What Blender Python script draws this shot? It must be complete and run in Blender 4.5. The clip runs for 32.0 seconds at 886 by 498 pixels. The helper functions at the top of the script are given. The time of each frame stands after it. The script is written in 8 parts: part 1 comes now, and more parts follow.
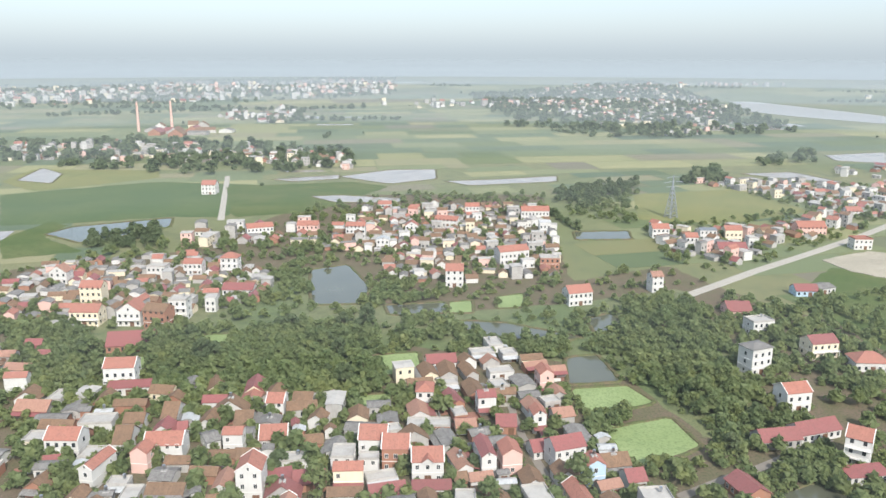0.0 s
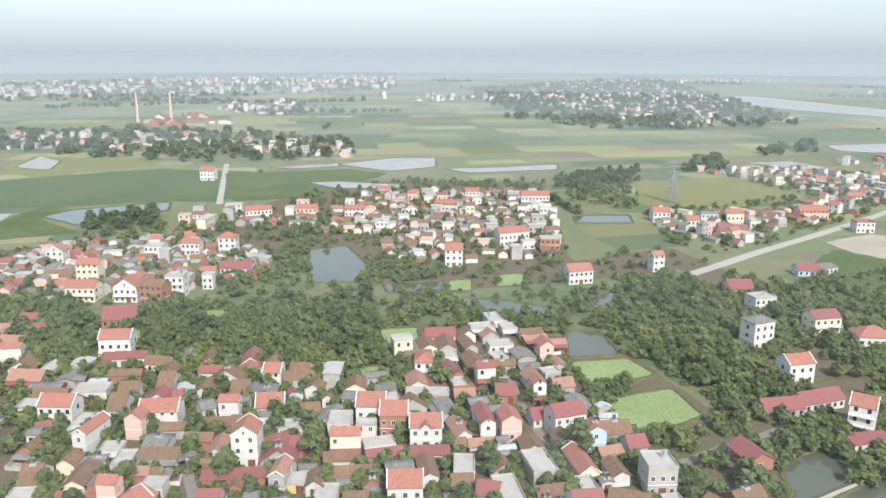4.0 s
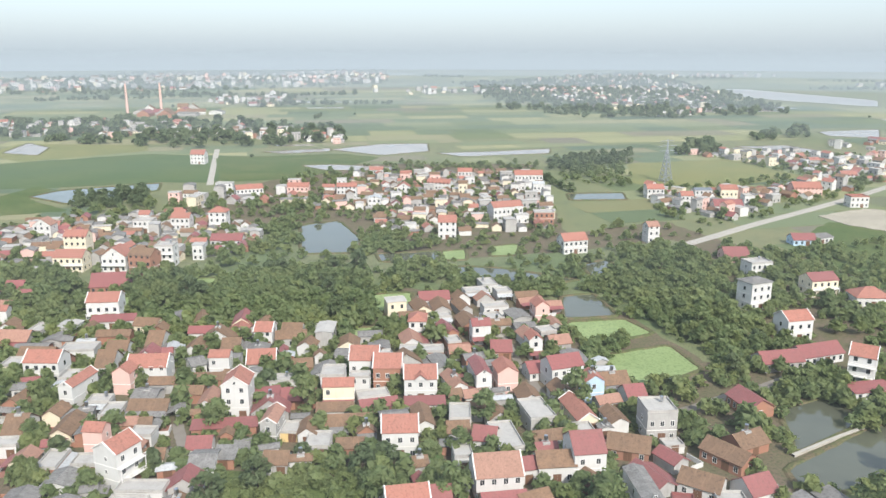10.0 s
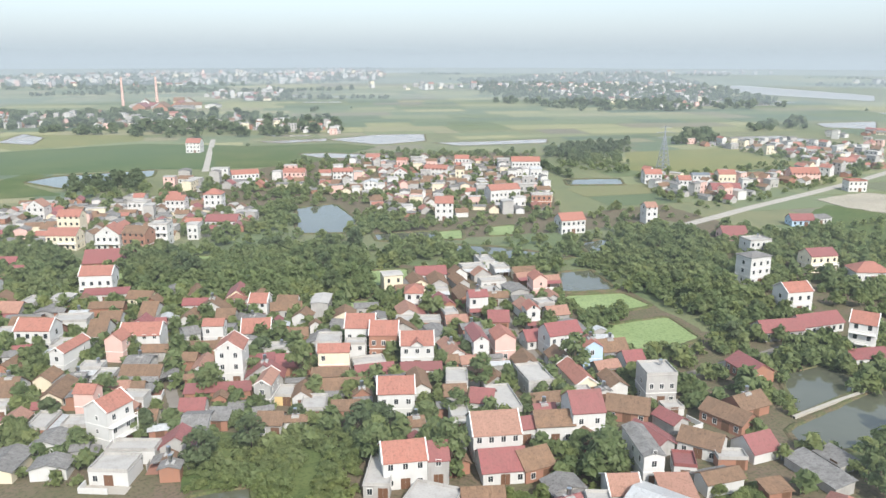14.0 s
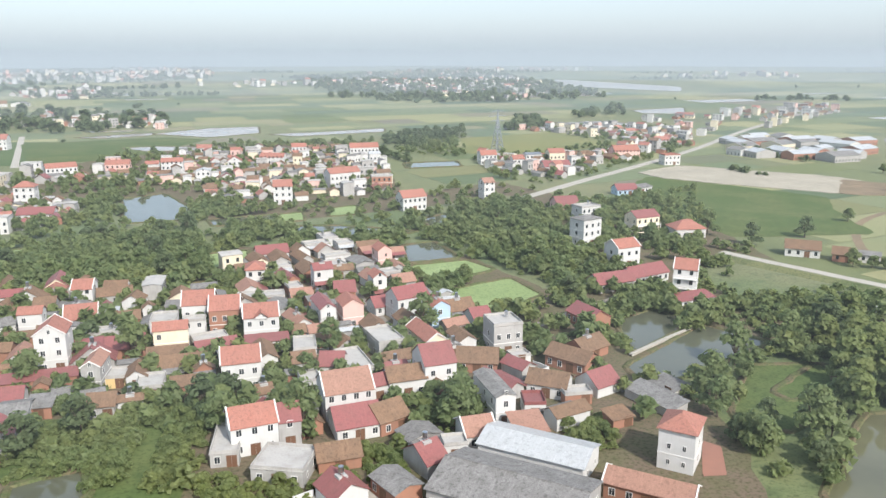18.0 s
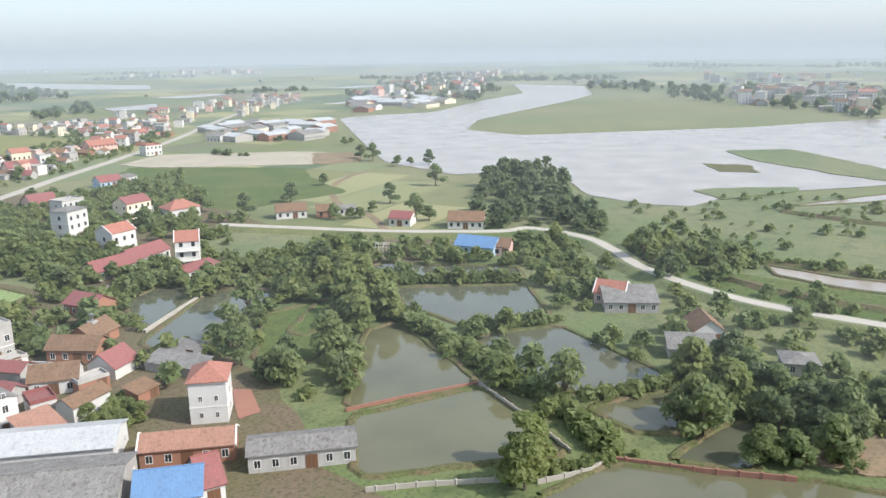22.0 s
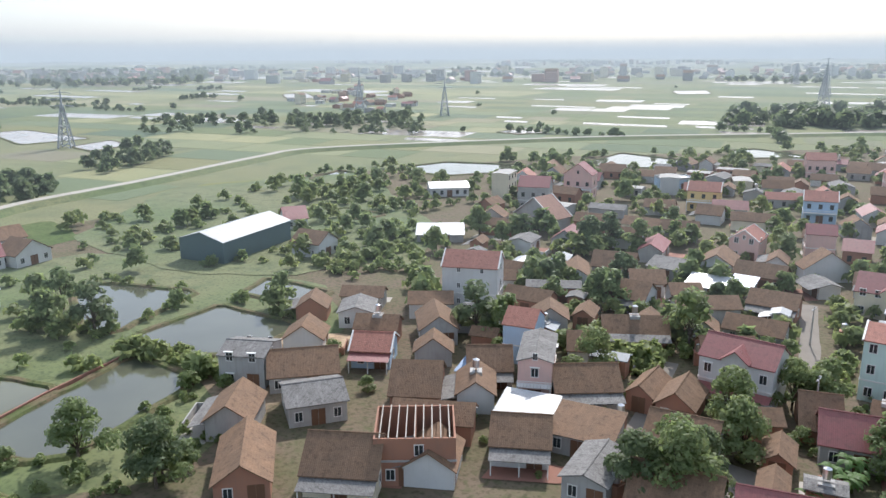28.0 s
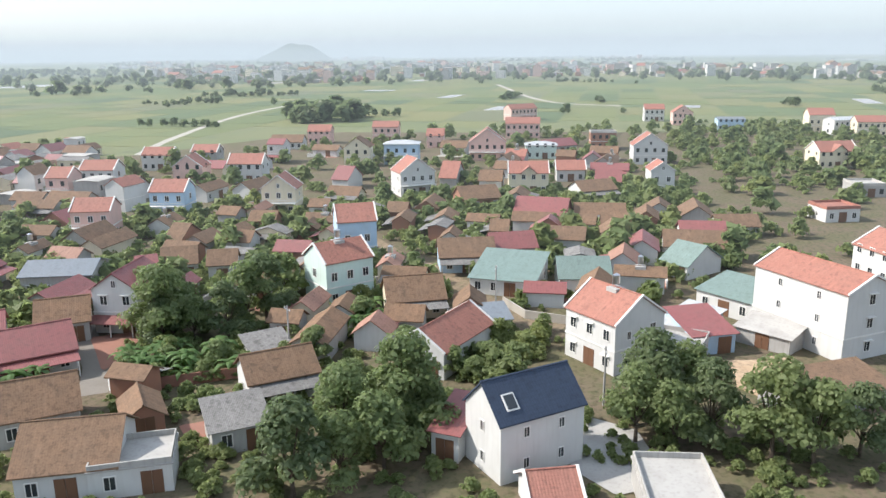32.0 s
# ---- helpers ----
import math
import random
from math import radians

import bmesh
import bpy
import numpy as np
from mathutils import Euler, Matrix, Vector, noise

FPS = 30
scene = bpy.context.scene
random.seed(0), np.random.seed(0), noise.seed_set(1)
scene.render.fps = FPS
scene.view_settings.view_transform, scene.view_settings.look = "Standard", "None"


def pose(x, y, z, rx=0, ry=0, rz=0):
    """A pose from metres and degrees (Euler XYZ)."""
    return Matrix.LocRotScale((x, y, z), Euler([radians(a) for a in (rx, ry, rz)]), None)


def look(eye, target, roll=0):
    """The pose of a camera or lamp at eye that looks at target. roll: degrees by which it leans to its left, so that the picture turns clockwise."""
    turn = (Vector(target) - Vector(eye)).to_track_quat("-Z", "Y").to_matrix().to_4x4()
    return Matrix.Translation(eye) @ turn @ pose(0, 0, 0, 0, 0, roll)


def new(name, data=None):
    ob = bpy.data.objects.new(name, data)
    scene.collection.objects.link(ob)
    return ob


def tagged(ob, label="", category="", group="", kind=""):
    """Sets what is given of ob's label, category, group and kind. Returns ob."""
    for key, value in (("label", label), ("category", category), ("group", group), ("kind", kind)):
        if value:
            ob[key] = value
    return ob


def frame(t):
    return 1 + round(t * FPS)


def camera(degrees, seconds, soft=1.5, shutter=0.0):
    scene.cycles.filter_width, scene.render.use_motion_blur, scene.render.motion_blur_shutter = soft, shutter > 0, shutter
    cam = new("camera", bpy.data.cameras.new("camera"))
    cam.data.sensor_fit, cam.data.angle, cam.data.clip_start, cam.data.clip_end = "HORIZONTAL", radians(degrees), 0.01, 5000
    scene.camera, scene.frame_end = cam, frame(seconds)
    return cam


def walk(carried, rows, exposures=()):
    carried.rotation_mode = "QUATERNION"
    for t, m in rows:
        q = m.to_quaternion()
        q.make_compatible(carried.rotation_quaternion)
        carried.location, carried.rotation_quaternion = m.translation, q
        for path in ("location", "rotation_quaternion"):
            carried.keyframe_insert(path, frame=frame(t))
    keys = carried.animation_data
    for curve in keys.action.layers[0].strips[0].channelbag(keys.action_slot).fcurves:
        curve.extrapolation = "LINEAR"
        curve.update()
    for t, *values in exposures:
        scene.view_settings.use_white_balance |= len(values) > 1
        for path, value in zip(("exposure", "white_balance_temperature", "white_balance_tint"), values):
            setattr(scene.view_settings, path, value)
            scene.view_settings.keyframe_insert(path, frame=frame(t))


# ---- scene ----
cam = camera(59.45, 32.0)
ROWS = [
    (0.0, -0.90, -2.76, 124.50, -13.97, -0.09, -2.89),
    (0.5, -0.84, -2.66, 123.14, -13.99, -0.11, -2.89),
    (1.0, -0.78, -2.55, 121.77, -14.00, -0.13, -2.88),
    (1.5, -0.70, -2.44, 120.42, -14.01, -0.13, -2.89),
    (2.0, -0.62, -2.32, 119.07, -14.04, -0.15, -2.87),
    (2.5, -0.54, -2.21, 117.72, -14.07, -0.17, -2.86),
    (3.0, -0.49, -2.14, 116.39, -14.10, -0.19, -2.85),
    (3.5, -0.49, -2.11, 115.06, -14.11, -0.20, -2.85),
    (5.5, -0.67, -1.99, 109.74, -14.13, -0.22, -2.94),
    (6.0, -0.74, -1.97, 108.43, -14.13, -0.24, -2.97),
    (6.5, -0.82, -1.94, 107.14, -14.14, -0.25, -3.00),
    (7.0, -0.89, -1.89, 105.87, -14.15, -0.27, -3.03),
    (7.5, -0.93, -1.82, 104.60, -14.16, -0.28, -3.07),
    (8.0, -0.94, -1.72, 103.33, -14.17, -0.30, -3.08),
    (8.5, -0.95, -1.58, 102.04, -14.19, -0.30, -3.12),
    (9.0, -0.98, -1.43, 100.77, -14.23, -0.30, -3.15),
    (9.5, -1.02, -1.41, 99.52, -14.19, -0.20, -3.29),
    (10.0, -1.05, -1.73, 98.29, -14.16, -0.06, -3.49),
    (10.5, -1.07, -2.09, 97.05, -14.15, 0.05, -3.68),
    (11.0, -1.07, -2.21, 95.81, -14.13, 0.10, -3.73),
    (11.5, -1.06, -2.18, 94.54, -14.13, 0.09, -3.74),
    (12.0, -1.04, -2.09, 93.24, -14.15, 0.05, -3.74),
    (12.5, -1.01, -1.97, 91.94, -14.14, -0.00, -3.72),
    (13.0, -0.98, -1.87, 90.61, -14.15, -0.04, -3.72),
    (13.5, -0.95, -1.78, 89.27, -14.16, -0.07, -3.70),
    (15.5, -0.74, -1.39, 83.80, -14.17, -0.18, -4.15),
    (16.0, -0.70, -1.35, 82.43, -14.15, -0.16, -5.58),
    (16.5, -0.68, -1.35, 81.07, -14.14, -0.11, -8.01),
    (17.0, -0.71, -1.36, 79.72, -14.16, -0.04, -10.69),
    (17.5, -0.80, -1.35, 78.39, -14.16, 0.03, -13.15),
    (18.0, -0.98, -1.25, 77.09, -14.15, 0.08, -15.64),
    (18.5, -1.22, -1.15, 75.79, -14.14, 0.10, -18.33),
    (19.0, -1.42, -1.11, 74.50, -14.16, 0.12, -21.62),
    (19.5, -1.51, -1.11, 73.23, -14.19, 0.15, -25.71),
    (20.0, -1.48, -1.09, 71.98, -14.18, 0.22, -30.25),
    (20.5, -1.42, -1.03, 70.71, -14.19, 0.36, -35.42),
    (21.0, -1.45, -1.02, 69.42, -14.21, 0.54, -41.00),
    (21.5, -1.51, -1.05, 68.15, -14.21, 0.66, -46.80),
    (22.0, -1.59, -1.07, 66.86, -14.27, 0.74, -52.70),
    (22.5, -1.69, -1.09, 65.57, -14.31, 0.77, -58.56),
    (23.0, -1.76, -1.02, 64.24, -14.32, 0.77, -64.44),
    (23.5, -1.79, -0.88, 62.86, -14.37, 0.73, -70.86),
    (24.0, -1.84, -0.61, 61.55, -14.39, 0.69, -77.21),
    (24.5, -1.89, -0.15, 60.32, -14.39, 0.61, -83.77),
    (26.5, -1.92, 2.63, 55.49, -14.33, 0.09, -115.37),
    (27.0, -1.72, 3.21, 54.23, -14.31, 0.13, -124.91),
    (27.5, -1.39, 3.64, 52.95, -14.32, 0.22, -135.73),
    (28.0, -1.03, 3.85, 51.66, -14.31, 0.28, -145.95),
    (28.5, -0.75, 3.93, 50.37, -14.26, 0.35, -156.66),
    (29.0, -0.53, 3.97, 49.10, -14.20, 0.36, -167.83),
    (29.5, -0.33, 3.90, 47.81, -14.12, 0.35, -179.28),
    (30.0, -0.05, 3.67, 46.51, -14.08, 0.36, -191.05),
    (30.5, 0.17, 3.33, 45.13, -14.19, 0.40, -203.09),
    (31.0, 0.28, 2.94, 43.75, -14.28, 0.47, -215.45),
    (31.5, 0.40, 2.55, 42.34, -14.32, 0.52, -230.42),
    (32.0, 0.53, 2.09, 40.94, -14.32, 0.58, -245.80),
]
walk(cam, [(t, pose(x, y, z, 90 + p, r, yaw)) for t, x, y, z, p, r, yaw in ROWS],
     exposures=[(0.0, 0.30, 6040, 11), (13.0, 0.31, 6010, 11), (20.0, 0.33, 5990, 12), (24.5, 0.40, 6020, 12), (27.0, 0.28, 5820, 13), (30.0, 0.36, 5900, 14), (32.0, 0.52, 6000, 12)])

# ---- light: hazy afternoon sun behind the first view ----
SUN_TO = Vector((0.30, -0.95, 0.0)).normalized()
SUN_UP = radians(41)
world = bpy.data.worlds.new("hazy_sky")
scene.world = world
world.use_nodes = True
wn = world.node_tree
sky = wn.nodes.new("ShaderNodeTexSky")
sky.sky_type = "NISHITA"
sky.sun_disc = False
sky.sun_elevation = SUN_UP
sky.sun_rotation = math.atan2(SUN_TO.x, SUN_TO.y)
sky.air_density, sky.dust_density, sky.ozone_density, sky.altitude = 1.0, 2.6, 1.0, 60
# thin cloud and haze whiten the sky evenly
dim = wn.nodes.new("ShaderNodeMixRGB")
dim.blend_type, dim.inputs[0].default_value, dim.inputs[2].default_value = "MULTIPLY", 1.0, (0.265, 0.265, 0.262, 1)
wn.links.new(sky.outputs[0], dim.inputs[1])
veil = wn.nodes.new("ShaderNodeMixRGB")
veil.inputs[0].default_value, veil.inputs[2].default_value = 0.66, (0.59, 0.655, 0.672, 1)
wn.links.new(dim.outputs[0], veil.inputs[1])
wn.links.new(veil.outputs[0], wn.nodes["Background"].inputs[0])
wn.nodes["Background"].inputs[1].default_value = 1.0
sun = new("sun", bpy.data.lights.new("sun", "SUN"))
sun.data.energy, sun.data.angle, sun.data.color = 4.3, radians(1.5), (1.0, 0.925, 0.80)
sun_dir = Vector((SUN_TO.x * math.cos(SUN_UP), SUN_TO.y * math.cos(SUN_UP), math.sin(SUN_UP)))
sun.matrix_world = look((0, 0, 300), Vector((0, 0, 300)) - sun_dir)


# ---- materials ----
def material(name, base, rough=0.8, metal=0.0, spec=0.3, sheen=0.0):
    m = bpy.data.materials.new(name)
    m.use_nodes = True
    b = m.node_tree.nodes["Principled BSDF"]
    b.inputs["Base Color"].default_value = (*base, 1)
    b.inputs["Roughness"].default_value = rough
    b.inputs["Metallic"].default_value = metal
    b.inputs["Specular IOR Level"].default_value = spec
    b.inputs["Sheen Weight"].default_value = sheen
    return m, m.node_tree, b


def node(nt, kind, **sets):
    n = nt.nodes.new(kind)
    for key, value in sets.items():
        n.inputs[key.replace("_", " ")].default_value = value
    return n


def mix(nt, fac, a, b, blend="MIX"):
    n = nt.nodes.new("ShaderNodeMixRGB")
    n.blend_type = blend
    for sock, v in ((n.inputs[0], fac), (n.inputs[1], a), (n.inputs[2], b)):
        if isinstance(v, bpy.types.NodeSocket):
            nt.links.new(v, sock)
        elif isinstance(v, (int, float)):
            sock.default_value = v
        else:
            sock.default_value = (*v, 1)
    return n.outputs[0]


def ramp(nt, src, lo, hi, a=0.0, b=1.0):
    n = nt.nodes.new("ShaderNodeMapRange")
    n.inputs[1].default_value, n.inputs[2].default_value = lo, hi
    n.inputs[3].default_value, n.inputs[4].default_value = a, b
    nt.links.new(src, n.inputs[0])
    return n.outputs[0]


def noise_of(nt, scale, detail=4.0, coords="Object", stretch=None, world_space=False):
    if world_space:
        src = nt.nodes.new("ShaderNodeNewGeometry").outputs["Position"]
    else:
        src = nt.nodes.new("ShaderNodeTexCoord").outputs[coords]
    if stretch:
        mp = nt.nodes.new("ShaderNodeMapping")
        mp.inputs["Scale"].default_value = stretch
        nt.links.new(src, mp.inputs[0])
        src = mp.outputs[0]
    n = node(nt, "ShaderNodeTexNoise", Scale=scale, Detail=detail)
    nt.links.new(src, n.inputs["Vector"])
    return n.outputs[0]


def bump(nt, b, height, strength=0.4, distance=0.05):
    n = nt.nodes.new("ShaderNodeBump")
    n.inputs["Strength"].default_value, n.inputs["Distance"].default_value = strength, distance
    nt.links.new(height, n.inputs["Height"])
    nt.links.new(n.outputs[0], b.inputs["Normal"])


def paint(name, base, stain=(0.30, 0.28, 0.24), amount=0.35, rough=0.8):
    """Lime-washed or painted render with rain streaks and patches of damp."""
    m, nt, b = material(name, base, rough)
    big = ramp(nt, noise_of(nt, 0.35, 6, world_space=True), 0.45, 0.75)
    streak = ramp(nt, noise_of(nt, 1.0, 5, world_space=True, stretch=(2.5, 2.5, 0.25)), 0.5, 0.8)
    rnd = nt.nodes.new("ShaderNodeObjectInfo").outputs["Random"]
    c = mix(nt, ramp(nt, rnd, 0, 1, 0.0, 0.22), base, tuple(v * 0.72 for v in base))
    c = mix(nt, ramp(nt, big, 0, 1, 0, amount * 0.6), c, stain)
    c = mix(nt, ramp(nt, streak, 0, 1, 0, amount * 0.6), c, stain)
    nt.links.new(c, b.inputs["Base Color"])
    bump(nt, b, noise_of(nt, 9, 4), 0.25, 0.02)
    return m


def roofing(name, base, dirt, period, amount=0.45, rough=0.75, metal=0.0, spec=0.25, depth=0.06, courses=0.33):
    """Pantiles or ribbed sheet: ribs run down the slope, the local x axis lies along the ridge."""
    m, nt, b = material(name, base, rough, metal, spec)
    tc = nt.nodes.new("ShaderNodeTexCoord").outputs["Object"]
    w = node(nt, "ShaderNodeTexWave", Scale=0.314 / period, Distortion=0.0)
    w.wave_type, w.bands_direction = "BANDS", "X"
    nt.links.new(tc, w.inputs["Vector"])
    h = w.outputs["Fac"]
    c = base
    rnd = nt.nodes.new("ShaderNodeObjectInfo").outputs["Random"]
    c = mix(nt, ramp(nt, rnd, 0, 1, 0.0, 0.35), base, dirt)
    if courses:
        v = node(nt, "ShaderNodeTexWave", Scale=0.314 / courses, Distortion=1.0)
        v.wave_type, v.bands_direction, v.wave_profile = "BANDS", "Y", "SAW"
        nt.links.new(tc, v.inputs["Vector"])
        h = mix(nt, 0.5, w.outputs["Fac"], v.outputs["Fac"])
        c = mix(nt, ramp(nt, v.outputs["Fac"], 0.0, 0.35, 0.16, 0.0), c, tuple(x * 0.4 for x in dirt))
    c = mix(nt, ramp(nt, w.outputs["Fac"], 0.0, 0.4, 0.14, 0.0), c, tuple(x * 0.5 for x in dirt))
    c = mix(nt, ramp(nt, noise_of(nt, 0.5, 6, world_space=True), 0.42, 0.7, 0, amount), c, dirt)
    c = mix(nt, ramp(nt, noise_of(nt, 5.0, 3, world_space=True), 0.4, 0.7, 0, amount), c, tuple(x * 0.7 for x in dirt))
    c = mix(nt, ramp(nt, noise_of(nt, 1.6, 5, world_space=True), 0.52, 0.66, 0, amount * 0.8), c, tuple(x * 0.45 for x in dirt))
    c = mix(nt, ramp(nt, noise_of(nt, 1.1, 5, stretch=(1.6, 0.25, 0.25)), 0.55, 0.72, 0, amount * 0.3), c, tuple(min(1, x * 1.6 + 0.03) for x in base))
    nt.links.new(c, b.inputs["Base Color"])
    bump(nt, b, h, 0.45, depth)
    return m


def earth(name, a, b_col, c_col, scale=0.15, rough=0.95, sheen=0.0, relief=0.15):
    m, nt, b = material(name, a, rough, 0, 0.15, sheen)
    c = mix(nt, ramp(nt, noise_of(nt, scale, 6, world_space=True), 0.4, 0.62), a, b_col)
    c = mix(nt, ramp(nt, noise_of(nt, scale * 9, 5, world_space=True), 0.5, 0.72, 0, 0.8), c, c_col)
    nt.links.new(c, b.inputs["Base Color"])
    c = mix(nt, ramp(nt, noise_of(nt, 1.3, 6, world_space=True), 0.50, 0.68, 0, 0.55), c, tuple(x * 0.45 for x in c_col))
    nt.links.new(c, b.inputs["Base Color"])
    bump(nt, b, noise_of(nt, scale * 14, 5, world_space=True), 0.6, relief)
    return m


def foliage(name, dark, light, rough=0.55):
    m, nt, b = material(name, dark, rough, 0, 0.35)
    isl = nt.nodes.new("ShaderNodeNewGeometry").outputs["Random Per Island"]
    rnd = nt.nodes.new("ShaderNodeObjectInfo").outputs["Random"]
    c = mix(nt, ramp(nt, isl, 0, 1, 0, 1), dark, light)
    c = mix(nt, ramp(nt, rnd, 0, 1, 0.0, 0.4), c, tuple(0.5 * (x + y) * 1.2 for x, y in zip(dark, light)))
    c = mix(nt, ramp(nt, noise_of(nt, 0.05, 3, world_space=True), 0.4, 0.65, 0, 0.5), c, (light[0] * 1.15, light[1] * 1.05, light[2]))
    nt.links.new(c, b.inputs["Base Color"])
    tr = nt.nodes.new("ShaderNodeBsdfTranslucent")
    nt.links.new(c, tr.inputs[0])
    mx = nt.nodes.new("ShaderNodeMixShader")
    mx.inputs[0].default_value = 0.6
    nt.links.new(b.outputs[0], mx.inputs[1])
    nt.links.new(tr.outputs[0], mx.inputs[2])
    nt.links.new(mx.outputs[0], nt.nodes["Material Output"].inputs["Surface"])
    return m


def watery(name, base, rough=0.06, ripple=0.02, scale=1.2, spec=0.5):
    m, nt, b = material(name, base, rough, 0, spec)
    c = mix(nt, ramp(nt, noise_of(nt, 0.05, 4, world_space=True), 0.35, 0.7), base, tuple(x * 0.75 for x in base))
    nt.links.new(c, b.inputs["Base Color"])
    bump(nt, b, noise_of(nt, scale, 3, world_space=True), ripple, 0.05)
    return m


WALLS = {
    "w": paint("white_limewash", (0.58, 0.57, 0.545), (0.34, 0.32, 0.285), 0.35),
    "c": paint("cream_paint", (0.70, 0.62, 0.46)),
    "y": paint("yellow_paint", (0.68, 0.50, 0.22)),
    "b": paint("pale_blue_paint", (0.42, 0.55, 0.68)),
    "p": paint("pink_paint", (0.66, 0.44, 0.38)),
    "g": paint("bare_cement_render", (0.40, 0.385, 0.36), (0.16, 0.15, 0.14), 0.55),
    "r": paint("raw_brick", (0.34, 0.17, 0.11), (0.20, 0.15, 0.12), 0.5),
    "e": paint("pale_green_paint", (0.55, 0.66, 0.60)),
    "t": paint("dark_green_sheet_wall", (0.10, 0.145, 0.15), (0.08, 0.1, 0.1), 0.3, 0.5),
}
ROOFS = {
    "o": roofing("coral_red_roof_tiles", (0.39, 0.165, 0.12), (0.29, 0.145, 0.11), 0.30, 0.5),
    "d": roofing("dark_red_roof_sheet", (0.275, 0.09, 0.085), (0.21, 0.10, 0.085), 0.25, 0.35, 0.5, 0.0, 0.4, 0.04, 0),
    "k": roofing("old_brown_roof_tiles", (0.25, 0.152, 0.092), (0.14, 0.098, 0.068), 0.24, 0.5, 0.9),
    "g": roofing("grey_fibre_cement_sheet", (0.27, 0.26, 0.245), (0.14, 0.13, 0.12), 0.18, 0.6, 0.9, 0.0, 0.2, 0.05, 0),
    "n": roofing("navy_blue_roof_tiles", (0.055, 0.075, 0.115), (0.04, 0.05, 0.075), 0.30, 0.3),
    "t": roofing("teal_roof_sheet", (0.19, 0.255, 0.225), (0.15, 0.19, 0.165), 0.25, 0.35, 0.5, 0.0, 0.4, 0.04, 0),
    "w": roofing("white_metal_roof_sheet", (0.52, 0.53, 0.53), (0.34, 0.34, 0.33), 0.3, 0.4, 0.4, 0.0, 0.5, 0.03, 0),
    "b": roofing("blue_roof_sheet", (0.13, 0.25, 0.44), (0.12, 0.18, 0.28), 0.25, 0.3, 0.45, 0.0, 0.5, 0.03, 0),
    "s": roofing("slate_grey_roof_sheet", (0.20, 0.225, 0.25), (0.14, 0.15, 0.16), 0.25, 0.3, 0.5, 0.0, 0.4, 0.03, 0),
    "l": roofing("pale_terracotta_roof_tiles", (0.37, 0.205, 0.15), (0.27, 0.16, 0.115), 0.30, 0.45),
    "f": paint("weathered_flat_concrete", (0.42, 0.40, 0.37), (0.17, 0.16, 0.14), 0.6, 0.9),
}
GLASS = material("dark_window_glass", (0.03, 0.035, 0.04), 0.12, 0, 0.6)[0]
FRAME = paint("white_window_frame", (0.72, 0.70, 0.66), amount=0.2, rough=0.5)
DOORWOOD = paint("brown_door_wood", (0.16, 0.085, 0.05), (0.08, 0.05, 0.035), 0.3, 0.5)
STEEL = material("stainless_steel_tank", (0.62, 0.63, 0.65), 0.28, 1.0)[0]
PYLON_STEEL = material("galvanised_steel", (0.34, 0.36, 0.38), 0.55, 0.6)[0]
BRICK = paint("red_brick_paving", (0.29, 0.145, 0.105), (0.19, 0.12, 0.09), 0.5, 0.9)
CONCRETE = paint("concrete_path", (0.40, 0.37, 0.32), (0.27, 0.235, 0.19), 0.5, 0.95)
ALLEY = paint("worn_alley_concrete", (0.225, 0.20, 0.17), (0.15, 0.125, 0.10), 0.55, 0.95)
DIRT = earth("bare_earth", (0.26, 0.19, 0.125), (0.20, 0.155, 0.105), (0.15, 0.14, 0.08), 0.12)
SAND = earth("sand_heap", (0.48, 0.36, 0.24), (0.42, 0.30, 0.19), (0.38, 0.29, 0.2), 0.2)
YARD = earth("village_soil", (0.155, 0.118, 0.083), (0.13, 0.115, 0.066), (0.088, 0.098, 0.045), 0.10)
GRASS = earth("rough_grass", (0.105, 0.14, 0.048), (0.155, 0.16, 0.07), (0.062, 0.088, 0.032), 0.018, 0.9, 0.1, 0.3)
PLAIN = earth("paddy_plain", (0.13, 0.148, 0.05), (0.17, 0.165, 0.068), (0.085, 0.108, 0.042), 0.006, 0.9, 0.1, 0.3)
BANK = earth("earth_bank", (0.10, 0.115, 0.045), (0.15, 0.115, 0.07), (0.06, 0.08, 0.03), 0.2)
WEED = earth("duckweed", (0.225, 0.285, 0.115), (0.26, 0.32, 0.14), (0.175, 0.235, 0.092), 0.05, 0.7, 0, 0.02)
BARK = earth("tree_bark", (0.13, 0.10, 0.075), (0.09, 0.07, 0.05), (0.16, 0.13, 0.10), 1.5)
LEAF = foliage("tree_leaves", (0.145, 0.195, 0.078), (0.25, 0.305, 0.13))
LEAF_DARK = foliage("dark_tree_leaves", (0.11, 0.148, 0.07), (0.185, 0.235, 0.112))
FIELD_DARK = earth("dark_green_field", (0.085, 0.125, 0.05), (0.105, 0.14, 0.055), (0.07, 0.10, 0.04), 0.02)
FIELD_YELLOW = earth("ripe_yellow_field", (0.215, 0.21, 0.085), (0.185, 0.195, 0.08), (0.15, 0.16, 0.07), 0.03)
SILT = earth("pale_levelled_sand", (0.41, 0.365, 0.29), (0.35, 0.315, 0.25), (0.26, 0.25, 0.18), 0.05)
FIELD_GREEN = earth("bright_green_field", (0.085, 0.12, 0.038), (0.12, 0.14, 0.05), (0.06, 0.085, 0.03), 0.035)
LEAF_FRESH = foliage("fresh_shrub_leaves", (0.165, 0.215, 0.08), (0.275, 0.325, 0.135))
LEAF_LIGHT = foliage("bamboo_leaves", (0.17, 0.215, 0.07), (0.29, 0.335, 0.13))
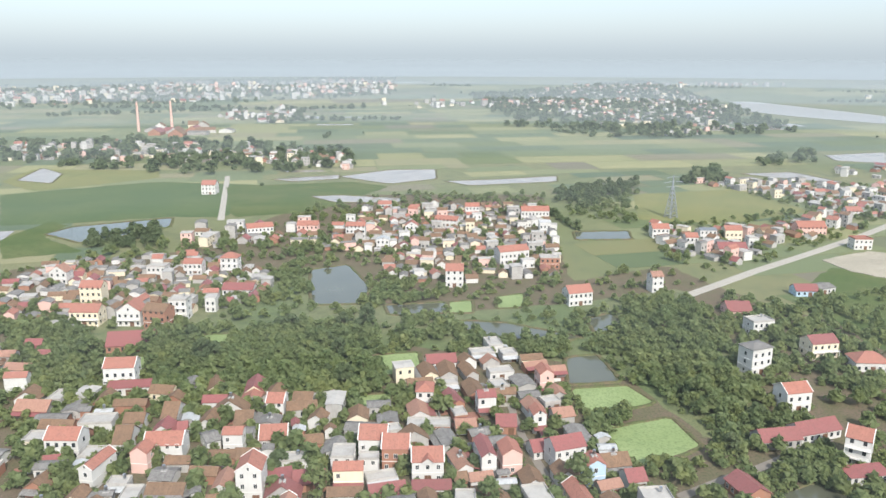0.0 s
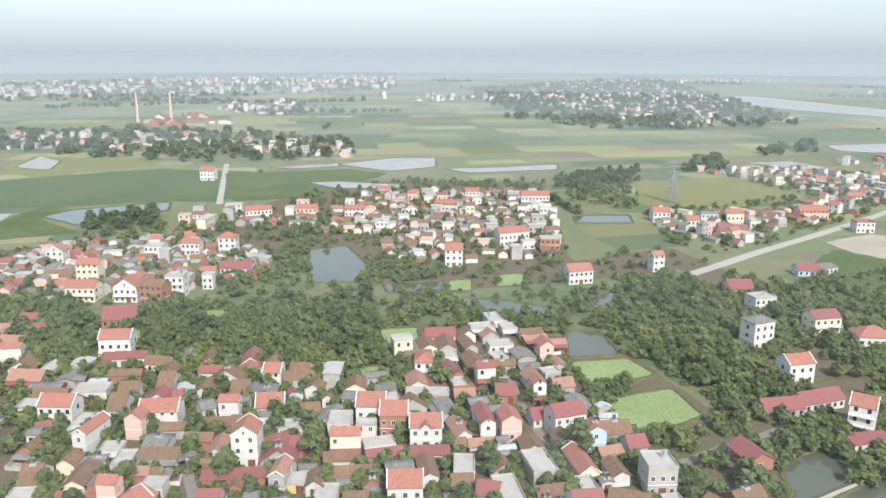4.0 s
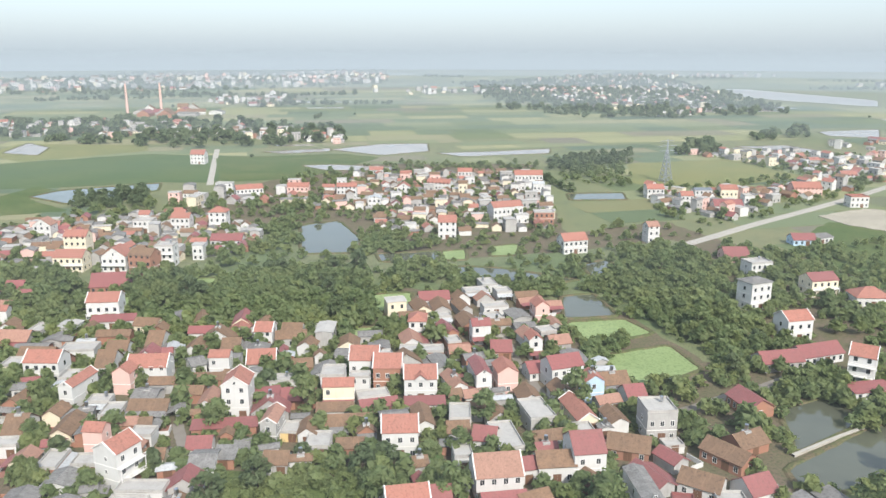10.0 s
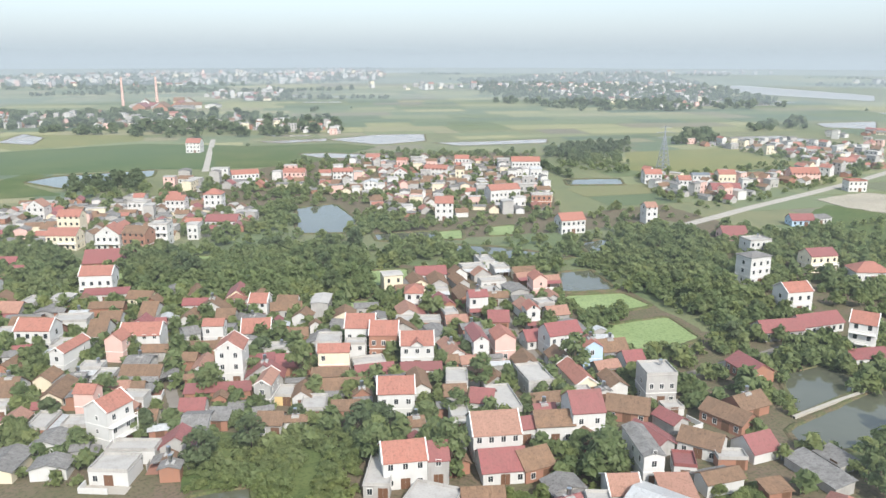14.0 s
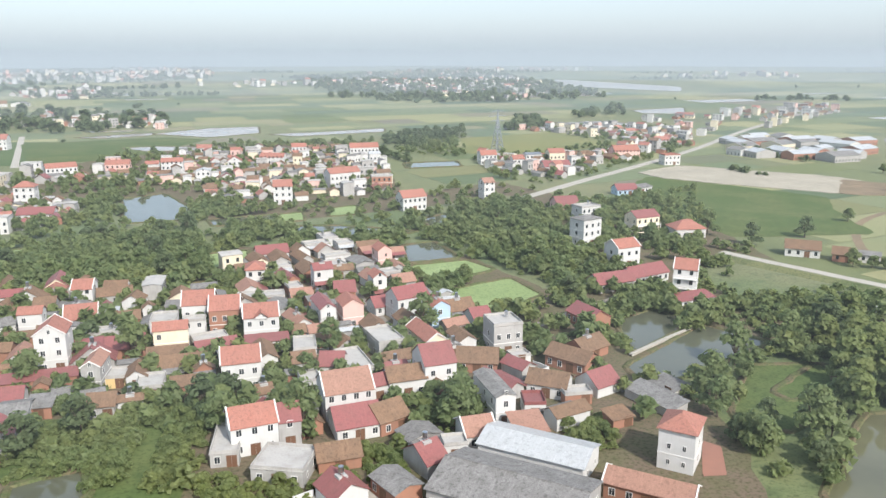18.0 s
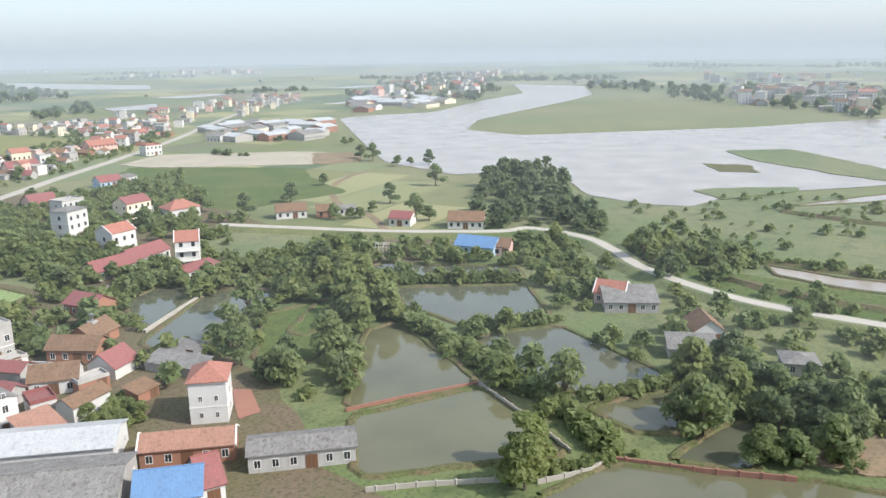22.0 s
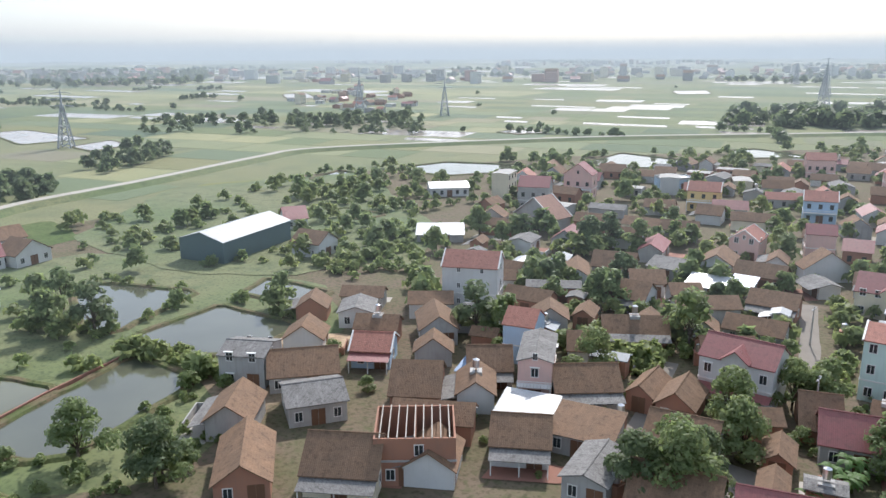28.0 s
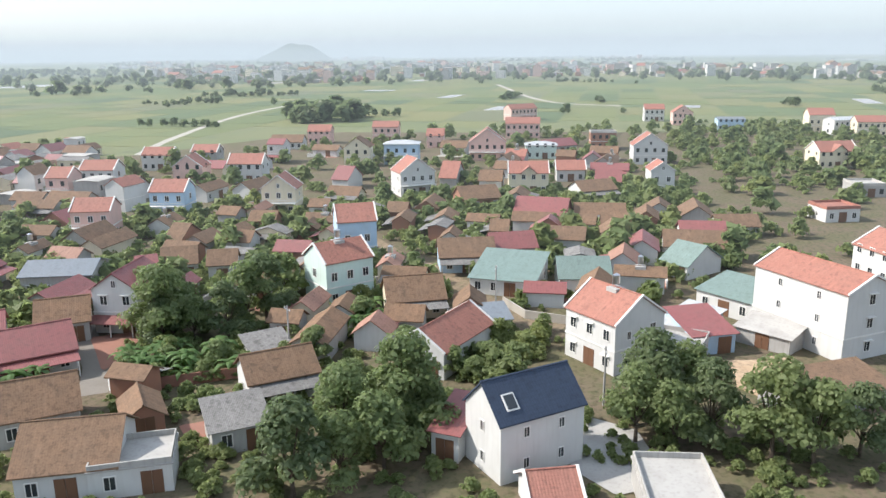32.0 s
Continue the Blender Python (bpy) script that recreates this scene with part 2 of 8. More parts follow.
LEAF_BANANA = foliage("banana_leaves", (0.11, 0.19, 0.06), (0.20, 0.31, 0.11))
POND = watery("pond_water", (0.105, 0.108, 0.075))
POND_GREEN = watery("green_pond_water", (0.132, 0.128, 0.074))
RIVER = watery("river_water", (0.34, 0.295, 0.25), 0.22, 0.02, 0.4)


def paddy_material(name, stops):
    m, nt, b = material(name, (0.17, 0.21, 0.06), 0.9, 0, 0.2, 0.1)
    isl = nt.nodes.new("ShaderNodeNewGeometry").outputs["Random Per Island"]
    r = nt.nodes.new("ShaderNodeValToRGB")
    while len(r.color_ramp.elements) < len(stops):
        r.color_ramp.elements.new(0.5)
    for e, (p, c) in zip(r.color_ramp.elements, stops):
        e.position, e.color = p, (*c, 1)
    nt.links.new(isl, r.inputs[0])
    c = mix(nt, ramp(nt, noise_of(nt, 0.02, 6, world_space=True), 0.4, 0.7, 0, 0.3), r.outputs[0], (0.11, 0.15, 0.05))
    c = mix(nt, ramp(nt, noise_of(nt, 0.5, 4, world_space=True), 0.5, 0.75, 0, 0.4), c, (0.09, 0.13, 0.045))
    nt.links.new(c, b.inputs["Base Color"])
    bump(nt, b, noise_of(nt, 1.2, 4, world_space=True), 0.5, 0.2)
    return m


PADDY = paddy_material("green_paddy", ((0.0, (0.05, 0.08, 0.026)), (0.3, (0.09, 0.116, 0.028)), (0.6, (0.122, 0.134, 0.033)), (0.85, (0.16, 0.15, 0.045)), (1.0, (0.105, 0.11, 0.055))))
PADDY_RIPE = paddy_material("ripening_paddy", ((0.0, (0.055, 0.09, 0.042)), (0.3, (0.12, 0.145, 0.058)), (0.55, (0.20, 0.20, 0.082)), (0.8, (0.26, 0.245, 0.105)), (1.0, (0.14, 0.115, 0.08))))


# ---- mesh helpers ----
def mesh_ob(name, verts, faces, mat, parent=None, label="", smooth=False):
    me = bpy.data.meshes.new(name)
    me.from_pydata([tuple(v) for v in verts], [], [tuple(f) for f in faces])
    me.materials.append(mat)
    if smooth:
        me.shade_smooth()
    ob = new(name, me)
    ob.parent = parent
    if label:
        ob["label"] = label
    return ob


def shared(name, me, parent, m=None, label=""):
    ob = new(name, me)
    ob.parent = parent
    if m is not None:
        ob.matrix_local = m
    if label:
        ob["label"] = label
    return ob


class Soup:
    """Gathers boxes and prisms into one mesh."""

    def __init__(self):
        self.v, self.f = [], []

    def add(self, verts, faces):
        n = len(self.v)
        self.v += [tuple(p) for p in verts]
        self.f += [tuple(i + n for i in f) for f in faces]
        return self

    def box(self, x0, y0, z0, x1, y1, z1):
        return self.add([(x0, y0, z0), (x1, y0, z0), (x1, y1, z0), (x0, y1, z0), (x0, y0, z1), (x1, y0, z1), (x1, y1, z1), (x0, y1, z1)],
                        [(3, 2, 1, 0), (4, 5, 6, 7), (0, 1, 5, 4), (1, 2, 6, 5), (2, 3, 7, 6), (3, 0, 4, 7)])

    def bar(self, a, b, r, sides=4, r2=None):
        a, b = Vector(a), Vector(b)
        q = (b - a).to_track_quat("Z", "Y")
        ring = [q @ Vector((math.cos(2 * math.pi * (i + 0.5) / sides), math.sin(2 * math.pi * (i + 0.5) / sides), 0)) for i in range(sides)]
        vs = [a + p * r for p in ring] + [b + p * (r if r2 is None else r2) for p in ring]
        fs = [(i, (i + 1) % sides, sides + (i + 1) % sides, sides + i) for i in range(sides)]
        return self.add(vs, fs + [tuple(range(sides - 1, -1, -1)), tuple(range(sides, 2 * sides))])

    def data(self, name, mat):
        me = bpy.data.meshes.new(name)
        me.from_pydata(self.v, [], self.f)
        me.materials.append(mat)
        return me

    def ob(self, name, mat, parent=None, label=""):
        return mesh_ob(name, self.v, self.f, mat, parent, label)


def inside(p, poly):
    x, y = p
    hit = False
    for (x0, y0), (x1, y1) in zip(poly, poly[1:] + poly[:1]):
        if (y0 > y) != (y1 > y) and x < (x1 - x0) * (y - y0) / (y1 - y0) + x0:
            hit = not hit
    return hit


def rounded(poly, step=4.0, wobble=0.35, seed=0, passes=1):
    """A closed outline with cut corners and an uneven edge."""
    pts = [Vector(p) for p in poly]
    for _ in range(passes):
        pts = [q for a, b in zip(pts, pts[1:] + pts[:1]) for q in (a.lerp(b, 0.06), a.lerp(b, 0.94))]
    fine = []
    for a, b in zip(pts, pts[1:] + pts[:1]):
        n = max(1, int((b - a).length / step))
        fine += [a.lerp(b, i / n) for i in range(n)]
    rnd = random.Random(seed)
    return [(p.x + rnd.uniform(-wobble, wobble), p.y + rnd.uniform(-wobble, wobble)) for p in fine]


def sheet(name, outline, z, mat, thick=0.0):
    """A level sheet with that outline, with skirts down to thick below it."""
    n = len(outline)
    if sum(p[0] * q[1] - q[0] * p[1] for p, q in zip(outline, outline[1:] + outline[:1])) < 0:
        outline = outline[::-1]
    bm = bmesh.new()
    vs = [bm.verts.new((x, y, z)) for x, y in outline]
    f = bm.faces.new(vs)
    f.normal_update()
    if thick:
        low = [bm.verts.new((x * 1.0, y * 1.0, z - thick)) for x, y in outline]
        for i in range(n):
            bm.faces.new((vs[i], low[i], low[(i + 1) % n], vs[(i + 1) % n]))
    bmesh.ops.triangulate(bm, faces=[f])
    me = bpy.data.meshes.new(name)
    bm.to_mesh(me)
    bm.free()
    me.materials.append(mat)
    return new(name, me)


def glide(points, n=8):
    """A smooth line through points."""
    pts = [Vector(p) for p in points]
    pts = [pts[0] * 2 - pts[1]] + pts + [pts[-1] * 2 - pts[-2]]
    line = []
    for a, b, c, d in zip(pts, pts[1:], pts[2:], pts[3:]):
        for i in range(n):
            t = i / n
            line.append(0.5 * (2 * b + (c - a) * t + (2 * a - 5 * b + 4 * c - d) * t * t + (3 * b - a - 3 * c + d) * t ** 3))
    return line + [pts[-2]]


def strip(name, line, profile, mat, seed=0, wobble=0.0):
    """Sweeps a cross-section of (offset, height) along a line on the ground."""
    rnd = random.Random(seed)
    vs, fs, k = [], [], len(profile)
    for i, p in enumerate(line):
        a, b = line[max(i - 1, 0)], line[min(i + 1, len(line) - 1)]
        d = (b - a).normalized()
        nrm = Vector((-d.y, d.x))
        for off, h in profile:
            o = off + rnd.uniform(-wobble, wobble)
            vs.append((p.x + nrm.x * o, p.y + nrm.y * o, h))
        if i:
            j = i * k
            fs += [(j - k + s, j - k + s + 1, j + s + 1, j + s) for s in range(k - 1)]
    fs = [f[::-1] for f in fs]
    return mesh_ob(name, vs, fs, mat)


BLOCKED = []      # outlines of water
SIZE = 800
TAKEN = np.zeros((2 * SIZE, 2 * SIZE), bool)      # square metres taken by houses, water and lanes


def take_poly(poly, grow=0.0):
    p = np.array(poly)
    x0, y0 = np.floor(p.min(0) - grow).astype(int)
    x1, y1 = np.ceil(p.max(0) + grow).astype(int)
    x0, y0, x1, y1 = (max(-SIZE, min(SIZE, v)) for v in (x0, y0, x1, y1))
    if x1 <= x0 or y1 <= y0:
        return
    X, Y = np.meshgrid(np.arange(x0, x1) + 0.5, np.arange(y0, y1) + 0.5, indexing="ij")
    hit = np.zeros(X.shape, bool)
    q = np.roll(p, -1, 0)
    for (ax, ay), (bx, by) in zip(p, q):
        if ay != by:
            hit ^= ((ay > Y) != (by > Y)) & (X < (bx - ax) * (Y - ay) / (by - ay) + ax)
    TAKEN[x0 + SIZE:x1 + SIZE, y0 + SIZE:y1 + SIZE] |= hit


def rect(x, y, turn, w, d, grow=0.0):
    """Corners of a footprint whose front's middle is x, y."""
    c, s = math.cos(radians(turn)), math.sin(radians(turn))
    return [(x + u * c - v * s, y + u * s + v * c) for u, v in ((-w / 2 - grow, -grow), (w / 2 + grow, -grow), (w / 2 + grow, d + grow), (-w / 2 - grow, d + grow))]


def free(x, y):
    i, j = int(x) + SIZE, int(y) + SIZE
    return not (0 <= i < 2 * SIZE and 0 <= j < 2 * SIZE and TAKEN[i, j])


def free_rect(x, y, turn, w, d):
    c, s = math.cos(radians(turn)), math.sin(radians(turn))
    n, m = max(2, int(w / 0.9)), max(2, int(d / 0.9))
    for i in range(n + 1):
        for j in range(m + 1):
            u, v = (i / n - 0.5) * w, j / m * d
            if not free(x + u * c - v * s, y + u * s + v * c):
                return False
    return True


def take_line(line, wide):
    for p, q in zip(line, line[1:]):
        k = max(1, int((q - p).length / max(1.0, wide * 0.5)))
        for i in range(k):
            o = p.lerp(q, i / k)
            i0, j0, r = int(o.x) + SIZE, int(o.y) + SIZE, int(wide) + 1
            if r < i0 < 2 * SIZE - r and r < j0 < 2 * SIZE - r:
                TAKEN[i0 - r:i0 + r, j0 - r:j0 + r] = True


# ---- ground, fields, water, roads ----
def disc(r, n=96):
    return [(r * math.cos(2 * math.pi * i / n), r * math.sin(2 * math.pi * i / n)) for i in range(n)]


tagged(sheet("ground", disc(4950), 0.0, PLAIN), "wide flat plain of green and yellow rice fields", "ground", kind="structure")

pond_count = 0


def pond(poly, mat=POND, label="still pond with earth banks", bank=0.45, z=0.12, wide=1.1, name="pond"):
    global pond_count
    pond_count += 1
    out = rounded(poly, 3.5, 0.3, pond_count)
    z, bank = z + 0.003 * pond_count, bank and bank + 0.005 * pond_count
    ob = tagged(sheet(name, out, z, mat), label, "pond", "village ponds", "structure")
    BLOCKED.append(out)
    take_poly(out)
    if bank:
        line = [Vector(p) for p in out] + [Vector(out[0])]
        sgn = 1 if sum(a.x * b.y - b.x * a.y for a, b in zip(line, line[1:])) < 0 else -1
        prof = [(-0.5, z - 0.3), (0.1, bank), (wide, bank), (wide + 0.8, 0.0)]
        prof = [(o * sgn, h) for o, h in prof]
        if sgn < 0:
            prof = prof[::-1]
        b = strip("earth_bank", line, prof, BANK, pond_count, 0.12)
        tagged(b, "low grassy earth bank round a pond", "bank", kind="structure")
    return ob


def road(points, width, mat=CONCRETE, rise=0.12, name="road", label="pale concrete road", shoulder=0.6, dike=0.0):
    line = glide(points)
    take_line(line, width / 2 + 0.3 + dike)
    h = dike + rise
    if dike:
        e = dike * 2.2
        g = strip("embankment", line, [(-width / 2 - 1.5 - e, -0.05), (-width / 2 - 1.5, dike), (width / 2 + 1.5, dike), (width / 2 + 1.5 + e, -0.05)][::-1], GRASS, 3, 0.3)
        tagged(g, "grassy embankment that carries the dike road", "embankment", kind="structure")
    ob = strip(name, line, [(-width / 2 - shoulder * 0.3, h - rise - 0.02), (-width / 2, h), (width / 2, h), (width / 2 + shoulder * 0.3, h - rise - 0.02)][::-1], mat, 5, 0.12)
    return tagged(ob, label, "road", kind="structure")


patch_count = 0


def patch(poly, mat, z, label, name="patch", category="ground", wobble=1.2, step=6.0, thick=0.0):
    global patch_count
    patch_count += 1
    z += 0.004 * patch_count
    return tagged(sheet(name, rounded(poly, step, wobble, len(poly)), z, mat, thick), label, category, kind="structure")


def fence(points, height, mat, label, thick=0.22, posts=0.0):
    line = [Vector(p) for p in points]
    h = thick / 2
    ob = strip("pond_wall", line, [(-h, -0.2), (-h, height), (h, height), (h, -0.2)][::-1], mat)
    tagged(ob, label, "wall", kind="structure")
    for p, q in zip(line, line[1:]):
        k = int((q - p).length / posts) if posts else 0
        for i in range(k):
            o = p.lerp(q, (i + 0.5) / k)
            Soup().box(o.x - h - 0.06, o.y - h - 0.06, -0.2, o.x + h + 0.06, o.y + h + 0.06, height + 0.15).ob("post", mat, ob)


# village ponds
pond([(107.6, 195.2), (121.5, 200.4), (130.4, 188.9), (99.6, 171.0)], POND)
pond([(93.3, 162.9), (129.6, 184.6), (139.0, 167.8), (118.3, 158.9), (101.1, 152.5), (92.7, 154.7)], POND)
pond([(119.1, 139.5), (140.6, 151.3), (141.0, 142.5), (119.9, 134.4)], WEED, "weed-covered pond among bamboo")
pond([(123.6, 155.3), (142.6, 149.7), (127.9, 128.1), (107.6, 122.3), (102.1, 131.8)], FIELD_GREEN, "weed-covered pond among bamboo")
pond([(96.6, 97.8), (121.2, 84.6), (139.6, 122.1), (130.9, 124.3)], POND_GREEN, "green fish pond with brick edges")
pond([(94.1, 94.5), (119.4, 82.4), (106.6, 55.2), (80.5, 78.3), (82.0, 81.7)], POND_GREEN, "green fish pond with brick edges")
pond([(172.3, 164.4), (181.2, 163.3), (201.3, 125.7), (190.6, 116.2), (165.5, 149.8)], POND)
pond([(161.6, 143.4), (186.2, 112.6), (167.0, 93.9), (148.2, 106.4), (151.3, 128.1)], POND)
pond([(142.6, 100.1), (160.8, 87.8), (146.8, 52.8), (128.7, 62.8), (130.8, 81.3)], POND)
pond([(124.1, 60.0), (144.6, 48.5), (138.8, 44.7), (124.0, 42.0), (120.4, 50.1)], POND_GREEN)
pond([(114.6, 39.7), (118.8, 27.9), (136.6, 33.1), (130.4, 37.5)], POND)
pond([(90.9, 52.0), (106.9, 47.5), (119.9, 21.6), (124.0, 7.6), (107.0, 1.7), (95.1, -2.9), (102.3, -0.1), (93.5, -2.5), (85.7, 23.8)], POND_GREEN, "wide green fish pond")
pond([(126.1, 0.6), (130.3, -25.4), (79.7, -35.7), (78.0, -21.3), (87.0, -10.9), (106.0, -3.1)], POND_GREEN, "wide green fish pond")
pond([(132.4, -33.4), (137.1, -49.4), (113.8, -55.6), (108.5, -38.1)], POND_GREEN)
pond([(106.2, -39.0), (114.7, -70.4), (99.8, -70.7), (96.3, -66.2), (92.2, -45.3), (94.7, -41.3)], POND)
pond([(157.0, -85.7), (160.3, -93.3), (137.0, -101.7), (129.0, -76.4), (134.2, -73.5)], POND)
pond([(123.4, -77.4), (124.4, -98.1), (102.2, -98.5), (99.8, -83.0), (109.0, -76.0)], POND)
pond([(127.2, -107.0), (130.8, -117.5), (112.2, -117.8), (109.5, -107.8)], POND)
pond([(224.7, -231.1), (230.5, -255.4), (214.6, -251.9), (201.7, -222.7)], POND)
pond([(213.3, -276.4), (205.0, -303.5), (167.7, -313.5), (164.2, -291.3), (183.9, -267.6)], POND)
pond([(147.6, -334.9), (147.0, -379.4), (112.7, -368.2), (110.5, -341.1), (132.0, -327.6)], POND)
pond([(105.5, -416.2), (92.2, -432.9), (61.2, -412.4), (86.2, -394.3)], POND)
pond([(171.1, -182.5), (171.4, -191.3), (153.2, -189.8), (154.9, -180.4)], POND)
pond([(62.3, 270.9), (84.9, 273.0), (90.7, 257.6), (63.6, 248.2)], WEED, "pond covered with bright green duckweed")
pond([(66.5, 237.3), (92.3, 245.5), (95.7, 224.8), (74.2, 212.1), (68.4, 221.6)], WEED, "pond covered with bright green duckweed")
pond([(67.1, 302.9), (80.6, 305.5), (83.4, 277.4), (62.4, 275.7)], POND)
pond([(-15.0, 309.3), (4.4, 311.7), (5.1, 290.1), (-10.3, 287.4)], WEED, "pond covered with bright green duckweed")
pond([(-22.8, 268.8), (-6.0, 270.5), (-6.9, 259.3), (-20.8, 258.1)], WEED, "pond covered with green duckweed")
pond([(-93.1, 338.6), (-79.6, 338.7), (-77.1, 320.8), (-89.3, 320.7)], WEED, "pond covered with green duckweed")
pond([(-128.3, 308.2), (-110.7, 313.1), (-107.6, 298.8), (-122.6, 296.0)], WEED, "pond covered with green duckweed")
pond([(21.9, 381.3), (33.9, 383.7), (32.5, 364.4), (21.2, 364.0)], WEED, "pond covered with green duckweed")
pond([(48.0, 389.9), (62.3, 394.3), (59.3, 372.1), (46.1, 370.9)], WEED, "pond covered with green duckweed")
pond([(-57.2, 448.6), (-36.1, 459.3), (-20.2, 409.6), (-23.5, 381.5), (-48.9, 380.8)], POND)
pond([(-11.1, 378.1), (19.9, 381.4), (19.5, 365.0), (-8.6, 362.8)], POND)
pond([(16.6, 350.7), (32.5, 351.6), (48.4, 347.6), (79.4, 326.9), (70.8, 323.0), (40.6, 327.3)], POND)
pond([(86.9, 351.6), (100.9, 359.5), (104.6, 339.4), (87.8, 329.5)], POND)
pond([(-258.1, 553.0), (-248.0, 577.2), (-183.9, 607.8), (-176.5, 574.1), (-220.8, 523.7)], POND)
pond([(-69.7, 819.2), (-16.6, 867.6), (34.4, 870.1), (32.7, 799.5), (-15.0, 768.3)], RIVER, "shallow lake among rice fields", 0.3)
pond([(40.7, 784.1), (95.9, 793.1), (162.1, 813.9), (154.7, 775.8), (64.4, 754.6)], RIVER, "shallow lake among rice fields", 0.3)
pond([(122.6, 543.9), (162.4, 545.9), (158.0, 518.9), (119.2, 518.9)], POND)
pond([(-138.3, 802.5), (-70.7, 831.3), (-68.5, 803.5), (-112.9, 786.6)], RIVER, "shallow lake among rice fields", 0.3)
pond([(546.4, 979.7), (644.9, 1006.6), (576.5, 896.7), (530.6, 924.3)], RIVER, "flooded rice field", 0.3)
pond([(366.1, 822.3), (428.1, 832.6), (447.2, 753.2), (402.4, 780.8)], RIVER, "flooded rice field", 0.3)
pond([(-85.9, 700.3), (-60.7, 705.2), (1.5, 685.2), (-8.5, 663.5), (-62.9, 671.2)], RIVER, "flooded rice field", 0.3)
pond([(-396.4, 805.3), (-411.1, 896.5), (-370.3, 851.4), (-354.0, 785.5)], RIVER, "flooded rice field", 0.3)
pond([(-42.9, 142.1), (-38.0, 143.5), (-31.3, 144.6), (-29.7, 136.6), (-30.8, 132.3), (-42.3, 135.5)], POND)
# river and its flats
pond([(585.0, 582.9), (438.7, 414.4), (361.9, 322.4), (344.1, 256.1), (363.6, 239.4), (401.6, 228.0), (327.6, 164.7), (321.8, 130.1), (327.8, 114.6), (357.5, 109.2), (394.4, 84.7), (426.6, 58.7), (468.6, 31.0), (473.1, 12.1), (527.7, -9.2), (571.1, -30.2), (617.1, 16.0), (656.3, 93.6), (839.3, 64.3), (935.5, -41.6), (993.6, -147.6), (1079.6, -160.0), (1063.5, -32.1), (1031.9, 56.8), (875.2, 92.4), (766.0, 160.1), (694.7, 198.2), (541.4, 333.0), (554.7, 397.9), (645.2, 448.5), (952.9, 511.5), (1103.3, 551.9), (1357.8, 697.2), (1384.7, 874.1), (1096.8, 671.5), (890.8, 617.6), (705.9, 550.8), (617.9, 588.0)], RIVER, "wide pale brown river", 0.0, 0.10, name="river")
patch([(364.7, 127.7), (379.9, 117.7), (403.0, 88.1), (387.6, 87.5), (349.4, 108.1)], GRASS, 0.5, "grassy mud bank in the river", "grass_bank", thick=0.6)
patch([(525.0, 164.4), (554.4, 129.0), (472.2, 46.7), (441.4, 46.9), (452.9, 78.5), (487.2, 136.0)], GRASS, 0.5, "low grassy river island", "grass_bank", thick=0.6)
patch([(458.5, 156.6), (464.6, 129.9), (439.3, 117.9), (431.4, 137.5)], BANK, 0.4, "muddy river islet", "grass_bank", thick=0.6)
pond([(490.4, -8.7), (545.2, -29.0), (579.5, -107.7), (492.4, -98.2), (402.7, -80.6), (397.9, -55.7), (425.8, -38.3), (455.8, -24.5)], RIVER, "flooded meadow beside the river", 0.3)
pond([(376.0, 33.1), (403.0, 16.1), (405.4, 4.3), (376.8, 13.6), (361.0, 26.4)], RIVER, "shallow puddle in the meadow", 0.25)
pond([(355.9, -2.8), (369.4, -13.6), (366.7, -26.7), (344.4, -14.1)], RIVER, "shallow puddle in the meadow", 0.25)
pond([(366.1, -51.5), (381.8, -64.4), (373.4, -68.3), (355.4, -58.9)], RIVER, "shallow puddle in the meadow", 0.25)
pond([(352.2, 78.9), (378.2, 65.9), (437.2, 30.3), (425.9, 26.4), (378.7, 54.5)], RIVER, "shallow puddle in the meadow", 0.25)
pond([(489.1, -154.6), (499.2, -190.2), (454.2, -188.2), (430.3, -156.4)], RIVER, "flooded field", 0.25)
pond([(546.5, -204.0), (553.9, -230.0), (506.6, -227.7), (495.8, -197.2)], RIVER, "flooded field", 0.25)
pond([(540.4, -257.3), (539.2, -281.1), (450.1, -273.2), (454.5, -232.6)], RIVER, "flooded field", 0.25)
pond([(420.4, -242.9), (430.2, -274.1), (399.5, -264.7), (390.7, -237.2)], RIVER, "flooded field", 0.25)
pond([(247.0, 61.0), (244.4, 39.4), (249.9, 15.5), (256.7, -12.8), (256.0, -40.8), (253.7, -67.5), (250.8, -82.6), (242.0, -73.2), (248.0, -39.6), (247.0, -12.4), (237.6, 14.7), (234.6, 37.9), (237.9, 55.1)], RIVER, "narrow canal below the dike", 0.35, name="canal")
pond([(924.5, 2196.1), (993.3, 2166.7), (1037.9, 1638.5), (915.9, 1442.3), (831.4, 1644.4), (791.5, 1843.0)], RIVER, "river bend beyond the far village", 0.0, name="river")
pond([(716.1, -699.6), (719.7, -743.4), (628.2, -666.6), (641.2, -634.5)], RIVER, "flooded field", 0.25)
pond([(325.2, -1006.9), (291.9, -1041.5), (263.1, -963.9), (294.1, -932.6)], RIVER, "flooded field", 0.25)
pond([(152.9, -770.3), (120.3, -806.6), (65.1, -804.3), (88.5, -744.1)], RIVER, "flooded field", 0.25)
pond([(80.9, -1109.4), (-47.9, -1148.9), (-167.1, -902.4), (-119.5, -838.7)], RIVER, "flooded field", 0.25)
pond([(-113.1, -504.6), (-135.9, -515.4), (-133.5, -492.1), (-111.7, -482.2)], RIVER, "flooded field", 0.25)
pond([(255.0, -437.8), (251.9, -470.8), (226.8, -450.8), (235.8, -433.0)], RIVER, "flooded field", 0.25)
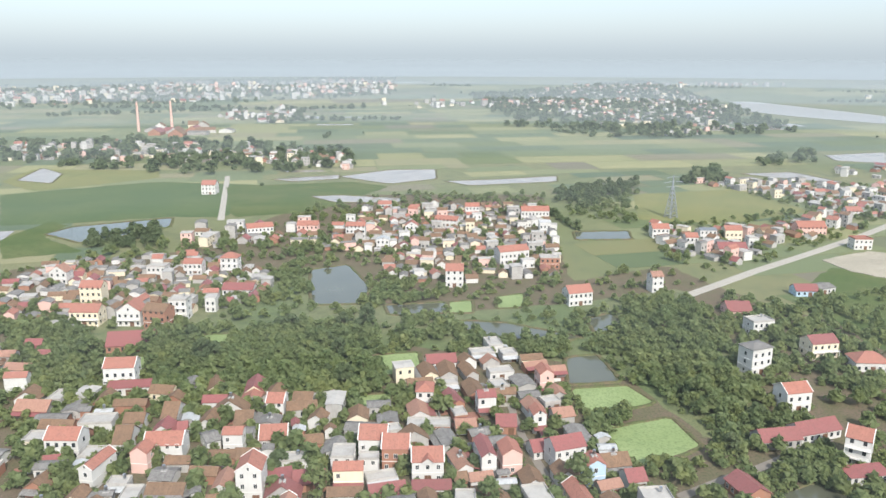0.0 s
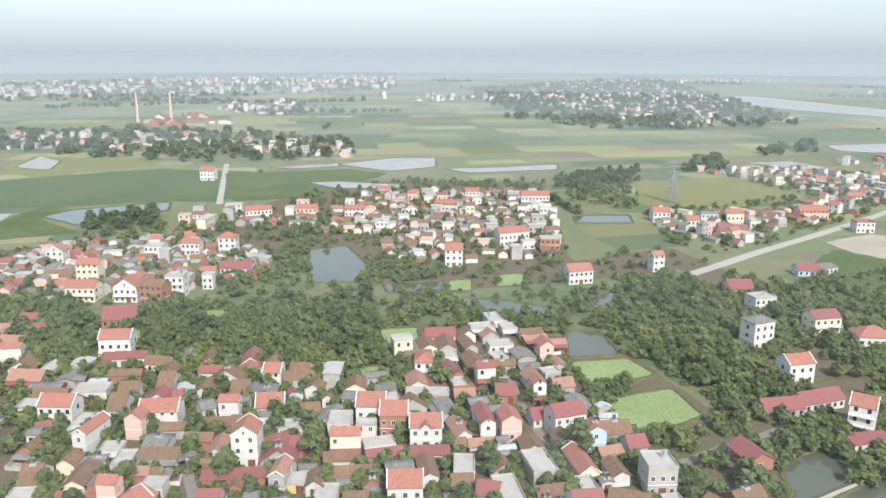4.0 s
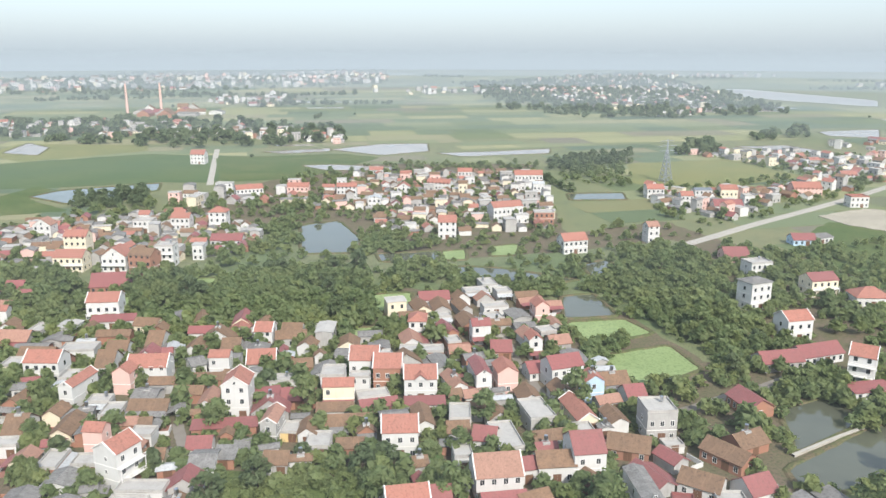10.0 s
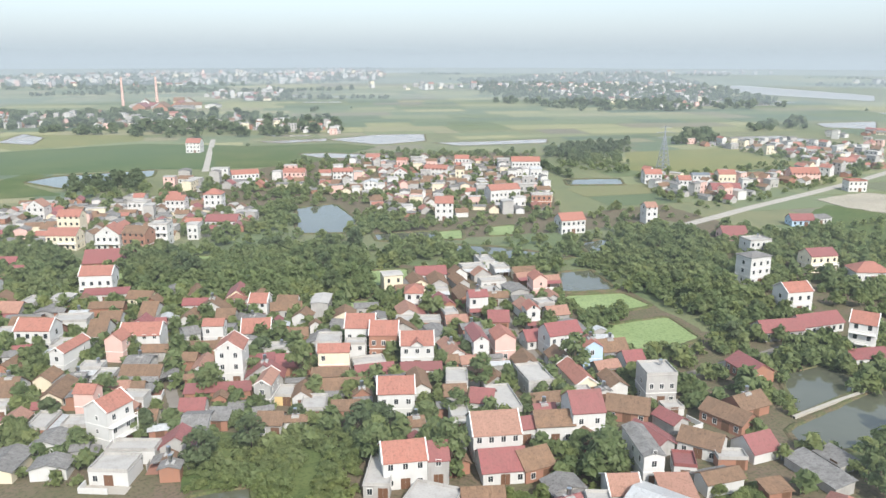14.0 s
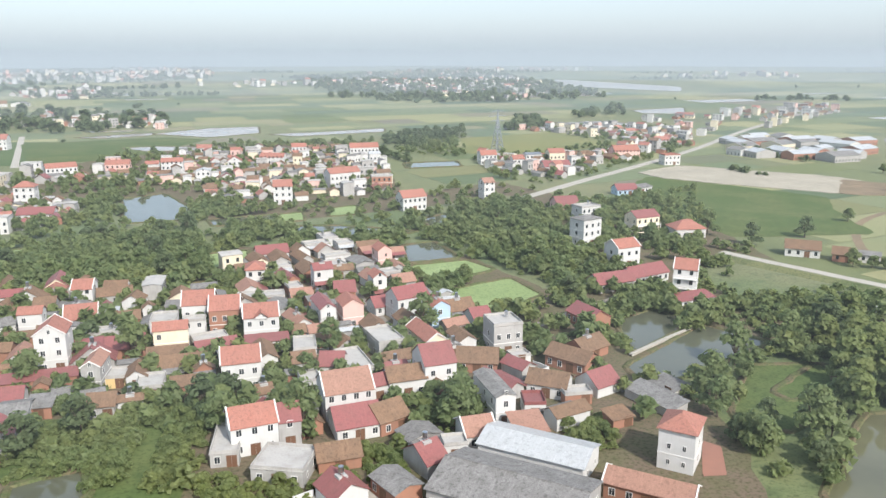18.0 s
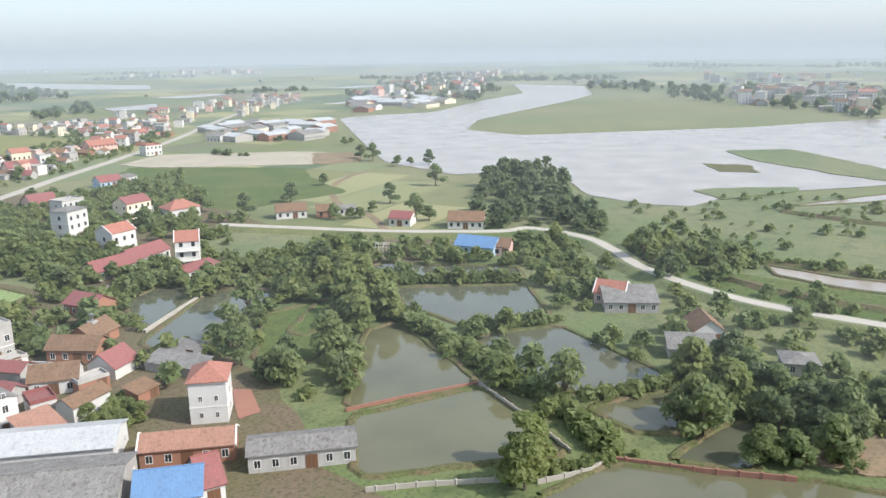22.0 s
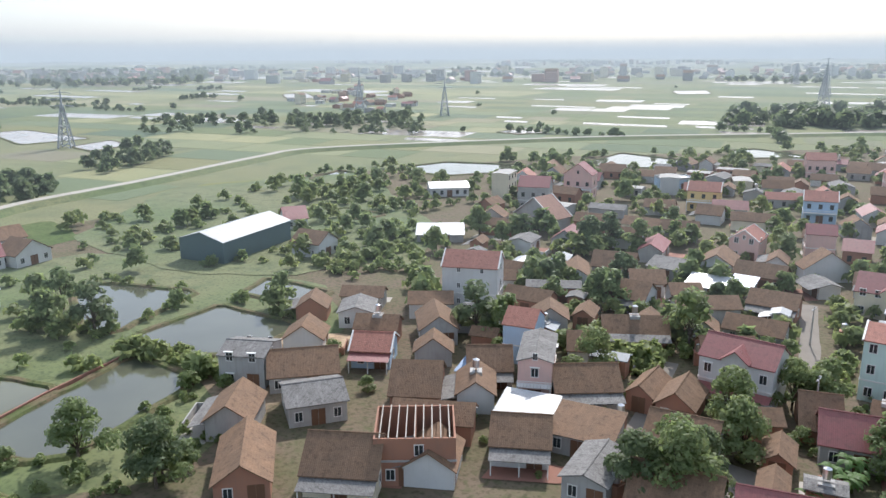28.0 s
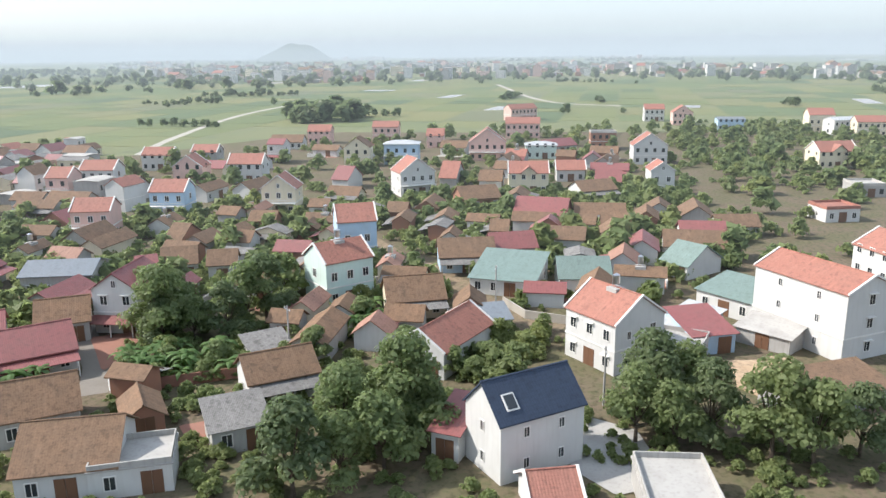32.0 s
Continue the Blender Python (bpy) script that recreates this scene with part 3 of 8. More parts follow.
# walls along the ponds
fence([(95.3, 97.3), (107.2, 91.2), (120.4, 83.8)], 0.9, BRICK, "low red brick wall between two fish ponds", 0.35)
fence([(120.4, 83.8), (113.3, 68.3), (106.3, 54.8)], 1.0, CONCRETE, "low concrete panel wall beside a fish pond", 0.2, 2.5)
fence([(76.8, 75.0), (83.8, 68.3), (92.1, 59.1)], 1.0, CONCRETE, "low concrete wall with posts along the pond", 0.22, 3.0)
fence([(94.6, 54.4), (102.8, 49.3), (109.3, 48.1)], 1.0, CONCRETE, "low concrete wall with posts along the pond", 0.22, 3.0)
fence([(108.2, 47.6), (113.3, 34.2), (119.3, 21.7)], 1.1, BRICK, "brick wall along the head of the pond", 0.3, 3.0)
fence([(107.6, -38.1), (112.2, -53.1), (116.2, -71.3)], 0.8, BRICK, "low brick wall between two ponds", 0.3)
fence([(97.4, 168.7), (112.9, 176.8), (131.3, 185.6)], 0.8, CONCRETE, "concrete dyke wall between two ponds", 0.9)
fence([(-170.1, -17.7), (-185.9, -7.2)], 1.4, CONCRETE, "white plastered boundary wall", 0.2)
fence([(-64.5, -73.6), (-62.8, -71.3), (-65.8, -68.3), (-67.9, -69.9)], 1.6, WALLS["w"], "white plastered garden wall", 0.2)
fence([(-115.0, -39.4), (-109.8, -33.8), (-109.7, -27.3)], 1.5, CONCRETE, "grey plastered boundary wall", 0.2)
fence([(-66.6, -68.6), (-74.5, -59.8)], 1.6, BRICK, "brick garden wall", 0.22)
fence([(-182.0, -41.8), (-172.2, -26.5), (-166.7, -12.6)], 1.3, BRICK, "long brick boundary wall", 0.22)
# roads and lanes
road([(183.2, 252.8), (196.7, 222.4), (213.1, 187.5), (234.9, 154.9), (246.5, 147.1), (244.6, 123.5), (233.0, 106.4), (219.6, 91.7), (208.3, 70.2), (202.8, 48.9), (203.2, 12.5), (206.0, -10.7), (204.3, -26.2), (202.7, -45.6), (216.5, -69.8), (245.6, -96.2), (266.0, -128.2), (274.6, -186.6), (289.6, -262.5), (290.9, -301.0), (243.6, -366.8), (172.8, -444.8), (42.5, -551.0)], 3.9, label="pale concrete road along the top of the dike", dike=1.6)
road([(145.7, 384.2), (189.4, 418.9), (210.3, 435.5), (280.8, 488.1), (374.9, 563.1), (539.2, 708.8), (846.0, 954.3)], 6.5, label="dusty pale road to the river")
road([(326.6, 304.5), (307.8, 301.6), (275.2, 282.1), (244.5, 245.9), (235.5, 220.1), (217.3, 194.1)], 3.5, DIRT, label="earth track from the dike to the river")
road([(364.2, 66.3), (397.7, 51.2), (419.3, 26.0), (407.5, 4.4), (389.1, -21.2)], 3.0, DIRT, label="pale earth track over the river flats")
road([(182.9, 14.1), (189.4, 8.8), (193.9, -4.3), (203.2, -18.1)], 3.2, label="concrete ramp up to the dike road")
road([(128.7, 7.4), (117.3, 2.5), (107.2, -0.9), (100.8, -3.3), (95.7, -4.8)], 2.2, ALLEY, label="narrow concrete path between two ponds")
road([(77.9, 194.9), (94.7, 203.8), (109.8, 210.6), (119.8, 216.3), (140.8, 227.7)], 3.2, ALLEY, label="narrow village lane")
road([(37.3, 257.9), (37.7, 240.6), (39.5, 222.8), (41.8, 207.2), (45.1, 191.4)], 2.6, ALLEY, label="narrow concrete village alley")
road([(-61.8, 196.4), (-57.7, 186.0), (-54.4, 176.5)], 3.0, ALLEY, label="narrow concrete village alley")
road([(22.2, -165.8), (17.8, -141.2), (14.7, -122.5), (11.8, -107.7)], 3.4, ALLEY, label="narrow concrete village alley")
road([(36.1, -119.8), (33.3, -101.5), (32.0, -89.1)], 2.6, ALLEY, label="narrow concrete village alley")
road([(-31.4, -60.3), (-41.6, -78.8), (-49.7, -91.3), (-62.6, -103.0)], 1.9, ALLEY, label="narrow concrete village alley")
road([(-62.4, -74.2), (-70.6, -82.7), (-76.4, -91.3), (-84.4, -98.5)], 3.6, ALLEY, label="narrow concrete village alley")
road([(-108.5, -27.0), (-110.1, -36.7), (-119.0, -46.1), (-129.4, -58.4), (-137.9, -71.5), (-151.0, -87.1)], 4.0, DIRT, label="earth lane between the house plots")
road([(-242.5, -247.2), (-292.6, -277.2), (-397.5, -328.6), (-486.0, -358.7), (-586.7, -375.7)], 4.0, label="pale concrete road across the rice fields")
road([(-143.7, 597.4), (-163.2, 697.7), (-188.2, 827.9)], 5.0, label="pale straight field road")
road([(-918.7, -338.1), (-634.7, -192.7), (-585.6, -116.7)], 5.0, label="pale field road")
road([(-19.9, 157.2), (-20.0, 149.8), (-20.6, 142.1), (-21.1, 135.2)], 1.6, DIRT, label="narrow earth path between garden beds")
tagged(strip("meadow_bank", glide([(255.3, 107.6), (250.3, 73.9), (251.9, 45.4), (254.8, 19.2), (256.1, -5.3), (256.7, -23.3)]), [(-3.2, 0.0), (-1.0, 1.3), (0.8, 1.2), (2.6, 0.0)][::-1], BANK, 8, 0.5), "low overgrown bank across the meadow", "bank", kind="structure")
tagged(strip("meadow_bank", glide([(337.0, 79.4), (332.0, 49.3), (333.2, 20.3), (316.1, -1.0), (308.0, -26.3)]), [(-3.2, 0.0), (-1.0, 1.3), (0.8, 1.2), (2.6, 0.0)][::-1], BANK, 8, 0.5), "low overgrown bank across the meadow", "bank", kind="structure")
tagged(strip("meadow_bank", glide([(229.9, 75.2), (221.8, 54.6), (219.4, 34.2), (221.2, 11.5), (224.4, -5.5)]), [(-3.2, 0.0), (-1.0, 1.3), (0.8, 1.2), (2.6, 0.0)][::-1], BANK, 8, 0.5), "low overgrown bank across the meadow", "bank", kind="structure")
# coloured field plots
patch([(-372.0, 721.0), (-250.3, 792.1), (-132.3, 766.0), (-142.2, 608.2), (-187.5, 612.4), (-257.3, 589.6), (-304.6, 583.6)], FIELD_DARK, 0.1, "dark green field beside the pond", "field")
patch([(-409.9, 798.5), (-416.5, 887.7), (-274.6, 873.3), (-255.3, 818.7), (-348.0, 735.3)], FIELD_YELLOW, 0.1, "ripe yellow rice field", "field")
patch([(-281.5, 536.4), (-273.8, 598.7), (-253.9, 581.4), (-256.1, 543.9), (-210.2, 501.1), (-254.5, 481.2)], FIELD_GREEN, 0.1, "bright green rice field", "field")
patch([(-175.4, 760.9), (-55.5, 784.3), (-14.8, 754.4), (-73.1, 628.3), (-137.7, 608.1)], FIELD_GREEN, 0.1, "bright green rice field", "field")
patch([(210.7, 697.0), (318.3, 724.1), (337.2, 611.0), (253.0, 569.8), (182.1, 583.5)], FIELD_YELLOW, 0.1, "yellowing rice field", "field")
patch([(261.3, 443.3), (317.0, 347.6), (294.4, 317.9), (270.3, 265.7), (207.9, 278.1), (205.7, 320.8), (212.0, 390.7)], FIELD_GREEN, 0.1, "bright green meadow beside the road", "field")
patch([(234.1, 88.4), (234.9, 58.0), (231.2, 9.2), (235.5, -22.1), (206.6, -20.4), (205.4, 28.7), (213.6, 66.2)], FIELD_GREEN, 0.1, "bright green grass strip below the dike", "field")
patch([(236.2, -163.2), (252.6, -199.6), (242.5, -220.5), (229.6, -203.4), (222.0, -163.2)], FIELD_YELLOW, 0.1, "ripe yellow rice field", "field")
patch([(243.9, -104.1), (237.0, -125.2), (205.6, -118.6), (206.4, -99.1)], FIELD_GREEN, 0.1, "bright green rice field", "field")
# ground sheets
patch([(203.5, 154.7), (233.8, 116.5), (196.8, 47.6), (194.3, -23.2), (220.9, -90.5), (218.4, -55.4), (186.8, -111.3), (118.5, -122.8), (95.4, -105.7), (83.5, -73.1), (75.9, -48.7), (89.5, -34.8), (77.2, 85.0), (96.1, 118.1), (103.0, 161.2)], GRASS, 0.055, "rank grass round the fish ponds", "meadow")
patch([(-241.3, 454.3), (-143.8, 498.2), (-106.4, 606.7), (-40.1, 707.3), (126.9, 700.5), (92.9, 415.5), (159.6, 449.3), (177.0, 390.1), (217.2, 319.1), (190.7, 205.5), (219.3, 168.6), (217.8, -71.4), (240.1, -229.6), (168.5, -348.1), (35.2, -475.3), (-25.8, -449.6), (-115.0, -348.5), (-242.9, -246.0), (-346.3, -227.2), (-436.5, 42.9)], YARD, 0.04, "earth and weeds between the village houses", "village_ground")
patch([(237.9, 157.9), (248.2, 120.4), (214.3, 80.9), (199.5, 42.6), (202.0, -20.1), (470.4, -35.9), (358.4, 106.7), (320.6, 161.2), (378.5, 211.5), (371.8, 229.6)], GRASS, 0.02, "rough grass meadow between dike and river", "meadow")
patch([(302.5, 100.1), (361.0, 63.0), (393.2, -79.9), (406.4, -178.3), (256.8, -115.8), (238.5, -63.8), (215.3, -11.1), (211.8, 37.7)], GRASS, 0.03, "rough grass meadow below the dike", "meadow")
patch([(179.3, -23.5), (173.0, -57.9), (140.6, -67.0), (120.4, -70.6), (117.1, -57.8), (140.3, -51.2), (135.1, -33.0)], GRASS, 0.07, "overgrown grass plot between the ponds", "meadow")
patch([(-174.2, 339.5), (-152.6, 419.2), (-46.8, 456.5), (-0.2, 359.4), (86.0, 377.6), (153.0, 400.2), (144.6, 293.4), (115.0, 225.3), (98.8, 231.4), (87.2, 281.6), (63.9, 298.5), (-0.4, 319.5), (-19.4, 238.9), (-74.9, 265.0), (-141.0, 269.1)], GRASS, 0.05, "rank grass and scrub between the hamlets", "meadow")
patch([(-41.9, 156.0), (-28.6, 167.7), (-13.0, 157.8), (-11.9, 130.6), (-40.3, 138.6)], FIELD_GREEN, 0.07, "vegetable garden plot", "garden")
patch([(-9.1, -70.8), (-14.3, -79.3), (-20.6, -79.4), (-20.2, -72.3), (-16.8, -69.2)], DIRT, 0.09, "bare reddish earth slope", "earth_lot", wobble=0.6, step=2.0)
patch([(1.9, -91.8), (-5.1, -90.3), (-5.9, -97.8), (1.5, -99.7)], BRICK, 0.08, "worn red brick courtyard", "courtyard", wobble=0.1)
patch([(-11.9, -81.2), (-22.1, -82.8), (-29.8, -76.8), (-31.5, -84.0), (-19.5, -91.2), (-12.8, -90.4)], BRICK, 0.08, "worn red brick courtyard", "courtyard", wobble=0.1)
patch([(103.7, -73.1), (94.4, -82.2), (80.6, -75.1), (79.3, -62.6)], DIRT, 0.09, "bare earth building plot", "earth_lot", wobble=0.6, step=2.0)
patch([(260.4, 456.5), (306.7, 478.7), (373.5, 405.4), (380.1, 362.7), (328.4, 353.6), (265.4, 428.3)], SILT, 0.3, "levelled pale sand lot", "sand_lot", thick=0.4)
patch([(370.3, 396.2), (386.3, 368.6), (356.7, 337.7), (328.4, 353.6)], DIRT, 0.32, "bare reddish earth lot", "earth_lot", thick=0.4)
patch([(98.5, -84.2), (101.3, -96.1), (89.6, -99.0), (86.4, -92.2), (86.0, -80.6)], SAND, 0.25, "heaps of yellow building sand", "sand_lot", wobble=0.6, step=2.0, thick=0.3)
patch([(-103.8, -3.8), (-108.4, 4.5), (-102.2, 9.1), (-93.1, 4.1), (-94.9, -1.7)], SAND, 0.2, "yellow building sand on a plot", "sand_lot", wobble=0.6, step=2.0, thick=0.3)
patch([(125.5, 22.5), (129.3, 6.9), (145.3, 10.1), (147.6, 19.6), (135.5, 24.7)], DIRT, 0.3, "bare earth yard beside the pond", "earth_yard", wobble=0.5, step=2.5, thick=0.4)
patch([(-14.4, -86.1), (-31.7, -71.7), (-33.3, -78.2), (-16.1, -90.9)], BRICK, 0.08, "worn red brick courtyard", "courtyard", wobble=0.1)
patch([(-57.3, -54.6), (-65.6, -46.9), (-68.5, -50.0), (-60.1, -58.4)], BRICK, 0.08, "worn red brick courtyard", "courtyard", wobble=0.1)
patch([(1.5, -92.4), (-5.3, -90.4), (-6.5, -98.6), (0.8, -99.5)], BRICK, 0.08, "worn red brick courtyard", "courtyard", wobble=0.1)
patch([(-12.5, -84.6), (-21.2, -81.1), (-27.3, -86.1), (-15.2, -91.5)], BRICK, 0.08, "worn red brick courtyard", "courtyard", wobble=0.1)
patch([(43.7, -70.1), (34.9, -74.4), (32.8, -79.7), (44.3, -75.4)], BRICK, 0.08, "worn red brick courtyard", "courtyard", wobble=0.1)
patch([(81.0, 111.5), (85.7, 110.5), (91.1, 120.2), (89.0, 123.5)], BRICK, 0.08, "worn red brick courtyard", "courtyard", wobble=0.1)
patch([(-68.6, -15.6), (-65.4, -10.1), (-69.5, -5.5), (-79.2, -10.6), (-80.3, -16.5)], WALLS["g"], 0.08, "grey concrete yard", "courtyard", wobble=0.1)
patch([(2.7, -99.3), (-5.2, -98.7), (-5.0, -90.3), (1.6, -90.5)], BRICK, 0.09, "worn red brick courtyard", "courtyard", wobble=0.1)
patch([(-11.7, -87.8), (-16.5, -91.8), (-24.1, -87.5), (-31.1, -77.7), (-28.8, -74.0), (-23.9, -78.7), (-15.1, -83.9)], BRICK, 0.09, "worn red brick courtyard", "courtyard", wobble=0.1)
patch([(-44.0, -93.1), (-50.5, -88.8), (-45.3, -82.4), (-39.6, -84.8)], BRICK, 0.09, "worn red brick courtyard", "courtyard", wobble=0.1)
patch([(-76.7, -90.6), (-81.5, -85.3), (-74.6, -78.5), (-68.1, -78.9)], BRICK, 0.09, "worn red brick courtyard", "courtyard", wobble=0.1)
patch([(-8.9, -69.9), (-15.1, -79.8), (-20.9, -77.9), (-21.1, -67.4)], DIRT, 0.09, "bare reddish earth slope", "earth_lot", wobble=0.6, step=2.0)
patch([(20.4, -90.9), (15.3, -90.2), (13.8, -79.9), (19.0, -80.3)], ALLEY, 0.09, "worn concrete yard", "courtyard", wobble=0.1)
patch([(-46.4, 170.0), (-33.2, 167.6), (-29.4, 144.6), (-45.4, 145.0), (-48.5, 157.9)], FIELD_GREEN, 0.08, "green lawn and vegetable beds", "garden")
patch([(175.0, 256.1), (189.8, 242.9), (199.0, 217.8), (211.4, 193.4), (188.6, 171.0), (164.4, 189.8), (153.3, 213.2)], GRASS, 0.09, "rough grass between the houses and the dike road", "meadow")
patch([(208.2, -114.2), (255.1, -184.1), (219.7, -258.1), (130.6, -186.2), (107.9, -147.2), (123.3, -134.0), (126.7, -121.9), (155.5, -108.9)], GRASS, 0.06, "weedy vegetable plots among the ponds", "garden")
patch([(1041.0, -6.5), (973.5, -110.7), (841.4, -147.3), (706.0, -127.9), (639.9, -69.8), (612.7, 0.3)], FIELD_DARK, -0.08, "dark green river meadow", "field")
patch([(310.2, 5.1), (316.3, -61.3), (302.8, -108.3), (274.7, -96.6), (281.0, -53.6), (285.1, 5.5)], FIELD_DARK, -0.08, "dark weedy bank above the canal", "field")
NO_FIELDS = [[(-229.4, 430.0), (-143.8, 498.2), (-106.4, 606.7), (-40.1, 707.3), (126.9, 700.5), (92.9, 415.5), (159.6, 449.3), (177.0, 390.1), (217.2, 319.1), (190.7, 205.5), (219.3, 168.6), (229.5, -74.8), (240.1, -229.6), (168.5, -348.1), (35.2, -475.3), (-25.8, -449.6), (-115.0, -348.5), (-242.9, -246.0), (-346.3, -227.2), (-503.8, 48.4)],]
NO_FIELDS.append([(237.9, 157.9), (248.2, 120.4), (214.3, 80.9), (199.5, 42.6), (202.0, -20.1), (776.5, -53.8), (1119.0, 176.9), (1381.4, 899.4), (585.0, 582.9), (375.9, 358.7), (338.5, 259.6)])
NO_FIELDS.append([(302.5, 100.1), (361.0, 63.0), (846.0, 22.2), (830.7, -355.6), (241.6, -109.4), (238.5, -63.8), (198.4, -10.4), (195.1, 34.8)])

# ---- haze: imitated by thin glowing rings, clear at the ground and thicker upwards ----
def haze_glow_ring(radius, amount):
    m = bpy.data.materials.new("haze_glow")
    m.use_nodes = True
    nt = m.node_tree
    nt.nodes.remove(nt.nodes["Principled BSDF"])
    z = nt.nodes.new("ShaderNodeSeparateXYZ")
    nt.links.new(nt.nodes.new("ShaderNodeTexCoord").outputs["Object"], z.inputs[0])
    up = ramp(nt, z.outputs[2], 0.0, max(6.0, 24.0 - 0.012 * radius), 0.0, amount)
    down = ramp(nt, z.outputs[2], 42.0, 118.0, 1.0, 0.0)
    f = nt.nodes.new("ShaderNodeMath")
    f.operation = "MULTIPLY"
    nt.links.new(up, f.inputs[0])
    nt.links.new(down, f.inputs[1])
    # the pale haze is an emission colour mixed over clear sheets
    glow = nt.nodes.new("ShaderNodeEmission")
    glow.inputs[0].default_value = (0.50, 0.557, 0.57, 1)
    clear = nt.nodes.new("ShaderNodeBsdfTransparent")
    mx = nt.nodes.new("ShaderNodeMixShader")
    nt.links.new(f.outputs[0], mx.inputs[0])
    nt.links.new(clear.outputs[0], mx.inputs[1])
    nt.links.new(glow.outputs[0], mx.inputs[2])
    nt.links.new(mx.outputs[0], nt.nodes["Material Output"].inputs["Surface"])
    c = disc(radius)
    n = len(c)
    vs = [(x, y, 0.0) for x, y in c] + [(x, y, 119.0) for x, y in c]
    ob = mesh_ob("haze_glow_shell", vs, [(i, (i + 1) % n, n + (i + 1) % n, n + i) for i in range(n)], m)
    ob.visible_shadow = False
    tagged(ob, "pale glowing ring that imitates haze over the land", "backdrop", kind="structure")


# the two nearest glowing rings stand in the village and lift its darks
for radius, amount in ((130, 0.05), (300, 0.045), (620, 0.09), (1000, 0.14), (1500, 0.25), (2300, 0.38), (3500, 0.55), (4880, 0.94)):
    haze_glow_ring(radius, amount)

# ---- rice parcels ----
def parcels():
    rnd = random.Random(7)
    areas = {"flooded_parcels": ([], [], RIVER, "flooded rice parcels that mirror the sky"), "rice_fields": ([], [], PADDY, "patchwork of bright green rice parcels"), "ripening_fields": ([], [], PADDY_RIPE, "patchwork of yellowing rice parcels")}
    keep = BLOCKED + NO_FIELDS

    def ok(c):
        return not any(inside(c, p) for p in keep)

    for band, (r0, r1, size) in enumerate(((0, 900, 34), (900, 2000, 60), (2000, 4300, 140))):
        a = (0.2, 0.1, 0.3)[band]
        ca, sa = math.cos(a), math.sin(a)
        n = int(r1 / size) + 1
        for i in range(-n, n):
            y = i * size
            x = -r1
            while x < r1:
                w = size * rnd.uniform(0.7, 2.6)
                cx, cy = x + w / 2, y + size / 2
                px, py = cx * ca - cy * sa, cx * sa + cy * ca
                d = math.hypot(px, py)
                x += w
                if not (r0 <= d < r1) or not ok((px, py)):
                    continue
                corners = [(cx + sx * (w / 2 - 0.7), cy + sy * (size / 2 - 0.7)) for sx, sy in ((-1, -1), (1, -1), (1, 1), (-1, 1))]
                pts = [(u * ca - v * sa, u * sa + v * ca) for u, v in corners]
                if not all(ok(p) for p in pts):
                    continue
                wet = rnd.random() < (0.20 if px > -250 and py < -350 else 0.10 if px > 150 and py < 0 else 0.03) and d > 420
                if wet and rnd.random() < 0.6:
                    pts = [(px + (u - px) * 0.75, py + (v - py) * 0.4) for u, v in pts]
                vs, fs = areas["flooded_parcels" if wet else "rice_fields" if px < 0.6 * -py - 60 or rnd.random() < 0.25 else "ripening_fields"][:2]
                k = len(vs)
                h = 0.05 + 0.03 * rnd.random()
                vs += [(u, v, h) for u, v in pts] + [(u, v, -0.1) for u, v in pts]
                fs += [(k, k + 1, k + 2, k + 3)] + [(k + j, k + 4 + j, k + 4 + (j + 1) % 4, k + (j + 1) % 4) for j in range(4)]
    for name, (vs, fs, mat, label) in areas.items():
        tagged(mesh_ob(name, vs, fs, mat), label, "rice field", kind="stuff")


parcels()


# ---- houses ----
def window_data(w, h):
    o, a, q = 0.1, 0.035, w / 2
    out = [(-q - o, -o), (q + o, -o), (q + o, h + o), (-q - o, h + o)]
    inn = [(-q, 0), (q, 0), (q, h), (-q, h)]
    mid = [(-a, 0), (a, 0), (a, h), (-a, h)]
    vs = [(x, 0.02, z) for x, z in out] + [(x, -0.07, z) for x, z in out] + [(x, -0.07, z) for x, z in inn] + [(x, -0.02, z) for x, z in inn] + [(x, -0.02, z) for x, z in mid]
    fs = [(i, (i + 1) % 4, 4 + (i + 1) % 4, 4 + i) for i in range(4)] + [(4 + i, 4 + (i + 1) % 4, 8 + (i + 1) % 4, 8 + i) for i in range(4)]
    fs += [(8 + i, 8 + (i + 1) % 4, 12 + (i + 1) % 4, 12 + i) for i in range(4)] + [(16, 17, 18, 19)]
    panes = [(12, 16, 19, 15), (17, 13, 14, 18)]
    frame_me = Soup().add(vs, fs).data("window", FRAME)
    pane = Soup().box(-q, -0.018, 0, q, 0.01, h)
    hood = Soup().box(-q - 0.25, -0.45, h + 0.15, q + 0.25, 0.02, h + 0.25)
    whole = bpy.data.meshes.new("window")
    whole.from_pydata(vs, [], fs + panes)
    whole.materials.append(FRAME)
    whole.materials.append(GLASS)
    for k, poly in enumerate(whole.polygons):
        poly.material_index = int(k >= len(fs))
    return frame_me, pane.data("pane", GLASS), hood.data("canopy", FRAME), whole


WIN = {"n": window_data(1.0, 1.35), "s": window_data(0.6, 1.0), "t": window_data(1.5, 2.3)}
DOOR = Soup().box(-1.0, -0.06, 0, -0.02, 0.02, 2.5).box(0.02, -0.06, 0, 1.0, 0.02, 2.5).data("door", DOORWOOD)
SPAN = 3.3


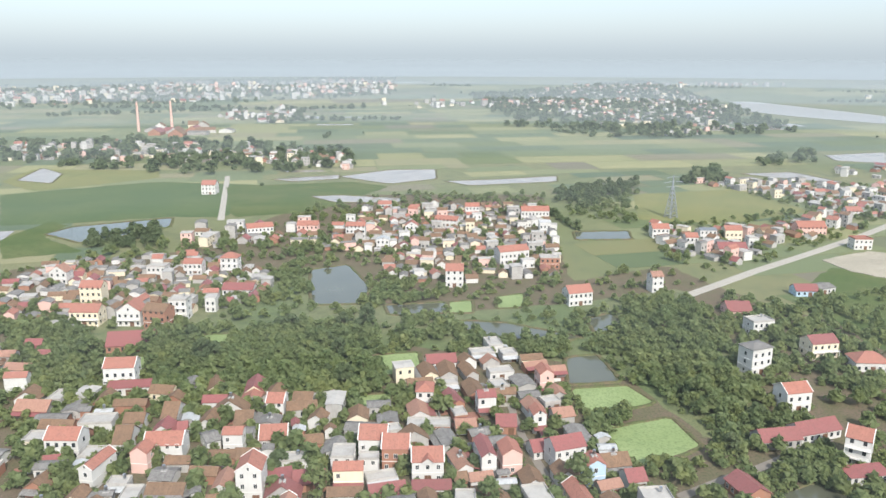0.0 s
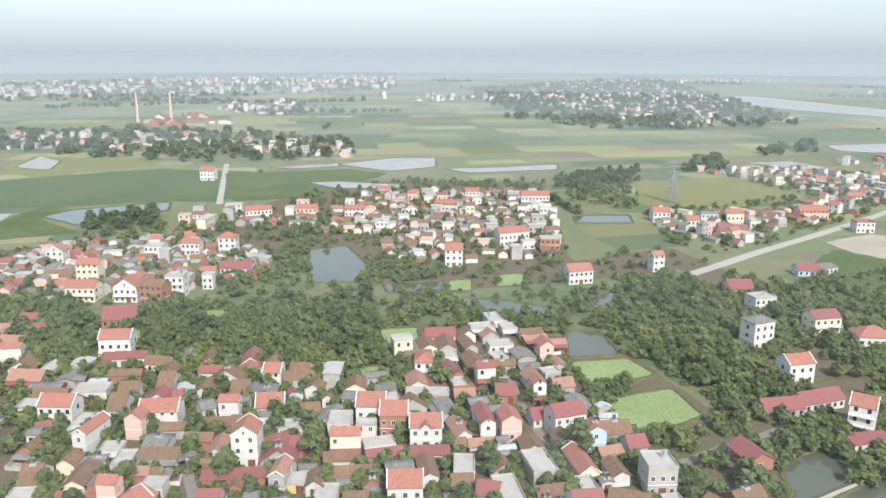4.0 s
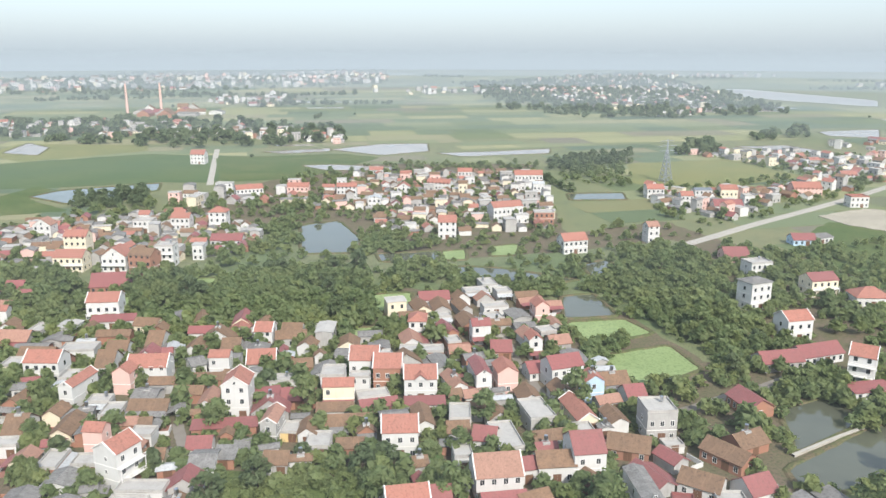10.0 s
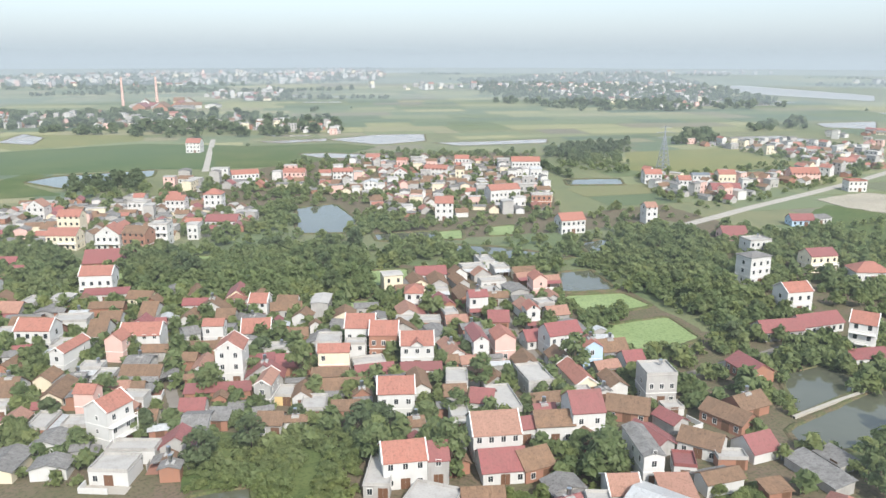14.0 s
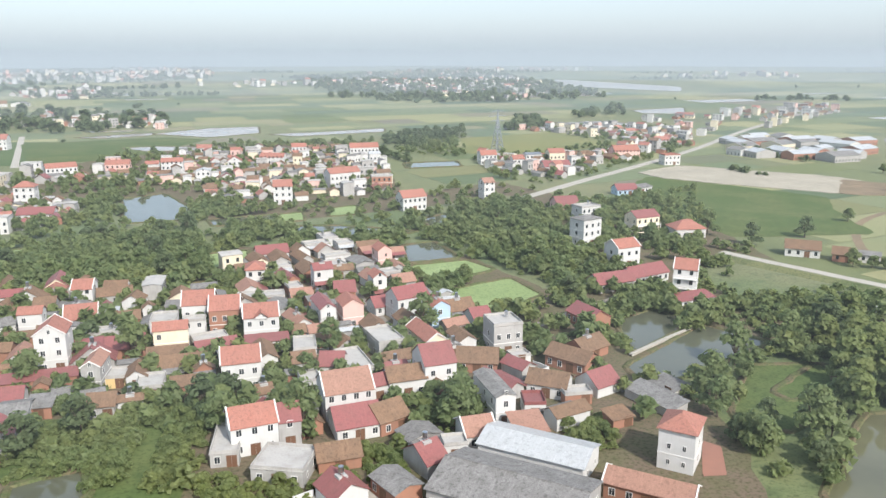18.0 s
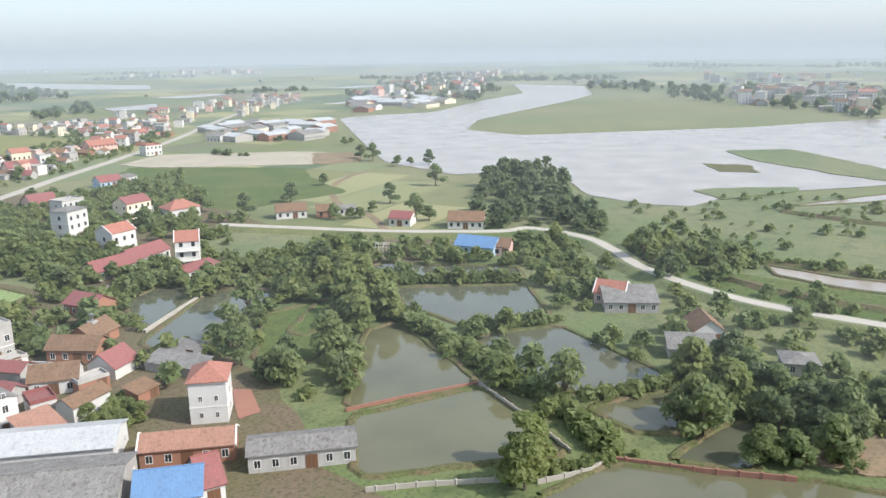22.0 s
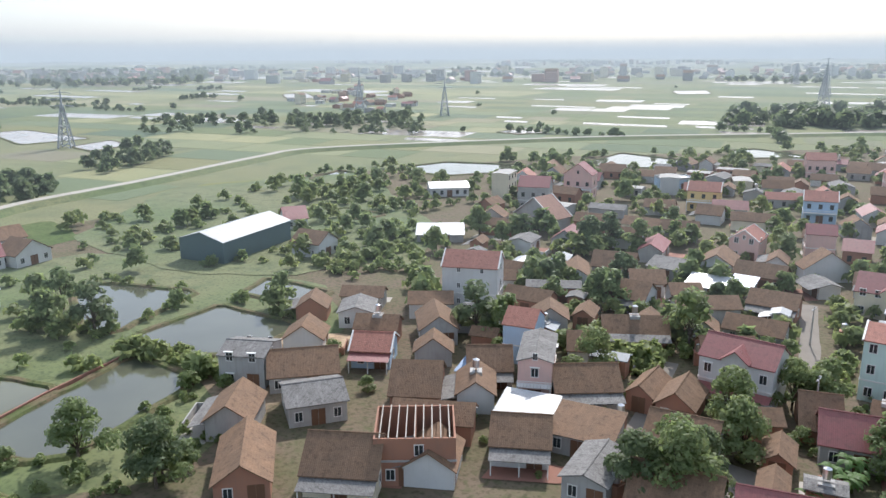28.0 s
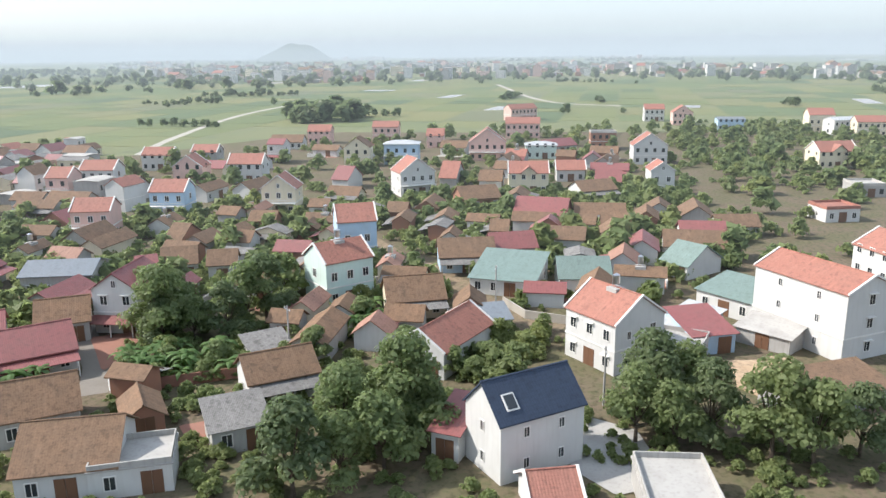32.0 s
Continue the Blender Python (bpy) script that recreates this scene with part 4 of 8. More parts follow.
def far_windows(glazing, top):
    s = Soup()
    for kind, m in glazing:
        q, h = {"n": (0.55, 1.45), "s": (0.35, 1.1), "t": (0.75, 2.3)}[kind]
        s.add([m @ Vector(p) for p in ((-q, -0.03, 0), (q, -0.03, 0), (q, -0.03, h), (-q, -0.03, h))], [(0, 1, 2, 3)])
    tagged(s.ob("glazing", GLASS, top), kind="stuff")


def tank_data():
    s = Soup()
    n = 12
    vs = [(0.5 * math.cos(2 * math.pi * i / n), 0.5 * math.sin(2 * math.pi * i / n), z) for z in (0.5, 1.7) for i in range(n)] + [(0, 0, 1.95), (0, 0, 0.4)]
    fs = [(i, (i + 1) % n, n + (i + 1) % n, n + i) for i in range(n)] + [(n + i, n + (i + 1) % n, 2 * n) for i in range(n)] + [((i + 1) % n, i, 2 * n + 1) for i in range(n)]
    s.add(vs, fs)
    return s.data("tank", STEEL), Soup().bar((0, 0, 0), (0, 0, 0.75), 0.03).data("leg", PYLON_STEEL)


TANK = tank_data()


def gable_mesh(w, d, rise, over, thick=0.16):
    """Two slopes joined at the ridge, with thickness; ridge along x, eaves at z 0."""
    hw, hd = w / 2 + over, d / 2 + over
    lo = -over * rise / (d / 2)
    cut = [(-hd, lo), (0, rise), (hd, lo), (hd, lo + thick), (0, rise + thick * 1.15), (-hd, lo + thick)]
    vs = [(x, y, z) for x in (-hw, hw) for y, z in cut]
    fs = [(i, (i + 1) % 6, 6 + (i + 1) % 6, 6 + i)[::-1] for i in range(6)]
    fs += [(0, 1, 4, 5)[::-1], (1, 2, 3, 4)[::-1], (6, 7, 10, 11), (7, 8, 9, 10)]
    return Soup().add(vs, [f[::-1] for f in fs])


def hip_mesh(w, d, rise, over, thick=0.16):
    s = Soup()
    hw, hd = w / 2 + over, d / 2 + over
    r = max(hw - hd, 0.15)
    lo = -over * rise / (d / 2)
    top = [(-hw, -hd, lo), (hw, -hd, lo), (hw, hd, lo), (-hw, hd, lo), (-r, 0, rise), (r, 0, rise)]
    vs = [(x, y, z + thick) for x, y, z in top] + [(x, y, z) for x, y, z in top[:4]]
    s.add(vs, [(0, 1, 5, 4), (1, 2, 5), (2, 3, 4, 5), (3, 0, 4), (0, 6, 7, 1), (1, 7, 8, 2), (2, 8, 9, 3), (3, 9, 6, 0), (9, 8, 7, 6)])
    return s


WALL_NAME = {"w": "white", "c": "cream", "y": "yellow", "b": "pale blue", "p": "pink", "g": "grey cement", "r": "bare brick", "e": "pale green", "t": "dark green sheet-clad"}
ROOF_NAME = {"o": "coral-red tile", "d": "dark red sheet", "k": "old brown tile", "g": "grey cement-sheet", "n": "navy blue tile", "t": "teal sheet", "w": "white metal", "b": "blue sheet", "s": "slate-grey sheet", "l": "pale terracotta tile", "f": "flat concrete"}
house_count = 0


def house(x, y, turn, w, d, floors, shape, roof, wall, porch="", tank=False, low=0.0, plain=False, pitch=0.0):
    """A house whose front wall's middle stands at x, y and looks along local -y; turn in degrees.
    shape: g gable with its ridge along the front, c gable with its end to the front, h hipped, f flat, s lean-to."""
    global house_count
    house_count += 1
    rnd = random.Random(house_count * 17)
    kind = "shed" if floors < 0.95 else "house" if floors >= 1.35 else "bungalow" if roof in "odlnbt" else "outbuilding" if roof in "gwsf" else "cottage"
    top = tagged(new(kind), f"{ {1: 'low', 2: 'two-storey', 3: 'three-storey', 4: 'four-storey'}.get(max(1, round(floors)), 'low')} {WALL_NAME[wall]} {kind} with a {ROOF_NAME[roof]} roof", kind, "village houses")
    top.matrix_basis = pose(x, y, low, 0, 0, turn)
    take_poly(rect(x, y, turn, w, d, 0.6))
    fine = not plain and math.hypot(x, y) < 120
    H = floors * SPAN + (0.4 if floors >= 1.5 else 0.0)
    hw = w / 2
    ws = Soup()
    if shape in "gch":
        along = shape != "c"
        if shape == "c":
            rise = hw * rnd.uniform(0.62, 0.75)
        else:
            rise = d / 2 * (rnd.uniform(0.55, 0.7) if shape == "g" else 0.6)
        if wall == "t" or roof in "wgs":
            rise *= 0.45
        rise = pitch or rise
        if shape == "h":
            ws.box(-hw, 0, 0, hw, d, H)
        elif along:
            ws.add([(-hw, 0, 0), (hw, 0, 0), (hw, d, 0), (-hw, d, 0), (-hw, 0, H), (hw, 0, H), (hw, d, H), (-hw, d, H), (-hw, d / 2, H + rise), (hw, d / 2, H + rise)],
                   [(0, 1, 5, 4), (2, 3, 7, 6), (1, 2, 6, 9, 5), (3, 0, 4, 8, 7), (4, 5, 9, 8), (6, 7, 8, 9)])
        else:
            ws.add([(-hw, 0, 0), (hw, 0, 0), (hw, d, 0), (-hw, d, 0), (-hw, 0, H), (hw, 0, H), (hw, d, H), (-hw, d, H), (0, 0, H + rise), (0, d, H + rise)],
                   [(0, 1, 5, 8, 4), (2, 3, 7, 9, 6), (1, 2, 6, 5), (3, 0, 4, 7), (4, 8, 9, 7), (5, 6, 9, 8)])
        over = 0.25 if floors >= 1.5 else 0.4
        if shape == "h":
            r = hip_mesh(w, d, rise, 0.45) if w >= d else hip_mesh(d, w, rise * w / d, 0.45)
            along = w >= d
        else:
            r = gable_mesh(w, d, rise, over) if along else gable_mesh(d, w, rise, over)
        rob = r.ob("roof", ROOFS[roof], top)
        rob.matrix_local = pose(0, d / 2, H + 0.01, 0, 0, 0 if along else 90)
        if roof in "ol" and not plain and shape != "h" and math.hypot(x, y) < 330:
            dd, L = (d if along else w) / 2 + over, (w if along else d) / 2 + over
            z0, z1 = -over * rise / (dd - over), rise
            for sg in (-1, 1):
                x0, x1 = sorted((sg * (L - 0.22), sg * (L + 0.05)))
                prof = [(-dd, z0 + 0.05), (0, z1 + 0.05), (dd, z0 + 0.05), (dd, z0 + 0.32), (0, z1 + 0.36), (-dd, z0 + 0.32)]
                vs = [(xx, yy, zz) for xx in (x0, x1) for yy, zz in prof]
                fs = [(i, (i + 1) % 6, 6 + (i + 1) % 6, 6 + i) for i in range(6)] + [(5, 4, 1, 0), (4, 3, 2, 1), (6, 7, 10, 11), (7, 8, 9, 10)]
                Soup().add(vs, fs).ob("verge", FRAME, rob)
        if fine and shape != "h":
            L, top_z = (w if along else d) / 2 + over, rise + 0.17
            Soup().bar((-L, 0, top_z), (L, 0, top_z), 0.13, 6).ob("ridge_cap", ROOFS[roof], rob)
    elif shape == "s":
        ws.add([(-hw, 0, 0), (hw, 0, 0), (hw, d, 0), (-hw, d, 0), (-hw, 0, H), (hw, 0, H), (hw, d, H + d * 0.18), (-hw, d, H + d * 0.18)],
               [(0, 1, 5, 4), (2, 3, 7, 6), (1, 2, 6, 5), (3, 0, 4, 7), (4, 5, 6, 7)])
        s = Soup()
        o, z1 = 0.4, d * 0.18
        s.add([(-hw - o, -o, -o * 0.18 + 0.1), (hw + o, -o, -o * 0.18 + 0.1), (hw + o, d + o, z1 + o * 0.18 + 0.1), (-hw - o, d + o, z1 + o * 0.18 + 0.1),
               (-hw - o, -o, -o * 0.18 + 0.02), (hw + o, -o, -o * 0.18 + 0.02), (hw + o, d + o, z1 + o * 0.18 + 0.02), (-hw - o, d + o, z1 + o * 0.18 + 0.02)],
              [(0, 1, 2, 3), (7, 6, 5, 4), (0, 4, 5, 1), (1, 5, 6, 2), (2, 6, 7, 3), (3, 7, 4, 0)])
        s.ob("roof", ROOFS[roof], top).matrix_local = pose(0, 0, H)
    else:
        ws.box(-hw, 0, 0, hw, d, H)
        Soup().box(-hw - 0.15, -0.15, 0, hw + 0.15, d + 0.15, 0.16).ob("roof", ROOFS[roof], top).matrix_local = pose(0, 0, H + 0.005)
        s = Soup()
        for b in ((-hw, 0, hw, 0.15), (-hw, d - 0.15, hw, d), (-hw, 0.15, -hw + 0.15, d - 0.15), (hw - 0.15, 0.15, hw, d - 0.15)):
            s.box(b[0], b[1], 0.155, b[2], b[3], 0.75)
        s.ob("parapet", ROOFS[roof], top).matrix_local = pose(0, 0, H + 0.005)
    ws.ob("wall", WALLS[wall], top)
    # floor bands
    for k in range(1, int(floors + 0.01)):
        if floors >= 1.5:
            Soup().box(-hw - 0.08, -0.08, k * SPAN + 0.05, hw + 0.08, d + 0.08, k * SPAN + 0.25).ob("floor_band", FRAME, top)
    # openings
    far = math.hypot(x, y) > 240
    glazing = []

    def opening(kind, m):
        if far:
            glazing.append((kind, m))
            return
        if not fine:
            shared("window", WIN[kind][3], top, m)
            return
        win = shared("window", WIN[kind][0], top, m)
        shared("pane", WIN[kind][1], win)
        if kind == "n" and floors >= 1.5 and rnd.random() < 0.6:
            shared("canopy", WIN[kind][2], win)

    blank = "n" in porch
    if blank:
        for k in range(max(1, int(round(floors)))):
            opening("s", pose(-hw + w * 0.3, 0, k * SPAN + 1.3))
            opening("s", pose(-hw + w * 0.72, 0, k * SPAN + 1.3))
            opening("s", pose(-hw, d * 0.5, k * SPAN + 1.3, 0, 0, -90))
            opening("n", pose(hw, d * 0.5, k * SPAN + 1.2, 0, 0, 90))
    elif wall != "t":
        n = max(1, int(w / 2.6))
        for k in range(max(1, int(round(floors)))):
            z = k * SPAN + (0.3 if k else 0)
            for i in range(n):
                px = -hw + (i + 0.5) * w / n
                if k == 0 and i == n // 2:
                    shared("door", DOOR, top, pose(px, 0, 0.05))
                elif floors >= 0.9 and (not plain or i == 0):
                    opening("n", pose(px, 0, z + 1.0))
        if floors >= 1.5 or (floors >= 0.9 and not plain):
            nd = max(1, int(d / 4.5))
            for k in range(max(1, int(round(floors)))):
                z = k * SPAN + (0.3 if k else 0) + 1.1
                for i in range(nd):
                    py = (i + 0.5) * d / nd + rnd.uniform(-0.4, 0.4)
                    kk = "n" if rnd.random() < 0.5 else "s"
                    if rnd.random() < 0.8:
                        opening(kk, pose(hw, py, z, 0, 0, 90))
                    if rnd.random() < 0.8:
                        opening(kk, pose(-hw, py, z, 0, 0, -90))
                if fine and floors >= 1.5:
                    for i in range(max(1, int(w / 3.6))):
                        opening("s" if rnd.random() < 0.6 else "n", pose(-hw + (i + 0.5) * w / max(1, int(w / 3.6)), d, z, 0, 0, 180))
        if shape == "c" and floors >= 1.5:
            opening("s", pose(0, 0, H + 0.3))
    if glazing:
        far_windows(glazing, top)
    # balcony on each upper floor, with a parapet rail and posts
    if "b" in porch:
        for k in range(1, int(round(floors))):
            z = k * SPAN
            bal = Soup().box(-hw, -1.3, z - 0.02, hw, -0.004, z + 0.13).ob("balcony", FRAME, top)
            rail = Soup().box(-hw, -1.3, z + 0.95, hw, -1.2, z + 1.05)
            m = max(3, int(w / 0.5))
            for i in range(m + 1):
                px = -hw + 0.05 + i * (w - 0.1) / m
                rail.box(px - 0.04, -1.28, z + 0.13, px + 0.04, -1.21, z + 0.95)
            rail.ob("railing", FRAME, bal)
            for px in (-hw + 0.15, hw - 0.15):
                Soup().bar((px, -1.15, z - SPAN + (0.15 if k > 1 else 0)), (px, -1.15, z - 0.02), 0.13, 6).ob("column", FRAME, top)
    # open porch roof on posts
    if "v" in porch:
        s = Soup().add([(-hw - 0.2, -2.4, 2.35), (hw + 0.2, -2.4, 2.35), (hw + 0.2, -0.02, 2.95), (-hw - 0.2, -0.02, 2.95), (-hw - 0.2, -2.4, 2.27), (hw + 0.2, -2.4, 2.27), (hw + 0.2, -0.02, 2.87), (-hw - 0.2, -0.02, 2.87)],
                       [(0, 1, 2, 3), (7, 6, 5, 4), (0, 4, 5, 1), (1, 5, 6, 2), (2, 6, 7, 3), (3, 7, 4, 0)])
        pr = s.ob("porch_roof", ROOFS["g" if roof in "kg" else ("d" if roof in "odl" else roof)] if roof != "f" else ROOFS["w"], top)
        m = max(2, int(w / 4))
        for i in range(0 if plain else m + 1):
            px = -hw + 0.1 + i * (w - 0.2) / m
            Soup().box(px - 0.07, -2.3, 0, px + 0.07, -2.16, 2.32).ob("post", FRAME, pr)
    if "k" in porch:   # framed skylight in the front slope
        tilt = math.degrees(math.atan2(rise, d / 2))
        fr = Soup().box(-0.7, -0.1, -0.9, 0.7, 0.12, 0.9).ob("skylight", FRAME, top)
        fr.matrix_local = pose(-hw * 0.62, d * 0.2, H + rise * 0.4 + 0.2, tilt - 90, 0, 0)
        Soup().box(-0.55, -0.13, -0.75, 0.55, -0.09, 0.75).ob("pane", GLASS, fr)
    if "y" in porch:   # paved yard, sometimes walled
        zz = 0.09 + 0.0006 * (house_count % 150)
        dy = rnd.uniform(3.0, 5.0)
        Soup().box(-hw - 0.6, -dy, -0.05, hw + 0.6, -0.02, zz).ob("terrace", BRICK if rnd.random() < 0.6 else CONCRETE, top)
        if rnd.random() < 0.55:
            ww = Soup().add([(-hw - 0.75, -0.1, -0.1), (-hw - 0.75, -dy - 0.2, -0.1), (hw * 0.3, -dy - 0.2, -0.1), (hw * 0.3, -dy, -0.1), (-hw - 0.55, -dy, -0.1), (-hw - 0.55, -0.1, -0.1)] +
                            [(-hw - 0.75, -0.1, 1.4), (-hw - 0.75, -dy - 0.2, 1.4), (hw * 0.3, -dy - 0.2, 1.4), (hw * 0.3, -dy, 1.4), (-hw - 0.55, -dy, 1.4), (-hw - 0.55, -0.1, 1.4)],
                            [(i, (i + 1) % 6, 6 + (i + 1) % 6, 6 + i) for i in range(6)] + [(6, 7, 10, 11), (7, 8, 9, 10)])
            ww.ob("yard_wall", WALLS[rnd.choice("rgw")], top)
    if "x" in porch:   # dormer gable in the middle of the front slope
        s = gable_mesh(d * 0.45 + 1.0, w * 0.36, w * 0.14, 0.2)
        s.ob("dormer_roof", ROOFS[roof], top).matrix_local = pose(0, d * 0.225 - 0.4, H + 0.35, 0, 0, 90)
        q = w * 0.18
        Soup().add([(-q, -0.5, H - 0.3), (q, -0.5, H - 0.3), (q, d * 0.4, H - 0.3), (-q, d * 0.4, H - 0.3), (-q, -0.5, H + 0.34), (q, -0.5, H + 0.34), (q, d * 0.4, H + 0.34), (-q, d * 0.4, H + 0.34), (0, -0.5, H + 0.34 + w * 0.14), (0, d * 0.4, H + 0.34 + w * 0.14)],
                   [(0, 1, 5, 8, 4), (2, 3, 7, 9, 6), (1, 2, 6, 5), (3, 0, 4, 7), (3, 2, 1, 0)]).ob("dormer_wall", WALLS[wall], top)
    if tank:
        tz = H + 0.16 if shape == "f" else H + rise + 0.12
        if shape == "f":
            t = shared("water_tank", TANK[0], top, pose(hw * 0.4, d * 0.7, tz))
            for lx, ly in ((-0.35, -0.35), (0.35, -0.35), (0.35, 0.35), (-0.35, 0.35)):
                shared("leg", TANK[1], t, pose(lx, ly, 0))
        else:
            Soup().box(-0.9, d / 2 - 0.9, H + rise - 0.6, 0.9, d / 2 + 0.9, tz).ob("tank_plinth", WALLS["g"], top)
            t = shared("water_tank", TANK[0], top, pose(0, d / 2, tz))
            for lx, ly in ((-0.35, -0.35), (0.35, -0.35), (0.35, 0.35), (-0.35, 0.35)):
                shared("leg", TANK[1], t, pose(lx, ly, 0))
    return top


house(-46.0, 198.1, -1, 7.3, 8.5, 2.9, "c", "o", "w")
house(-63.4, 164.3, 62, 7.6, 7.0, 3, "g", "o", "w", "b")
house(-77.6, 222.9, 1, 12.0, 9.0, 1.6, "g", "o", "w")
house(-109.8, 225.4, -4, 10.8, 8.0, 2, "g", "o", "w")
house(-95.0, 206.7, -14, 4.4, 12.0, 2, "c", "o", "w")
house(-111.0, 280.7, 3, 11.7, 9.0, 2.4, "g", "o", "w", "b")
house(-105.3, 273.2, 6, 15.1, 5.0, 1, "s", "d", "w")
house(-152.5, 352.9, -4, 13.7, 9.0, 2, "g", "o", "c", "b")
house(-162.3, 386.9, -4, 11.3, 8.0, 2.6, "g", "o", "c")
house(-131.3, 351.6, -4, 11.1, 9.0, 2.2, "c", "o", "w", "b")
house(-118.0, 346.7, -14, 11.2, 9.0, 2.6, "g", "k", "r")
house(-110.5, 358.6, -4, 8.7, 8.0, 3, "f", "f", "w", "b", tank=True)
house(-120.1, 318.3, 7, 19.0, 14.0, 1, "g", "d", "r")
house(-103.4, 440.1, -4, 10.0, 8.0, 3, "h", "o", "w")
house(-47.2, 251.5, -4, 6.2, 8.0, 1.7, "g", "o", "w")
house(-44.4, 230.0, 3, 8.7, 9.0, 1, "g", "o", "g")
house(-11.6, 219.2, -4, 8.9, 9.0, 2.3, "g", "o", "w")
house(-12.6, 209.8, -4, 5.9, 4.0, 1.8, "f", "f", "w")
house(-4.4, 213.5, -4, 8.4, 9.0, 2.2, "g", "o", "r")
house(5.3, 206.4, -1, 9.5, 9.0, 2, "g", "o", "w", "x")
house(6.2, 197.2, 0, 11.0, 4.0, 1, "s", "d", "w")
house(5.7, 256.9, -4, 6.0, 8.0, 2, "h", "o", "w")
house(24.0, 208.7, 7, 4.6, 12.0, 2, "c", "d", "w")
house(49.8, 212.6, 16, 10.6, 8.0, 2, "g", "d", "w")
house(49.3, 184.8, 9, 5.6, 14.0, 1.1, "c", "o", "c")
house(-0.9, 173.5, -0, 9.0, 9.0, 2.1, "g", "o", "w")
house(0.8, 142.7, 7, 9.2, 8.0, 1.8, "g", "o", "w")
house(7.7, 143.8, 2, 4.5, 8.0, 1.6, "g", "d", "g")
house(21.3, 153.0, 4, 10.8, 10.0, 1.8, "g", "l", "w")
house(35.8, 159.9, 3, 8.8, 7.0, 1.4, "g", "k", "w")
house(43.7, 160.4, 4, 7.7, 10.0, 2.1, "g", "d", "w")
house(21.7, 143.0, 5, 9.5, 9.0, 1, "g", "d", "w")
house(67.0, 178.4, 1, 8.0, 8.5, 2.4, "f", "f", "g", tank=True)
house(52.4, 140.5, 2, 4.5, 14.0, 2, "c", "g", "w")
house(37.1, 184.1, 10, 7.1, 12.0, 1.4, "f", "f", "g")
house(26.7, 169.9, 7, 6.4, 14.0, 1.2, "f", "f", "g")
house(15.0, 185.7, -4, 5.7, 9.0, 1.3, "f", "f", "w")
house(32.8, 235.6, -4, 6.5, 8.0, 1, "g", "d", "r")
house(141.8, 281.5, 20, 10.2, 8.0, 3.3, "h", "g", "w")
house(162.6, 324.7, 12, 11.0, 8.0, 2, "f", "f", "w", tank=True)
house(140.0, 247.5, 9, 10.0, 8.5, 2.2, "g", "o", "w")
house(138.8, 209.0, -37, 7.4, 8.0, 2.8, "g", "o", "w", "b")
house(188.3, 281.7, -7, 13.5, 10.0, 1.3, "h", "o", "w")
house(176.3, 296.7, 8, 12.3, 9.0, 2, "g", "d", "c", "b")
house(163.3, 351.4, -4, 11.5, 12.0, 1, "g", "d", "p")
house(135.8, 393.6, 9, 6.5, 7.0, 2.6, "g", "l", "w")
house(89.1, 373.1, 13, 13.1, 9.0, 2, "g", "o", "w")
house(94.2, 194.2, -78, 10.4, 8.0, 1, "g", "d", "r")
house(121.4, 221.2, 7, 13.8, 8.0, 1, "g", "d", "g")
house(137.3, 226.4, 15, 16.1, 8.0, 1, "g", "d", "w")
house(76.9, 114.5, -44, 6.8, 8.0, 2.5, "h", "o", "w", "n")
house(49.9, 121.2, -43, 21.1, 10.0, 1.2, "g", "w", "w")
house(38.2, 106.4, -43, 26.4, 16.0, 1.2, "g", "g", "g")
house(54.5, 94.1, -41, 9.6, 8.0, 1, "g", "b", "w")
house(60.8, 91.5, -22, 3.5, 9.0, 1, "g", "d", "w")
house(65.4, 104.9, -43, 15.4, 6.0, 1, "g", "l", "r")
house(76.0, 88.3, -42, 17.6, 7.0, 1, "g", "g", "g")
house(44.4, 132.6, 0, 6.2, 8.0, 1, "g", "l", "w")
house(-70.1, 543.3, -3, 15.1, 8.0, 2, "g", "o", "p")
house(-102.3, 537.1, 19, 18.4, 9.0, 2, "g", "o", "w")
house(-35.2, 529.5, -3, 13.6, 8.0, 2.6, "g", "o", "w")
house(4.2, 538.8, -3, 9.1, 8.0, 2, "c", "o", "w")
house(30.0, 564.9, -21, 17.5, 9.0, 1.5, "g", "o", "w")
house(-15.3, 495.8, -4, 8.4, 8.0, 2, "c", "w", "w")
house(26.4, 408.1, -4, 9.8, 9.0, 2.8, "g", "o", "w")
house(66.7, 456.5, 18, 19.7, 9.0, 2.4, "g", "o", "w")
house(100.9, 585.4, -3, 21.7, 9.0, 2.2, "g", "o", "w")
house(100.1, 537.8, -3, 8.0, 8.0, 2.5, "g", "w", "w")
house(86.1, 443.2, -4, 11.7, 8.0, 2, "f", "f", "r")
house(53.9, 609.0, -3, 11.2, 8.0, 2, "g", "o", "w")
house(-16.9, 622.5, -3, 10.9, 7.0, 2, "g", "o", "w")
house(-90.4, 398.9, -4, 16.2, 9.0, 1, "g", "d", "w")
house(-143.4, 433.3, -4, 10.7, 8.0, 2, "f", "f", "w")
house(-124.5, 439.9, -4, 10.6, 8.0, 2, "g", "o", "w")
house(-194.7, 424.6, -4, 9.8, 8.0, 2, "c", "l", "w")
house(-181.0, 714.0, -3, 12.8, 12.0, 2.6, "g", "o", "w")
house(179.2, 521.0, -3, 11.8, 9.0, 2, "g", "o", "w")
house(191.4, 493.5, -4, 8.2, 8.0, 2, "g", "o", "w")
house(210.7, 514.5, -3, 11.7, 8.0, 2, "g", "s", "w")
house(210.5, 472.0, -4, 18.0, 10.0, 1.3, "g", "d", "w")
